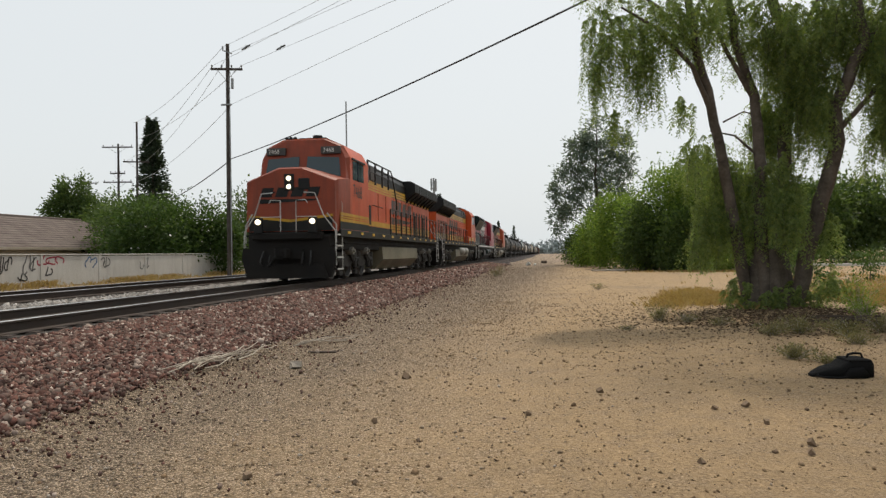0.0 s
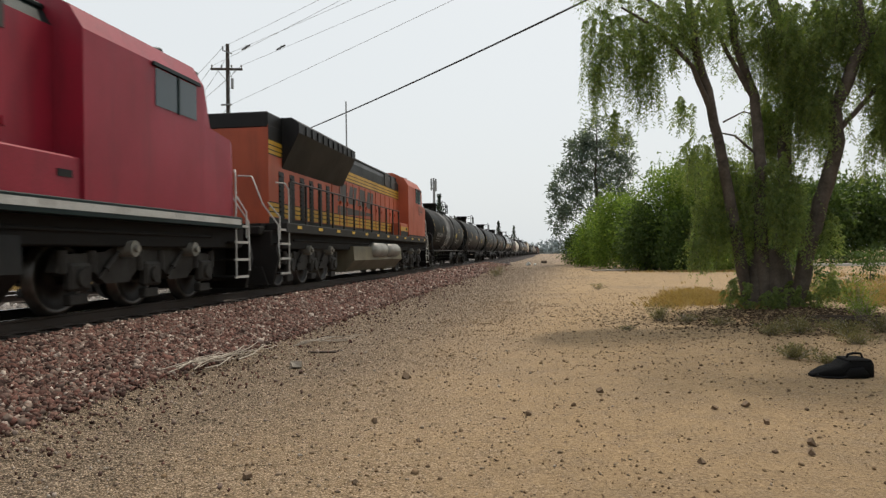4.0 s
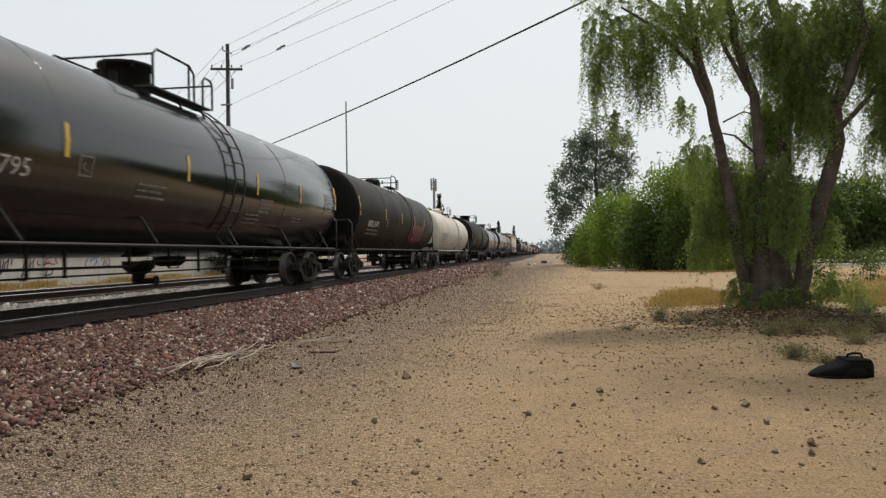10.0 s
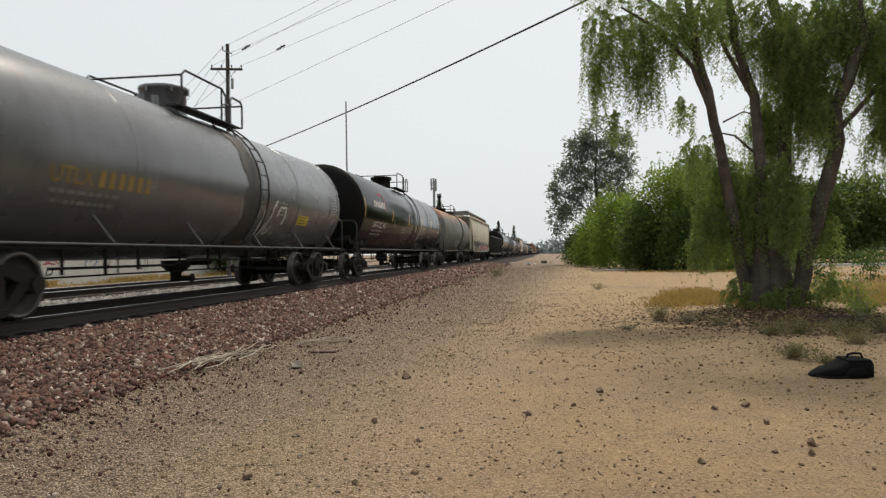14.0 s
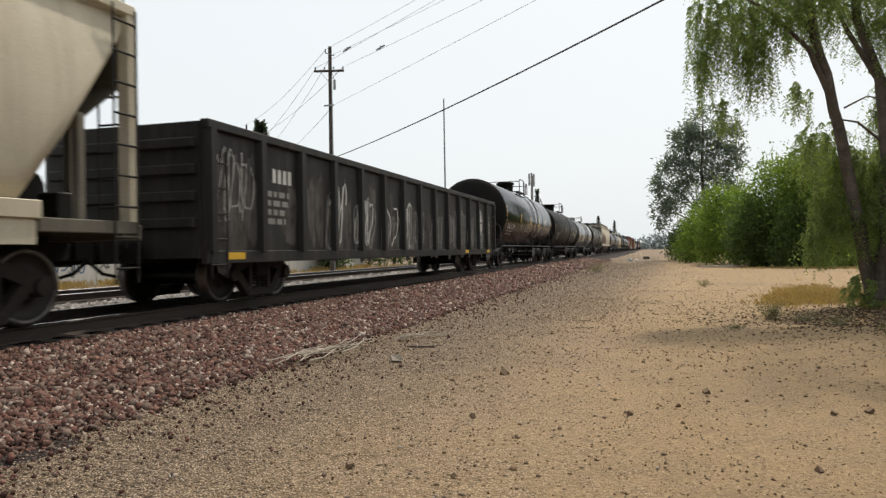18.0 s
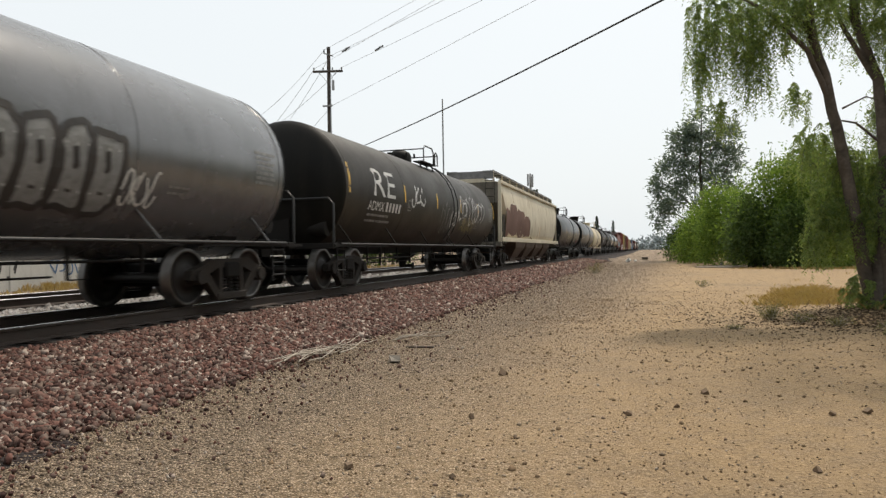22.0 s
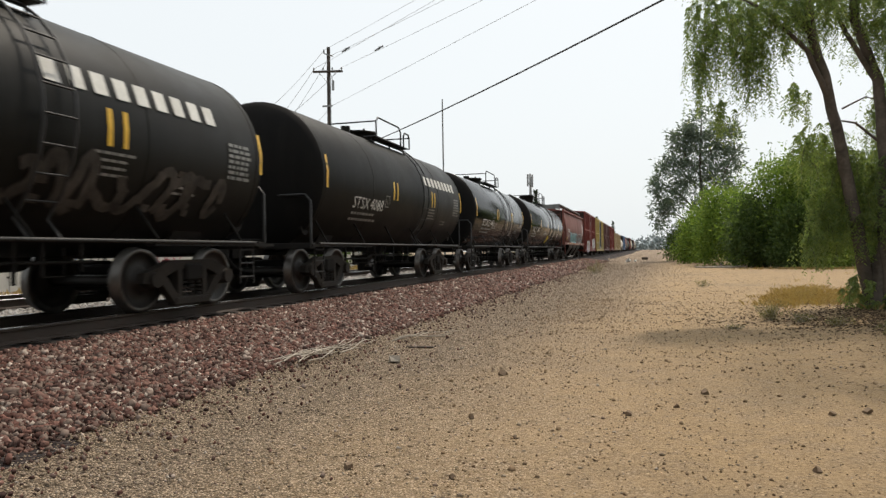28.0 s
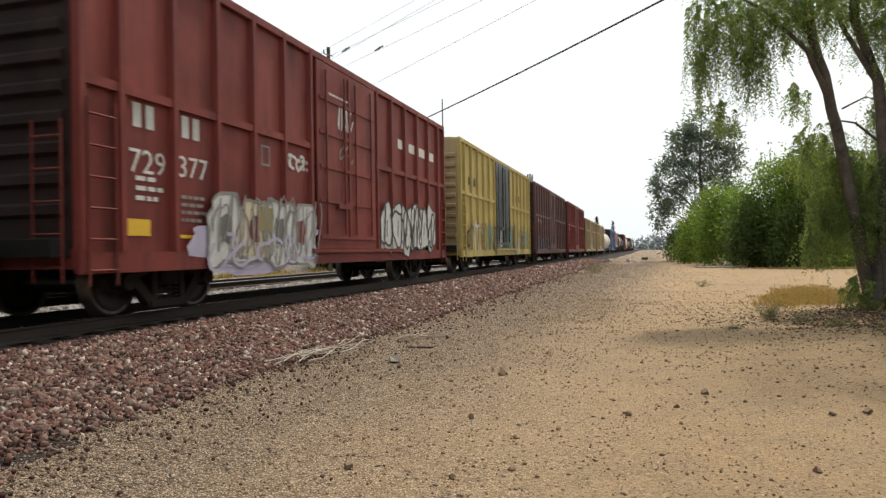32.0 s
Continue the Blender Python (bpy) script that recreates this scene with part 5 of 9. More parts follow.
def gondola_car(name, label, length, where, paint):
    car = thing(name, label, "gondola car", "freight cars of the train")
    half = length / 2
    e = half - 0.74
    top = 2.8
    for s in (-1, 1):
        part("side_wall", MB().box(s * 1.42 - 0.03, s * 1.42 + 0.03, -e, e, 0.7, top), M[paint], car)
        part("top_rail", MB().box(s * 1.46 - 0.08, s * 1.46 + 0.08, -e, e, top - 0.1, top + 0.04, 0.015), M[paint], car)
        part("side_sill", MB().box(s * 1.44 - 0.06, s * 1.44 + 0.06, -e, e, 0.66, 0.86, 0.01), M[paint], car)
    rib = {s: MB().prism([(s * 1.44, -0.11), (s * 1.56, -0.07), (s * 1.56, 0.07), (s * 1.44, 0.11)], 0.84, top - 0.08, "z").mesh("side_rib", M[paint]) for s in (-1, 1)}
    n = 15
    for k in range(n):
        for s in (-1, 1):
            part("side_rib", rib[s], None, car, at=pose(0, -e + 0.12 + k * (2 * e - 0.24) / (n - 1), 0))
    for s in (-1, 1):
        mb = MB().box(-1.4, 1.4, s * e - 0.05, s * e + 0.05, 0.75, top)
        end = part("end_wall", mb, M[paint], car)
        for z in (1.2, 1.6, 2.0, 2.4):
            part("end_rib", MB().box(-1.35, 1.35, s * (e + 0.07) - 0.05, s * (e + 0.07) + 0.05, z, z + 0.16, 0.02), M[paint], end)
        for x in (-1.5, 1.5):
            part("grab_ladder", ladder(MB(), x, s * (e - 0.3), 0.45, 2.4, 0.42), M[paint], car)
        bogie(car, s * (half - 2.9), where)
    part("floor_frame", MB().box(-1.4, 1.4, -e, e, 0.98, 1.08).box(-0.3, 0.3, -half + 0.6, half - 0.6, 0.68, 1.0), M["under"], car)
    couplers(car, half)
    return car

# ---- locomotives ----
def loco_bogie(car, y, where, sign):
    """Three-axle bogie with a deep cast frame, axle boxes and dampers. sign: -1 for a locomotive that is turned round."""
    mb = MB().box(-0.9, 0.9, -0.3, 0.3, 0.5, 0.85, 0.03).box(-0.95, 0.95, -1.75, -1.6, 0.5, 0.75).box(-0.95, 0.95, 1.6, 1.75, 0.5, 0.75)
    b = part("bogie", mb, M["under"], car, "three-axle locomotive bogie", pose(0, y, 0))
    for s in (1, -1):
        x0, x1 = (1.0, 1.16) if s > 0 else (-1.16, -1.0)
        outline = [(-2.3, 0.62), (-2.2, 0.86), (-1.2, 0.9), (-1.0, 1.0), (1.0, 1.0), (1.2, 0.9), (2.2, 0.86), (2.3, 0.62), (2.05, 0.55), (1.5, 0.62), (1.2, 0.42), (0.6, 0.42), (0.4, 0.6), (-0.4, 0.6), (-0.6, 0.42), (-1.2, 0.42), (-1.5, 0.62), (-2.05, 0.55)]
        part("side_frame", MB().prism(outline, x0, x1, "x"), M["truckgrey"], b)
        for dy in (-1.85, 0, 1.85):
            mb = MB().box(min(s * 1.08, s * 1.24), max(s * 1.08, s * 1.24), dy - 0.24, dy + 0.24, 0.34, 0.74, 0.04)
            mb.cyl((s * 1.2, dy, 0.53), (s * 1.29, dy, 0.53), 0.15, 0.13, n=14)
            mb.cyl((s * 1.14, dy - 0.32, 0.6), (s * 1.14, dy - 0.32, 0.92), 0.085, n=10)
            mb.cyl((s * 1.14, dy + 0.32, 0.6), (s * 1.14, dy + 0.32, 0.92), 0.085, n=10)
            mb.box(min(s * 1.06, s * 1.2), max(s * 1.06, s * 1.2), dy - 0.2, dy + 0.2, 0.14, 0.3, 0.02)
            part("axle_box", mb, M["truckgrey"], b)
        for dy in (-0.95, 0.95):
            part("brake_cylinder", MB().cyl((s * 1.12, dy - 0.16, 0.95), (s * 1.4, dy - 0.16, 0.95), 0.13, n=14).cyl((s * 1.4, dy - 0.16, 0.95), (s * 1.46, dy - 0.16, 0.95), 0.06, n=10), M["airtank"], b, "dusty pale brake cylinder")
            part("damper", MB().tube([(s * 1.22, dy, 0.9), (s * 1.22, dy + 0.5, 0.5)], 0.03).cyl((s * 1.22, dy + 0.12, 0.8), (s * 1.22, dy + 0.34, 0.63), 0.05, n=8), M["truckgrey"], b)
    for dy in (-1.85, 0, 1.85):
        w = part("wheelset", BIGWHEELSET, None, b, "steel wheelset", pose(0, dy, 0.53))
        SPIN.append((w, sign * 0.53, where + sign * (y + dy), (0, dy, 0.53)))


def handrail_post_rail(car, half, paint_end):
    for s in (-1, 1):
        mb = MB()
        x = s * 1.5
        ys_ = [-half + 8.4 + k * (2 * half - 10.0) / 11 for k in range(12)]
        for y in ys_:
            post = MB().box(min(x, x - s * 0.05), max(x, x - s * 0.05), y - 0.03, y + 0.03, 1.55, 2.66)
            part("handrail_post", post, M["railblack"], car)
        mb.tube([(x, ys_[0], 2.66), (x, ys_[-1], 2.66)], 0.022)
        part("side_handrail", mb, M["railblack"], car)
    for e in (-1, 1):
        for s in (-1, 1):
            y = e * (half - 0.95)
            mb = MB().tube([(s * 1.48, y - e * 0.55, 0.35), (s * 1.48, y - e * 0.55, 2.45), (s * 1.42, y - e * 0.45, 2.6), (s * 1.3, y - e * 0.2, 2.6)], 0.02)
            mb.tube([(s * 1.48, y + e * 0.1, 0.5), (s * 1.46, y + e * 0.1, 1.55), (s * 1.1, y + e * 0.16, 2.05), (s * 0.85, y + e * 0.2, 2.72), (s * 0.5, y + e * 0.2, 2.74)], 0.02)
            mb.tube([(s * 1.46, y, 1.2), (s * 1.46, y, 1.75), (s * 1.2, y + e * 0.1, 2.1)], 0.02)
            part("end_handrail", mb, M[paint_end], car, "bright stair handrail")
            for z in (0.36, 0.72, 1.08, 1.42):
                tread = MB().box(min(s * 0.95, s * 1.46), max(s * 0.95, s * 1.46), y - e * 0.6 - 0.02 if e > 0 else y - 0.02, y + 0.02 if e > 0 else y + 0.62, z, z + 0.04)
                tread = part("step_tread", tread, M["under"], car)
                part("step_nosing", MB().box(min(s * 1.46, s * 1.5), max(s * 1.46, s * 1.5), min(y, y - e * 0.6), max(y, y - e * 0.6), z - 0.005, z + 0.045), M[paint_end], tread, "bright step edge")
            mb = MB()
            mb.box(min(s * 0.9, s * 0.98), max(s * 0.9, s * 0.98), min(y, y - e * 0.6), max(y, y - e * 0.6), 0.3, 1.6)
            part("step_well", mb, M["under"], car)


def emblem(car, place, w, h, material):
    """The road's slanted emblem as plain slabs: four leaning bars over a tapered sweep."""
    mb = MB()
    for k in range(4):
        a = k * w * 0.255
        mb.add([place(a, h * 0.42), place(a + w * 0.2, h * 0.42), place(a + w * 0.245, h), place(a + w * 0.055, h)], [(0, 1, 2, 3)])
        if k in (0, 2):
            mb.add([place(a + w * 0.19, h * 0.66), place(a + w * 0.25, h * 0.66), place(a + w * 0.26, h * 0.76), place(a + w * 0.2, h * 0.76)], [(0, 1, 2, 3)])
    mb.add([place(0, h * 0.02), place(w * 0.9, h * 0.16), place(w * 1.02, h * 0.26), place(0.02, h * 0.3)], [(0, 1, 2, 3)])
    part("emblem", mb, material, car, "dark slanted road emblem")


def locomotive(name, label, length, where, turned, maker, scheme, number="", lit=False):
    """Wide-cab diesel locomotive; the cab's nose points to -y, or to +y when turned."""
    car = thing(name, label, "locomotive", "locomotives at the head of the train")
    sign = -1 if turned else 1
    half = length / 2
    e = half - 0.75
    main, stripe, dark = ("orange" if maker == "A" else "fadedorange", "yellow", "hoodblack") if scheme == "orange" else ("fxred", "fxwhite", "fxgreen")
    hood_main = main if scheme == "orange" else "fxred"
    # frame and walkway
    part("frame", MB().box(-1.3, 1.3, -e, e, 0.98, 1.42, 0.02).box(-0.5, 0.5, -half + 0.5, half - 0.5, 0.7, 1.0), M["under"], car)
    part("walkway", MB().box(-1.52, 1.52, -e + 0.5, e - 0.5, 1.38, 1.62, 0.015), M["sillgrey"] if scheme == "orange" else M["fxgreen"], car)
    if scheme != "orange":
        for s in (-1, 1):
            part("sill_line", MB().box(min(s * 1.52, s * 1.526), max(s * 1.52, s * 1.526), -e + 0.6, e - 0.6, 1.46, 1.57), M["fxwhite"], car, "thin white line along the sill")
    # alternating reflectors along the sill
    for s in (-1, 1):
        strip = MB().box(min(s * 1.52, s * 1.527), max(s * 1.52, s * 1.529), -0.16, 0.16, 1.49, 1.57).mesh("sill_reflector", M["reflector"] if scheme == "orange" else M["silver"])
        for k in range(12):
            part("sill_reflector", strip, None, car, at=pose(0, -e + 1.4 + k * (2 * e - 2.8) / 11, 0))
    # pilot, anticlimber and rear plate
    for q in (-1, 1):
        mb = MB().prism([(-1.45, 1.05), (1.45, 1.05), (1.5, 0.75), (1.35, 0.14), (-1.35, 0.14), (-1.5, 0.75)], q * (e - 0.02) - 0.06, q * (e - 0.02) + 0.06)
        mb.box(-1.1, 1.1, q * (e + 0.02) - 0.16, q * (e + 0.02) + 0.16, 1.3, 1.52, 0.03)
        mb.prism([(-1.3, 0.12), (1.3, 0.12), (1.15, 0.55), (-1.15, 0.55)], q * (e + 0.16) - 0.05, q * (e + 0.16) + 0.05)
        part("pilot", mb, M["under"], car, "black pilot plate and plough")
        for x in (-0.75, -0.5, 0.5, 0.75):
            part("air_hose", MB().tube([(x, q * (e + 0.1), 0.95), (x * 1.05, q * (e + 0.3), 0.62), (x, q * (e + 0.22), 0.5)], 0.03), M["railblack"], car)
    # cab and nose
    c0, c1, w = -half + (2.6 if turned else 2.15), -half + ((5.3 if maker == "A" else 6.3) if turned else 4.75), 1.5
    roof = 4.66 if maker == "A" else 4.62
    cabsec = [(-w, 1.56), (w, 1.56), (w, 4.0), (w - 0.22, roof - 0.26), (0.75, roof - 0.02), (0, roof), (-0.75, roof - 0.02), (-w + 0.22, roof - 0.26), (-w, 4.0)]
    cab = part("cab", MB().prism(cabsec, c0 + 0.25, c1), M[main], car)
    # raked windscreen wall and nose
    front = MB()
    front.loft([[(-w, c0 + 0.25, 3.0), (w, c0 + 0.25, 3.0), (w, c0 + 0.25, 4.0), (w - 0.22, c0 + 0.25, roof - 0.26), (-0.7, c0 + 0.25, roof - 0.03), (0.7, c0 + 0.25, roof - 0.03), (-w + 0.22, c0 + 0.25, roof - 0.26), (-w, c0 + 0.25, 4.0)][:4] + [(0.7, c0 + 0.25, roof - 0.03), (-0.7, c0 + 0.25, roof - 0.03), (-w + 0.22, c0 + 0.25, roof - 0.26), (-w, c0 + 0.25, 4.0)],
                [(-w + 0.03, c0 - 0.12, 3.0), (w - 0.03, c0 - 0.12, 3.0), (w - 0.1, c0 + 0.05, 3.95), (w - 0.3, c0 + 0.13, roof - 0.3), (0.65, c0 + 0.16, roof - 0.06), (-0.65, c0 + 0.16, roof - 0.06), (-w + 0.3, c0 + 0.13, roof - 0.3), (-w + 0.1, c0 + 0.05, 3.95)]], False)
    # Lead cab front takes the darker orange, its shade painted in.
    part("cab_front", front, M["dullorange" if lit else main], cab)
    n0 = -half + (1.5 if turned else 0.95)
    front = MB().loft([[(-w, c0 + 0.25, 1.56), (w, c0 + 0.25, 1.56), (w, c0 + 0.25, 3.28), (0.5, c0 + 0.25, 3.58), (-0.5, c0 + 0.25, 3.58), (-w, c0 + 0.25, 3.28)],
                       [(-w + 0.04, n0 + 0.22, 1.56), (w - 0.04, n0 + 0.22, 1.56), (w - 0.02, n0 + 0.22, 3.16), (0.42, n0 + 0.16, 3.56), (-0.42, n0 + 0.16, 3.56), (-w + 0.02, n0 + 0.22, 3.16)],
                       [(-w + 0.07, n0, 1.56), (w - 0.07, n0, 1.56), (w - 0.08, n0 + 0.03, 3.1), (0.36, n0 + 0.03, 3.5), (-0.36, n0 + 0.03, 3.5), (-w + 0.08, n0 + 0.03, 3.1)]], False)
    # Lead nose likewise holds its shade in the paint colour.
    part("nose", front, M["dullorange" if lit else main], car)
    if scheme == "orange":
        part("nose_stripe", MB().prism([(-w + 0.15, 2.0), (0, 1.84), (w - 0.15, 2.0), (w - 0.15, 2.08), (0, 1.92), (-w + 0.15, 2.08)], n0 - 0.008, n0 - 0.002), M["yellow"], car)
        part("nose_base", MB().prism([(-w + 0.15, 1.57), (w - 0.15, 1.57), (w - 0.15, 2.0), (0, 1.84), (-w + 0.15, 2.0)], n0 - 0.006, n0), M["hoodblack"], car)
        emblem(car, lambda a, b: (-1.0 + a, n0 - 0.004 + 0.02 * b, 2.42 + b), 1.95, 0.5, M["hoodblack"])
        # cab sides: stripes low down
        for s in (-1, 1):
            for z0, z1, m in ((1.63, 1.86, "sillgrey"), (1.86, 1.95, "yellow"), (1.98, 2.02, "yellow"), (2.05, 2.14, "yellow")) if maker == "A" else ((1.63, 1.72, "sillgrey"),):
                part("cab_stripe", MB().box(min(s * w, s * (w + 0.006)), max(s * w, s * (w + 0.006)), c0 - 0.9, c1, z0, z1), M[m], car)
    mb = MB()
    for s in (-1, 1):
        mb.add([(s * 0.12, c0 - 0.075, 3.42), (s * 1.28, c0 - 0.075, 3.36), (s * 1.2, c0 + 0.03, 3.98), (s * 0.14, c0 + 0.035, 4.04)], [(0, 1, 2, 3)])
        mb.add([(s * 0.12, c0 - 0.072, 3.42), (s * 1.28, c0 - 0.072, 3.36), (s * 1.2, c0 + 0.033, 3.98), (s * 0.14, c0 + 0.038, 4.04)], [(3, 2, 1, 0)])
    part("windscreen", mb, M["glass"], cab, "dark windscreen panes")
    for s in (-1, 1):
        for a, b in ((c0 + 0.55, c0 + 1.15), (c0 + 1.22, c0 + 1.9)):
            part("side_window", MB().box(min(s * w, s * (w + 0.012)), max(s * w, s * (w + 0.012)), a, b, 3.3, 3.92), M["glass"], cab)
    for s in (-1, 1):
        mb = MB().box(min(s * w, s * (w + 0.05)), max(s * w, s * (w + 0.05)), c0 + 0.45, c0 + 2.0, 3.94, 4.0)
        mb.box(min(s * w, s * (w + 0.03)), max(s * w, s * (w + 0.03)), c0 + 1.16, c0 + 1.21, 3.28, 3.94)
        part("window_frame", mb, M[dark], cab)
    for x in (-1.25, 0.6):
        part("number_board", MB().box(x, x + 0.65, c0 - 0.02, c0 + 0.12, 4.1, 4.34, 0.01), M["darkletter"], cab, "dark number board")
        if lit:
            vs, fs = glyphs(number, 0.15)
            part("board_number", MB().add([(x + 0.08 + v[0] * 0.9, c0 - 0.026, 4.15 + v[1]) for v in vs], fs), M["letter"], cab, "white number on the board")
    mb = MB().box(-0.2, 0.12, n0 - 0.02, n0 + 0.05, 2.82, 3.34, 0.02).box(0.25, 0.62, n0 - 0.012, n0 + 0.05, 2.84, 3.2, 0.03)
    part("headlight_box", mb, M["hoodblack"], car)
    for z in (2.94, 3.2):
        part("headlight", MB().cyl((-0.04, n0 - 0.04, z), (-0.04, n0 + 0.02, z), 0.075, n=14), M["headlight"] if lit else M["silver"], car, "round headlight")
    for s in (-1, 1):
        part("ditch_light", MB().cyl((s * 0.86, n0 - 0.5, 1.84), (s * 0.86, n0 - 0.36, 1.84), 0.085, n=14), M["headlight"] if lit else M["silver"], car)
        part("lamp_bracket", MB().box(s * 0.86 - 0.13, s * 0.86 + 0.13, n0 - 0.47, n0 - 0.38, 1.5, 1.97, 0.01), M["hoodblack"], car)
    mb = MB()
    for s in (-1, 1):
        mb.tube([(s * 0.25, n0 - 0.2, 1.5), (s * 0.25, n0 - 0.2, 2.5), (s * 0.55, n0 - 0.2, 2.52), (s * 0.62, n0 - 0.2, 2.42)], 0.016)
        mb.tube([(s * 0.25, n0 - 0.2, 2.0), (s * 0.9, n0 - 0.2, 2.0)], 0.012)
    part("front_handrail", mb, M["silver"], car)
    if turned and maker == "A":
        for s in (-1, 1):
            mb = MB().box(min(s * w, s * (w + 0.02)), max(s * w, s * (w + 0.02)), c0 - 0.05, c0 + 0.75, 1.78, 2.42, 0.005)
            for j in range(9):
                mb.box(min(s * w, s * (w + 0.035)), max(s * w, s * (w + 0.035)), c0, c0 + 0.7, 1.82 + j * 0.065, 1.85 + j * 0.065)
            part("louvred_vent", mb, M[main], car, "louvred vent on the nose side")
    # roof gear: horn, antenna dome, air conditioner
    mb = MB().box(-0.5, 0.5, c0 + 0.9, c0 + 2.0, roof - 0.04, roof + 0.14, 0.03).cyl((0.3, c0 + 0.6, roof - 0.05), (0.3, c0 + 0.6, roof + 0.14), 0.16, n=12)
    for k in range(3):
        mb.cyl((-0.7 + 0.14 * k, c0 + 0.7, roof), (-0.7 + 0.14 * k, c0 + 0.4, roof + 0.04), 0.04, 0.07, n=8)
    part("roof_gear", mb, M[dark], cab)
    # hood
    h0, h1, hw, ht = c1, half - 1.35, 1.02, 4.3
    part("hood", MB().prism([(-hw, 1.56), (hw, 1.56), (hw, ht - 0.25), (hw - 0.16, ht), (-hw + 0.16, ht), (-hw, ht - 0.25)], h0, h1), M[hood_main if scheme == "orange" else "fxgreen"], car)
    if scheme == "orange":
        bands = ((1.57, 1.78, "sillgrey"), (1.8, 1.9, "yellow"), (1.9, 1.93, "hoodblack"), (1.93, 2.02, "yellow"), (2.02, 2.05, "hoodblack"), (2.05, 2.14, "yellow"), (2.14, 2.17, "hoodblack"), (3.34, 3.37, "hoodblack"), (3.37, 3.45, "yellow"), (3.45, 3.48, "hoodblack"), (3.48, 3.57, "yellow"), (3.57, 3.6, "hoodblack"), (3.6, 3.7, "yellow"), (3.7, 4.06, "hoodblack"))
    else:
        bands = ((2.88, 3.4, "fxred"),)
    for s in (-1, 1):
        for z0, z1, m in bands:
            part("hood_stripe", MB().box(min(s * hw, s * (hw + 0.006)), max(s * hw, s * (hw + 0.006)), h0, h1 - 0.01, z0, z1), M[m], car)
        if scheme != "orange":
            sl = lambda a, b, s=s: (s * (hw + 0.012), -2.0 + a, 2.55 + b)
            patch(car, "white_panel", [(0.8, 0), (4.4, 0), (5.6, 1.15), (0.0, 1.15)], sl, M["fxwhite"], "slanted white panel")
            for k in range(8):
                a = 1.0 + k * 0.45
                up = 0.55 if k == 7 else 0.38
                patch(car, "emblem_slab", [(a, 0.28), (a + 0.3, 0.28), (a + 0.32, 0.28 + up), (a + 0.02, 0.28 + up)], lambda p, q, s=s: (s * (hw + 0.016), -2.0 + p, 2.6 + q), M["fxgreen"], "plain slab of the road's name")
            part("cab_panel", MB().box(min(s * hw, s * (hw + 0.016)), max(s * hw, s * (hw + 0.016)), h0, -2.0, 2.1, 4.05), M["fxred"], car)
            part("rear_band", MB().box(min(s * 0.0, s * (hw + 0.02)), max(s * 0.0, s * (hw + 0.02)), h1 - 1.3, h1 + 0.03, 2.92, 3.56), M["fxred"], car, "crimson band round the rear")
        else:
            emblem(car, (lambda a, b, s=s: (s * (hw + 0.01), (-0.6 + a) if s > 0 else (4.4 - a), 2.12 + b)), 4.8, 1.1, M["darkletter"])
    part("hood_roof", MB().box(-hw + 0.1, hw - 0.1, h0, h1, ht - 0.02, ht + 0.06, 0.02).prism([(-hw - 0.01, 4.05), (hw + 0.01, 4.05), (hw - 0.15, ht + 0.01), (-hw + 0.15, ht + 0.01)], h0, h1), M[dark], car)
    # doors with latches along the hood, and louvred panels
    nd = 12
    for k in range(nd):
        y0 = h0 + 0.3 + k * (h1 - h0 - 5.4) / nd
        y1 = y0 + (h1 - h0 - 5.4) / nd - 0.05
        for s in (-1, 1):
            mb = MB().box(min(s * hw, s * (hw + 0.02)), max(s * hw, s * (hw + 0.02)), y1 - 0.02, y1 + 0.02, 1.8, 3.3)
            mb.box(min(s * hw, s * (hw + 0.05)), max(s * hw, s * (hw + 0.05)), y1 - 0.12, y1 - 0.06, 2.5, 2.62)
            part("hood_door_edge", mb, M[hood_main], car)
    for s in (-1, 1):
        for k in range(6):
            y0 = h1 - 4.9 + k * 0.78
            mb = MB().box(min(s * hw, s * (hw + 0.012)), max(s * hw, s * (hw + 0.012)), y0, y0 + 0.34, 1.78, 2.98)
            for j in range(9):
                z = 1.8 + j * 0.13
                mb.box(min(s * hw, s * (hw + 0.04)), max(s * hw, s * (hw + 0.04)), y0 + 0.03, y0 + 0.31, z, z + 0.03)
            part("louvre_panel", mb, M["hoodblack" if scheme == "orange" else "fxgreen"], car, "dark louvred radiator door")
        # equipment lockers beside the cab and along the walkway
        l1 = h0 + (3.95 if maker == "A" and not turned else 1.6)
        lt = 3.42 if maker == "A" and not turned else 2.2
        part("locker", MB().box(min(s * hw, s * 1.46), max(s * hw, s * 1.46), h0, l1, 1.56, lt, 0.03), M[main], car, "full-width equipment locker behind the cab")
        part("locker_vent", MB().box(min(s * 1.46, s * 1.47), max(s * 1.46, s * 1.47), h0 + 0.2, h0 + 0.5, 1.9, min(2.6, lt - 0.2)), M["hoodblack"], car)
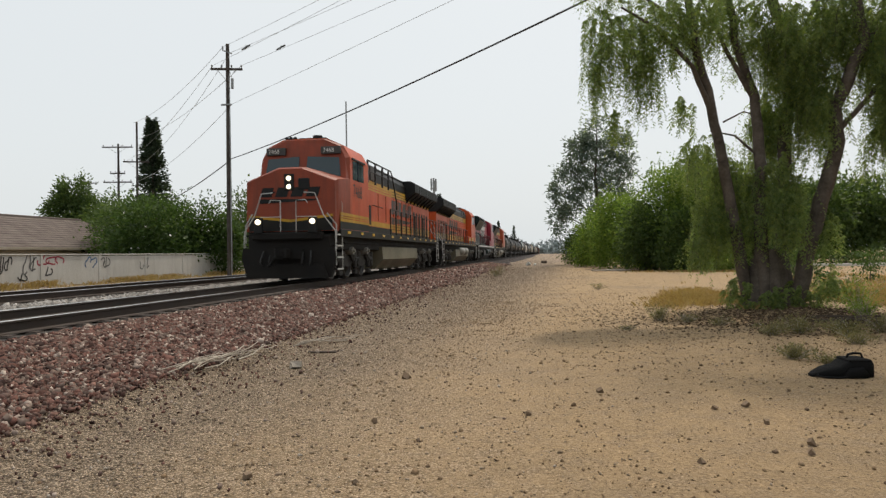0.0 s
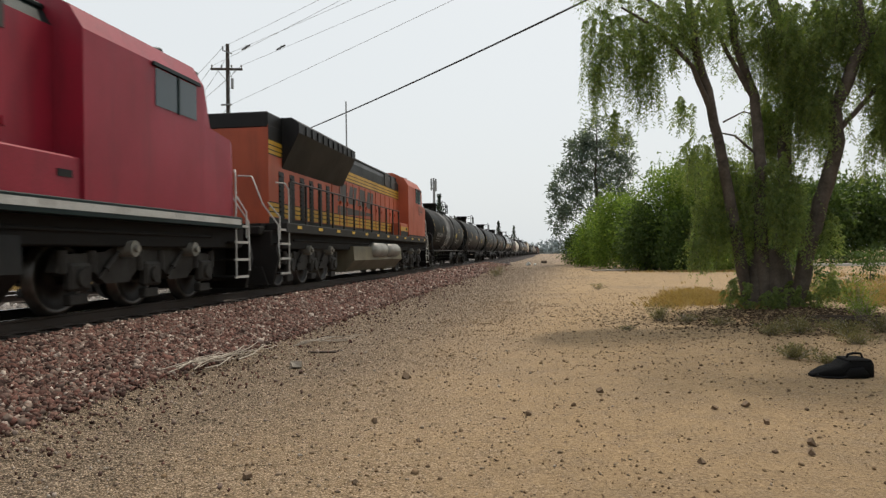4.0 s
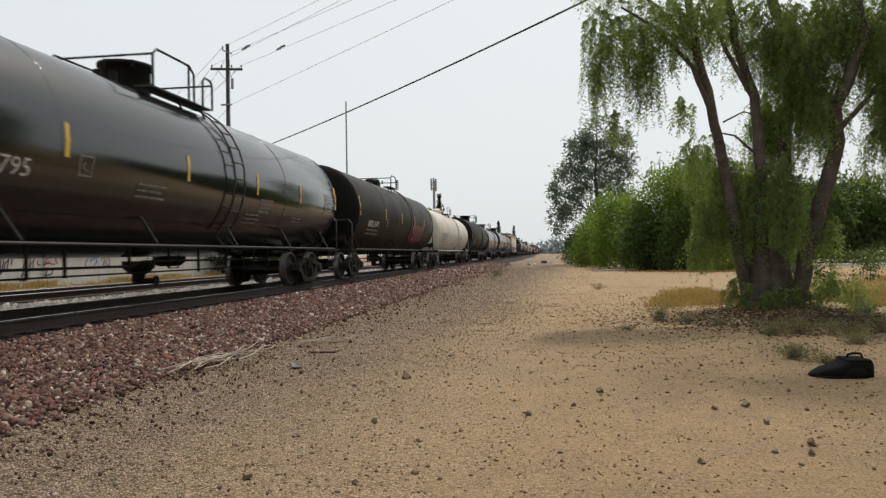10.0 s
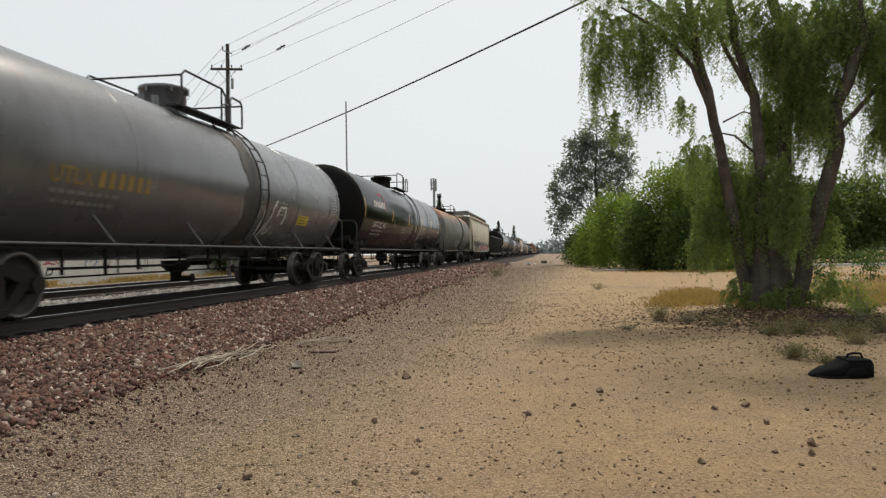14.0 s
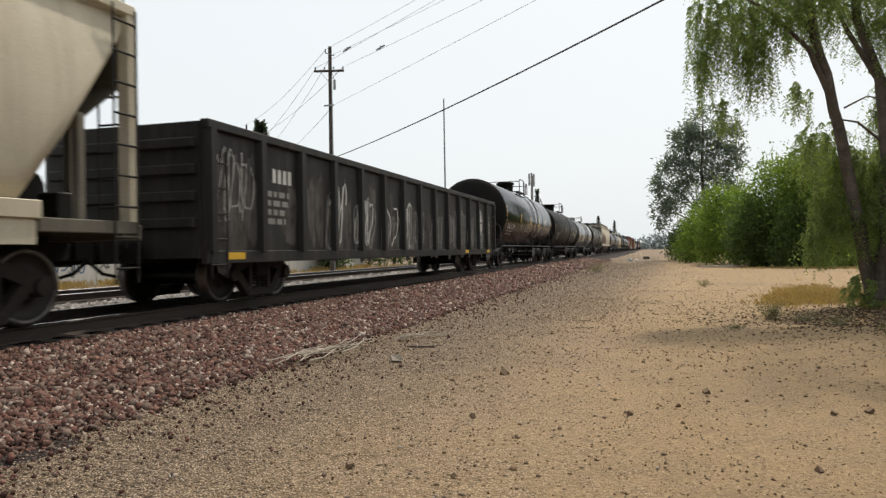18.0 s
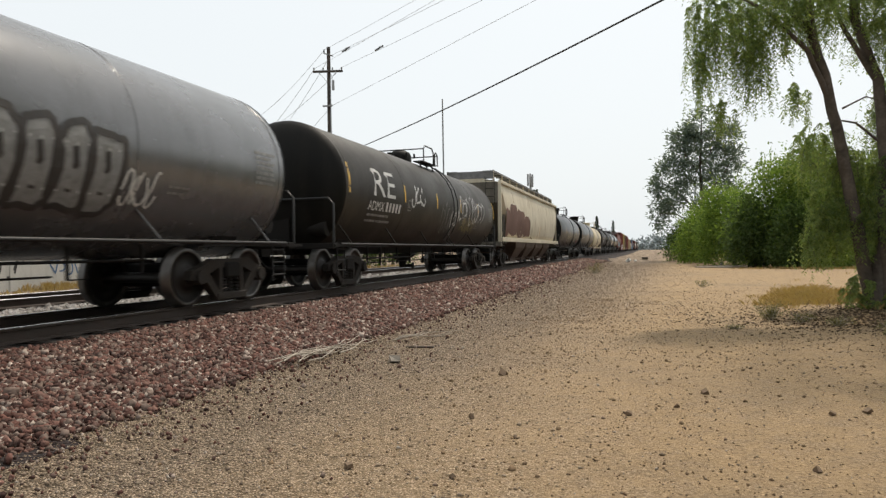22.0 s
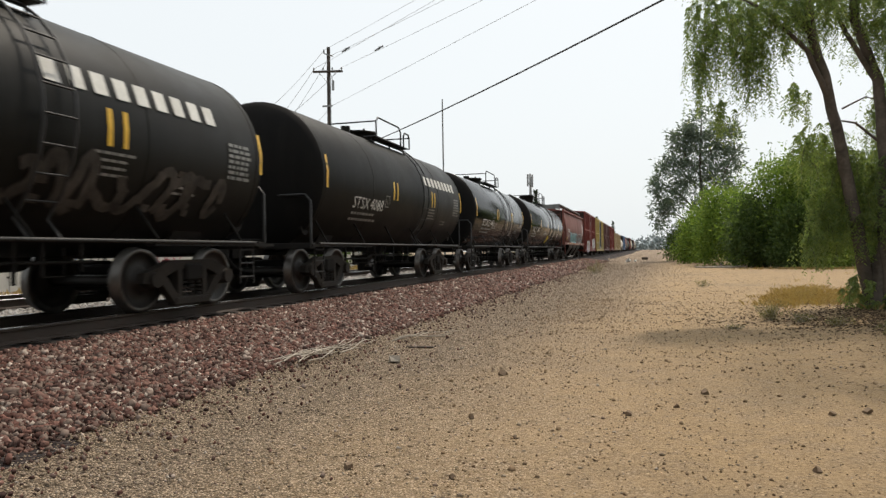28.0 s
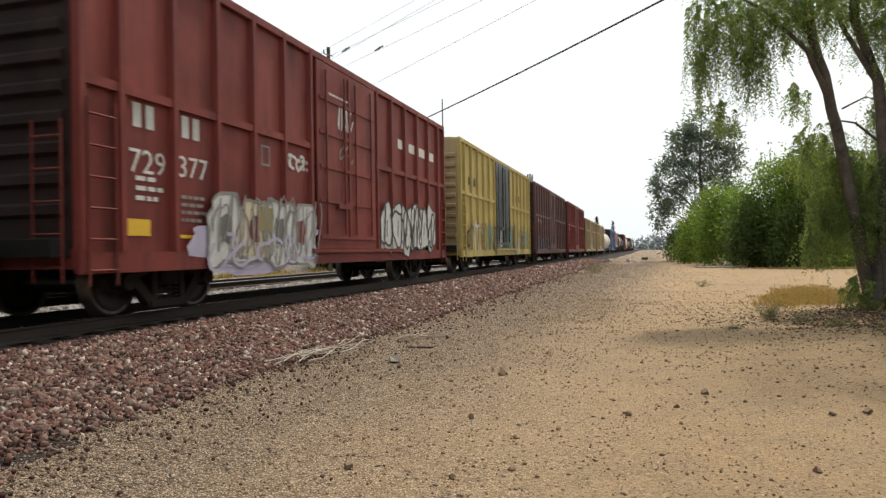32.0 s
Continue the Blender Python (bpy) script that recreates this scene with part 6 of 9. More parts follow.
        if scheme == "orange":
            part("locker_stripe", MB().box(min(s * 1.46, s * 1.467), max(s * 1.46, s * 1.467), h0, l1, 1.57, 1.84), M["sillgrey"], car)
            part("locker_stripe", MB().box(min(s * 1.46, s * 1.467), max(s * 1.46, s * 1.467), h0, l1, 1.86, 2.04), M["yellow"], car)
            if lt > 3:
                part("locker_rail", MB().tube([(s * 1.46, h0 + 0.1, 4.22), (s * 1.46, l1 - 0.1, 4.24), (s * 1.46, l1 + 0.15, 4.1), (s * 1.46, l1 + 1.0, 3.05), (s * 1.46, l1 + 1.03, 2.66)], 0.03).tube([(s * 1.46, h0 + 0.1, 3.85), (s * 1.46, l1 - 0.2, 3.85)], 0.022), M["railblack"], car, "black roof handrail")
                for yy in (h0 + 0.2, h0 + 1.35, h0 + 2.48, h0 + 3.55):
                    part("roof_rail_post", MB().box(min(s * 1.46, s * 1.4), max(s * 1.46, s * 1.4), yy - 0.05, yy + 0.05, lt - 0.12, 4.22), M["railblack"], car)
                for z0, z1 in ((3.16, 3.22), (3.26, 3.32), (3.35, 3.42)):
                    part("locker_stripe", MB().box(min(s * 1.46, s * 1.467), max(s * 1.46, s * 1.467), h0, l1, z0, z1), M["yellow"], car)
                for yy in (h0 + 1.6, h0 + 2.9):
                    part("locker_door_edge", MB().box(min(s * 1.46, s * 1.475), max(s * 1.46, s * 1.475), yy - 0.015, yy + 0.015, 2.1, 3.12), M["dullorange"], car)
                part("grab_iron", MB().tube([(s * 1.47, h0 + 0.6, 2.62), (s * 1.51, h0 + 0.62, 2.62), (s * 1.51, h0 + 2.2, 2.62), (s * 1.47, h0 + 2.22, 2.62)], 0.016), M["hoodblack"], car)
    # radiator wings at the rear, dynamic brake box, exhaust
    if maker == "A":
        mb = MB().prism([(-1.52, 3.82), (-1.52, 4.24), (-1.3, 4.36), (1.3, 4.36), (1.52, 4.24), (1.52, 3.82), (hw, 3.45), (-hw, 3.45)], h1 - (6.1 if turned else 6.9), h1 + 0.05)
    else:
        mb = MB().prism([(-1.5, 4.0), (-1.5, 4.26), (-1.3, 4.4), (1.3, 4.4), (1.5, 4.26), (1.5, 4.0), (hw, 3.08), (-hw, 3.08)], h1 - 6.3, h1 - 0.9)
        mb.box(-hw, hw, h1 - 1.2, h1 + 0.02, ht - 0.3, ht + 0.1, 0.03)
    part("radiator", mb, M[dark], car, "overhanging dark radiator housing")
    wing0, wing1 = (h1 - (6.0 if turned else 6.8), h1) if maker == "A" else (h1 - 6.2, h1 - 1.0)
    for s in (-1, 1):
        for k in range(8 if maker == "A" else 0):
            y = wing0 + 0.15 + k * (wing1 - wing0 - 0.3) / 7
            g = [(s * (hw + 0.01), 3.3), (s * (hw + 0.01), 3.7), (s * 1.5, 3.86), (s * 1.5, 3.78)]
            part("wing_gusset", MB().prism(g, y - 0.025, y + 0.025), M[dark], car)
        for k in range(10):
            y = wing0 + 0.4 + k * (wing1 - wing0 - 0.8) / 9
            part("radiator_seam", MB().box(min(s * 1.5, s * 1.532), max(s * 1.5, s * 1.532), y - 0.015, y + 0.015, 4.0 if maker == "E" else 3.84, 4.24), M[dark], car)
    part("brake_housing", MB().box(-0.85, 0.85, h0 + 0.8, h0 + 3.6, ht, ht + 0.12, 0.04), M[dark], car)
    part("exhaust_stack", MB().box(-0.5, 0.5, h0 + 5.0, h0 + 6.0, ht, ht + 0.16, 0.05), M[dark], car)
    for s in (-1, 1):
        for y0 in (h0 + 0.9, h0 + 2.1):
            part("intake_screen", MB().box(min(s * (hw - 0.02), s * (hw + 0.03)), max(s * (hw - 0.02), s * (hw + 0.03)), y0, y0 + 0.7, 3.74, 4.26), M["darkletter"], car)
    # fuel tank and air reservoirs
    f0, f1 = (-3.9, 3.5) if not turned else (-3.75, 3.95)
    mb = MB().prism([(-1.42, 1.1), (1.42, 1.1), (1.45, 0.62), (1.1, 0.24), (-1.1, 0.24), (-1.45, 0.62)], f0, f1)
    part("fuel_tank", mb, M["fuel"] if scheme == "orange" else M["hoodblack"], car, "dusty fuel tank slung between the bogies")
    if turned:
        for s in (-1, 1):
            for k in range(2):
                y = f0 + 1.2 + k * 2.3
                mb = MB().lathe([(0.03, -0.95), (0.2, -0.9), (0.28, -0.78), (0.28, 0.78), (0.2, 0.9), (0.03, 0.95)], (s * 1.38, y + 0.8, 0.98), "y", 18)
                part("air_reservoir", mb, M["airtank"] if scheme == "orange" else M["fxgreen"], car, "horizontal air reservoir")
    mb = MB().tube([(1.3, -e + 1.5, 1.2), (1.3, e - 1.5, 1.2)], 0.035).tube([(-1.3, -e + 1.5, 1.2), (-1.3, e - 1.5, 1.2)], 0.035)
    part("air_line", mb, M["under"], car)
    handrail_post_rail(car, half, "silver")
    if number:
        s = -1 if turned else 1
        vs, fs = glyphs(number, 0.46)
        x = s * (w + 0.012)
        pl = (lambda a, b: (x, -half + 2.7 + a, 2.72 + b)) if s > 0 else (lambda a, b: (x, -half + 3.35 - a if number == "82" else -half + 3.95 - a, 2.76 + b))
        part("cab_number", MB().add([pl(v[0] * 0.9, v[1]) for v in vs], fs), M["darkletter"], car, "dark cab number")
    for q in (-1, 1):
        loco_bogie(car, q * (half - 4.15), where, sign)
    couplers(car, half)
    return car


# ---- the train's make-up: middle of each vehicle along the train at the start, metres down the line ----
TRAIN = []   # (object, middle, turned)
ends = {"L0": 19.7, "L1": 41.7, "L2": 64.6, "L3": 86.9, "L4": 109.9, "T1": 126.75, "T2": 145.3, "T3": 163.7, "T4": 182.2, "T5": 200.9, "T6": 219.3, "T7": 237.4, "T8": 255.7, "T9": 272.8,
        "T10": 293.1, "T11": 309.7, "H1": 329.8, "G1": 351.5, "T12": 369.3, "T13": 387.2, "T14": 404.95, "T15": 422.85, "H2": 444.4, "T16": 461.9, "T17": 479.95, "T18": 494.5, "T19": 507.8, "T20": 520.9,
        "T21": 533.8, "T22": 551.8, "H3": 570.6, "B1": 587.95, "B2": 605.2, "B3": 623.0, "B4": 640.6}
order = list(ends)
SPAN = {b: ((ends[a] + ends[b]) / 2, ends[b] - ends[a]) for a, b in zip(order, order[1:])}


def joins(ob, key, turned=False):
    TRAIN.append((ob, SPAN[key][0], turned))
    return ob


def roll_in(key):
    return SPAN[key][1], SPAN[key][0]


L, w_ = roll_in("L1")
joins(locomotive("lead_locomotive", "orange and black diesel locomotive with lit headlights", L, w_, False, "A", "orange", "7468", True), "L1")
L, w_ = roll_in("L2")
joins(locomotive("second_locomotive", "orange diesel locomotive running backwards behind the leader", L, w_, True, "A", "orange", "82"), "L2", True)
L, w_ = roll_in("L3")
joins(locomotive("third_locomotive", "dark green and crimson diesel locomotive with white panel", L, w_, True, "E", "green", ""), "L3", True)
L, w_ = roll_in("L4")
joins(locomotive("fourth_locomotive", "grimy orange diesel locomotive ahead of the tank cars", L, w_, True, "E", "orange", "9244"), "L4", True)

TANKS = {
    "T1": dict(big=0.10, label="black tank car with whitish spill band and faint tags", paint="soot", marks="#### ######", mark_paint="dimletter"),
    "T2": dict(big=0.15, label="black tank car with yellow placards and reflector strips", paint="black", marks="TILX ######", mark_paint="dimletter", lid=0.6),
    "T3": dict(big=0.15, label="black tank car with an orange placard", paint="black", marks="TILX ######", mark_paint="dimletter", lid=0.75, rails=(-0.8, 0.5, 0.9, 1.6)),
    "T4": dict(big=0.05, label="black tank car with pink sprayed tag", paint="black", marks="TILX 293376"),
    "T5": dict(big=0.86, label="glossy dark tank car with bright sky reflections", paint="mirrorblack", marks="CBTX 721795", hatch="tall", lid=-0.15, rails=(-0.9, 0.55, 0.9, 1.3)),
    "T6": dict(big=0.80, label="brown-black tank car with a red tag", paint="brownblack", marks="### 28470", mark_paint="letter", hatch="dome"),
    "T7": dict(big=0.00, label="dirty white tank car with black lettering", paint="white", marks="TCIX 52331", mark_at=-6.4, mark_size=0.29, mark_paint="darkletter", hatch="dome", rail_paint="silver", lid=0.5, rails=(-0.85, 0.35, 0.65, 1.0)),
    "T8": dict(big=0.90, label="matt black tank car with white lettering", paint="soot", marks="TILX 361794", mark_at=-6.03),
    "T9": dict(big=0.44, label="dusty grey tank car with dark spill band", paint="dustgrey", marks="UTLX ######", mark_at=-5.5, mark_paint="goldletter", dashes=None, lid=-0.2, rails=(-1.3, 0.55, 0.75, 1.35)),
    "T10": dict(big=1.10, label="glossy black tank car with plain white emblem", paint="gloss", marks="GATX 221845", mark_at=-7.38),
    "T11": dict(big=0.80, label="rust-streaked pale tank car with sprayed tags", paint="rusty", hatch="low"),
    "T12": dict(big=1.5, label="shiny black tank car with white lettering", paint="gloss", marks="DKLX 1204", mark_at=-6.8),
    "T13": dict(big=0.80, label="black tank car with yellow reflectors and placard", paint="black", marks="DKLX 1040"),
    "T14": dict(big=0.35, label="dusty grey tank car with belly band and tags", paint="dustgrey", marks="ADMX #####", mark_paint="dimletter", hatch="dome", dashes=None),
    "T15": dict(big=0.40, label="brown tank car covered in white tags", paint="brown", marks="ADMX #####", hatch="dome", ends="soot"),
    "T16": dict(big=0.74, label="dark grey tank car with scribbled tags", paint="midgrey", marks="GATX #####", mark_paint="dimletter"),
    "T17": dict(big=0.90, label="dark grey tank car with white lettering", paint="midgrey", marks="TCBX 305061", mark_at=-6.9),
    "T18": dict(big=0.50, label="cream tank car with brown belly band and ochre frame", paint="creamtank", frame_paint="ochre", rail_paint="cream", dashes=None),
    "T19": dict(big=0.80, label="short black tank car with white emblem and silver tags", paint="black", marks="STSX 61117", mark_at=-3.76, mark_size=0.28, hatch="low"),
    "T20": dict(big=1.00, label="short black tank car with white emblem", paint="black", marks="STSX 4088", mark_at=-3.77, mark_size=0.28, hatch="low"),
    "T21": dict(big=0.86, label="short dark tank car with double yellow strips", paint="gloss", marks="STSX 51443", mark_at=-3.98, mark_size=0.29, hatch="low"),
    "T22": dict(big=1.05, label="shiny black tank car with a yellow arrow placard", paint="gloss", marks="SHQX  71479", mark_at=-6.7, mark_size=0.31, mark_z=1.88),
}
CAR = {}
for key, spec in TANKS.items():
    spec = dict(spec)
    label = spec.pop("label")
    L, w_ = roll_in(key)
    CAR[key] = joins(tank_car("tank_car", label, L, w_, **spec), key)
L, w_ = roll_in("H1")
CAR["H1"] = joins(hopper_car("covered_hopper", "cream covered hopper with colourful tags along its foot", L, w_, "cream", bays=4, low_side="cream"), "H1")
L, w_ = roll_in("G1")
CAR["G1"] = joins(gondola_car("gondola_car", "worn black ribbed gondola with white tags", L, w_, "gondola"), "G1")
L, w_ = roll_in("H2")
CAR["H2"] = joins(hopper_car("covered_hopper", "cream covered hopper with large brown patch", L, w_, "cream", bays=4, under_paint="baybrown"), "H2")
L, w_ = roll_in("H3")
CAR["H3"] = joins(hopper_car("covered_hopper", "brown-red covered hopper with sky-blue tags", L, w_, "redhop", bays=3), "H3")
for key, paint, label, dp in (("B1", "redbox", "oxide red ribbed boxcar with white tags", None), ("B2", "yellowbox", "faded yellow ribbed boxcar with dark door", "midgrey"),
                              ("B3", "darkred", "dark red-brown boxcar with blue tags", None), ("B4", "redbox", "brown-red ribbed boxcar further back", None)):
    L, w_ = roll_in(key)
    CAR[key] = joins(box_car("boxcar", label, L, w_, paint, door_paint=dp), key)

# ---- what is painted on the cars ----
def barrel_of(key):
    b = TANKS[key].get("big", 0.0)
    return 1.47 + 0.1 * b, 2.2 + 0.2 * b


def on_tank(key, y, z):
    r, c = barrel_of(key)
    return on_barrel(r + 0.004, c, y, z)


def plaque(key, y0, y1, z0, z1, material, name="placard", label="", slant=0.0):
    """A flat-coloured sheet laid on a barrel, with lines of small print."""
    pl, w, h = on_tank(key, y0, z0), y1 - y0, z1 - z0
    part(name, MB().add([pl(slant, 0), pl(w, 0), pl(w, h / 2), pl(slant / 2, h / 2), pl(w - slant, h), pl(0, h)], [(0, 1, 2, 3), (3, 2, 4, 5)]), M[material], CAR[key], label)
    if material in ("sign", "orangesign"):
        bars(CAR[key], lambda a, b: tuple(Vector(on_tank(key, y0 + 0.06, z0 + h - 0.08)(a, b)) + Vector((0.004, 0, 0))), 3, w * 0.7, 0.025, h / 3.4, M["darkletter"], seed=int(w * 100))


def band(key, y0, y1, material, label, rag=0.18):
    """A spill band round a barrel with ragged edges."""
    r, c = barrel_of(key)
    g = random.Random(int(y0 * 10) + 5)
    n = 40
    rows = []
    for u in (0.0, 0.5, 1.0):
        ring = []
        for i in range(n + 1):
            a = radians(100 - i * 170 / n)
            e0 = rag * math.sin(i * 0.9 + 3 * u) * (1 if u != 0.5 else 0) + g.uniform(-rag, rag) * 0.5 * (1 if u != 0.5 else 0)
            ring.append(((r + 0.009) * math.cos(a), y0 + (y1 - y0) * u + e0, c + (r + 0.009) * math.sin(a)))
        rows.append(ring)
    mb = MB()
    v = [p for q in rows for p in q]
    mb.add(v, [(k * (n + 1) + i, k * (n + 1) + i + 1, (k + 1) * (n + 1) + i + 1, (k + 1) * (n + 1) + i) for k in range(2) for i in range(n)], True)
    part("spill_band", mb, M[material], CAR[key], label)


def tag(key, y0, y1, z0, z1, n, seed, material, width=0.06, place=None, curl=1.0):
    pl = place or on_tank(key, y0, z0)
    strokes(CAR[key], "sprayed_tag", lambda a, b: tuple(Vector(pl(a, b)) + Vector((0.004, 0, 0))), scrawl(seed, n, y1 - y0, z1 - z0, curl), width, M[material], "scrawled spray-paint tag")


def slabs(key, y0, y1, z0, z1, n, material, place=None, label="plain slabs of a painted name"):
    pl, w, h = place or on_tank(key, y0, z0), (y1 - y0) / n, z1 - z0
    mb = MB()
    for k in range(n):
        a = k * w
        mb.add([pl(a, 0), pl(a + w * 0.62, 0), pl(a + w * 0.62, h), pl(a, h)], [(0, 1, 2, 3)])
    part("painted_name", mb, M[material], CAR[key], label)


def roundel(key, y, z, r, place, material, inner):
    pts = [(r * math.cos(a), 1.12 * r * math.sin(a)) for a in np.linspace(0, 2 * math.pi, 30)[:-1]]
    patch(CAR[key], "roundel", pts, lambda a, b: place(y + a, z + b), M[material], "pale round emblem")
    lift = lambda a, b: tuple(Vector(place(y + a, z + b)) + Vector((0.005, 0, 0)))
    strokes(CAR[key], "roundel_cross", lift, [[(0, -r * 0.7), (0, r * 0.7)], [(-r * 0.6, 0), (r * 0.6, 0)], [(0.72 * r * math.cos(a), 0.85 * r * math.sin(a)) for a in np.linspace(0, 6.3, 24)]], r * 0.13, M[inner], "dark cross and ring of the emblem")


band("T1", -2.0, -0.35, "stainwhite", "whitish spill running down the barrel", 0.12)
band("T1", 1.1, 1.8, "stainwhite", "thin whitish spill", 0.16)
plaque("T1", -2.1, -1.5, 2.3, 2.55, "stencil")
plaque("T1", 2.45, 3.1, 1.94, 2.2, "sign")
tag("T1", -2.3, -0.6, 1.3, 2.2, 3, 3, "letter", 0.05)
tag("T1", 2.6, 4.2, 1.55, 1.8, 5, 4, "letter", 0.045)
plaque("T2", -0.49, 0.22, 2.06, 2.38, "orangesign")
plaque("T2", 4.6, 5.3, 1.82, 2.2, "sign", slant=0.1)
plaque("T3", -1.4, -0.7, 1.56, 1.88, "orangesign", slant=0.12)
tag("T4", -3.0, 0.1, 1.5, 2.0, 9, 11, "pink", 0.06)
plaque("T4", 1.67, 2.31, 1.57, 1.87, "orangesign")
tag("T4", 4.75, 6.5, 1.62, 2.12, 5, 12, "teal", 0.08)
tag("T6", 1.6, 4.8, 1.45, 2.2, 5, 13, "crimsonspray", 0.12)
tag("T6", 1.7, 4.7, 1.5, 2.15, 5, 14, "letter", 0.04)
plaque("T7", 3.12, 3.9, 1.82, 2.07, "sign")
plaque("T8", 4.1, 4.9, 1.91, 2.16, "sign")
band("T9", 0.45, 1.15, "oiled", "dark oily spill below the manway", 0.1)
tag("T9", 1.45, 2.75, 1.34, 2.14, 3, 16, "letter", 0.06)
plaque("T9", 3.7, 4.5, 1.61, 1.87, "sign")
slabs("T10", -7.36, -5.5, 2.58, 2.82, 7, "letter")
strokes(CAR["T10"], "painted_arc", on_tank("T10", -6.0, 2.75), [[(0.5 * math.cos(a), 0.42 * math.sin(a)) for a in np.linspace(2.4, -0.6, 12)]], 0.07, M["crimsonspray"], "red painted arc")
tag("T11", -1.2, 0.95, 1.35, 1.8, 6, 17, "letter", 0.05)
writing(CAR["T11"], "UDER", 0.34, on_tank("T11", 1.55, 1.72), M["creamtank"], "hand-sprayed letters")
tag("T11", 2.6, 5.6, 1.4, 1.75, 6, 18, "greyspray", 0.06)
for y in (0.76, 4.14):
    plaque("T11", y, y + 0.12, 2.02, 2.5, "reflector", "reflector_strip")
    plaque("T11", y - 0.1, y, 2.02, 2.5, "darkletter", "dark_strip")
plaque("T12", 2.2, 2.5, 2.2, 2.36, "sign")
plaque("T13", 4.15, 4.9, 1.97, 2.22, "sign")
bars(CAR["T13"], on_tank("T13", 2.3, 2.05), 5, 0.8, 0.05, 0.1, M["dimletter"], seed=4)
bars(CAR["T13"], on_tank("T13", 5.7, 1.95), 2, 0.8, 0.08, 0.14, M["letter"], seed=5)
band("T14", -0.45, 0.9, "oiled", "dark oily belly band", 0.05)
for k in range(4):
    out = [(a, b) for a, b in blob(40 + k, 0.56, 1.05, 30, 0.13)]
    y = 1.45 + k * 0.5
    patch(CAR["T14"], "sprayed_letter", out, on_tank("T14", y, 1.35), M["stencil"], "grey sprayed letter")
    lift = lambda a, b, y=y: tuple(Vector(on_tank("T14", y, 1.35)(a, b)) + Vector((0.005, 0, 0.002)))
    strokes(CAR["T14"], "sprayed_outline", lift, [out + out[:2], [(0.28, 0.25), (0.3, 0.6), (0.26, 0.8)]], 0.09, M["darkletter"], "dark outline")
    strokes(CAR["T14"], "sprayed_shine", lift, [[(0.12 + 0.08 * q, 0.25), (0.13 + 0.08 * q, 0.85)] for q in range(0, 5, 2)], 0.025, M["whitespray"], "white sprayed streaks")
tag("T14", 3.5, 4.3, 1.5, 1.9, 3, 21, "letter", 0.04)
tag("T14", 1.2, 1.6, 1.6, 2.2, 1, 22, "darkletter", 0.09)
writing(CAR["T15"], "RE", 0.72, on_tank("T15", -6.1, 2.18), M["whitespray"], "large hand-sprayed letters", 1.5)
tag("T15", -3.2, -2.0, 2.15, 2.62, 3, 24, "whitespray", 0.06)
tag("T15", 2.0, 5.7, 1.85, 2.7, 8, 25, "whitespray", 0.05)
tag("T15", -0.2, 1.9, 1.5, 2.3, 6, 127, "stencil", 0.03)
tag("T15", 2.4, 4.3, 1.55, 2.0, 9, 26, "olivespray", 0.04)
tag("T15", 1.0, 1.9, 1.65, 2.15, 3, 27, "letter", 0.05)
tag("T16", -2.5, 0.75, 1.35, 2.05, 9, 28, "olivespray", 0.06)
tag("T16", -2.4, 0.6, 1.4, 2.0, 7, 29, "letter", 0.03)
tag("T16", 2.9, 3.9, 1.5, 1.9, 3, 30, "letter", 0.05)
plaque("T16", 5.65, 6.15, 1.45, 1.7, "crimsonspray")
band("T18", -0.6, 0.5, "oiled", "brown belly band", 0.03)
for key, y in (("T19", 1.1), ("T20", 1.45)):
    slabs(key, y, y + 3.3, 2.76, 3.05, 9, "letter")
tag("T19", -3.8, -2.0, 1.36, 1.85, 5, 31, "wornpatch", 0.13)
tag("T19", 0.6, 4.6, 1.4, 2.0, 9, 32, "wornpatch", 0.15)
plaque("T22", -0.3, 0.8, 1.28, 1.85, "sign", slant=0.45)
plaque("T22", 4.5, 4.75, 1.75, 1.98, "fxwhite")
plaque("T22", 4.62, 4.75, 1.78, 1.95, "crimsonspray")
for key, seed in (("T5", 1), ("T10", 2), ("T12", 3), ("T17", 4), ("T21", 5), ("T22", 6), ("T8", 7)):
    bars(CAR[key], on_tank(key, -2.2, 1.95), 3, 0.9, 0.04, 0.1, M["dimletter"], seed=seed)
    bars(CAR[key], on_tank(key, 1.9, 1.7), 3, 0.7, 0.04, 0.1, M["dimletter"], seed=seed + 20)

# hoppers: the side bulges, so paint follows its curve
def on_hopper(y, z, lift=0.012):
    low, top = 1.42, 3.95
    return lambda a, b: (1.5 - 0.17 * abs(2 * (max(z + b, low) - low) / (top - low) - 0.9) ** 2.2 + lift if z + b > low else 1.51 + lift, y + a, z + b)


writing(CAR["H1"], "CRDX", 0.22, on_hopper(-6.6, 2.7), M["darkletter"])
writing(CAR["H1"], "11683", 0.22, on_hopper(-6.6, 2.24), M["darkletter"])
for k in range(6):
    patch(CAR["H1"], "sprayed_cloud", [(a, b) for a, b in blob(55 + k, 1.35, 1.0 - 0.05 * k, 30, 0.3)], on_hopper(-7.4 + k * 0.95, 1.0, 0.012 + 0.002 * (k % 3)), M["olivespray"], "dull yellow-green sprayed cloud")
    patch(CAR["H1"], "sprayed_letter", [(a, b) for a, b in blob(65 + k, 0.62, 0.72, 22, 0.35)], on_hopper(-7.05 + k * 0.95, 1.2, 0.02), M["purplespray" if k % 2 else "greyspray"], "dark purple sprayed letter")
    tag("H1", 0, 1.0, 0, 0.95, 2, 260 + k, "darkletter", 0.04, on_hopper(-7.35 + k * 0.95, 1.02, 0.024))
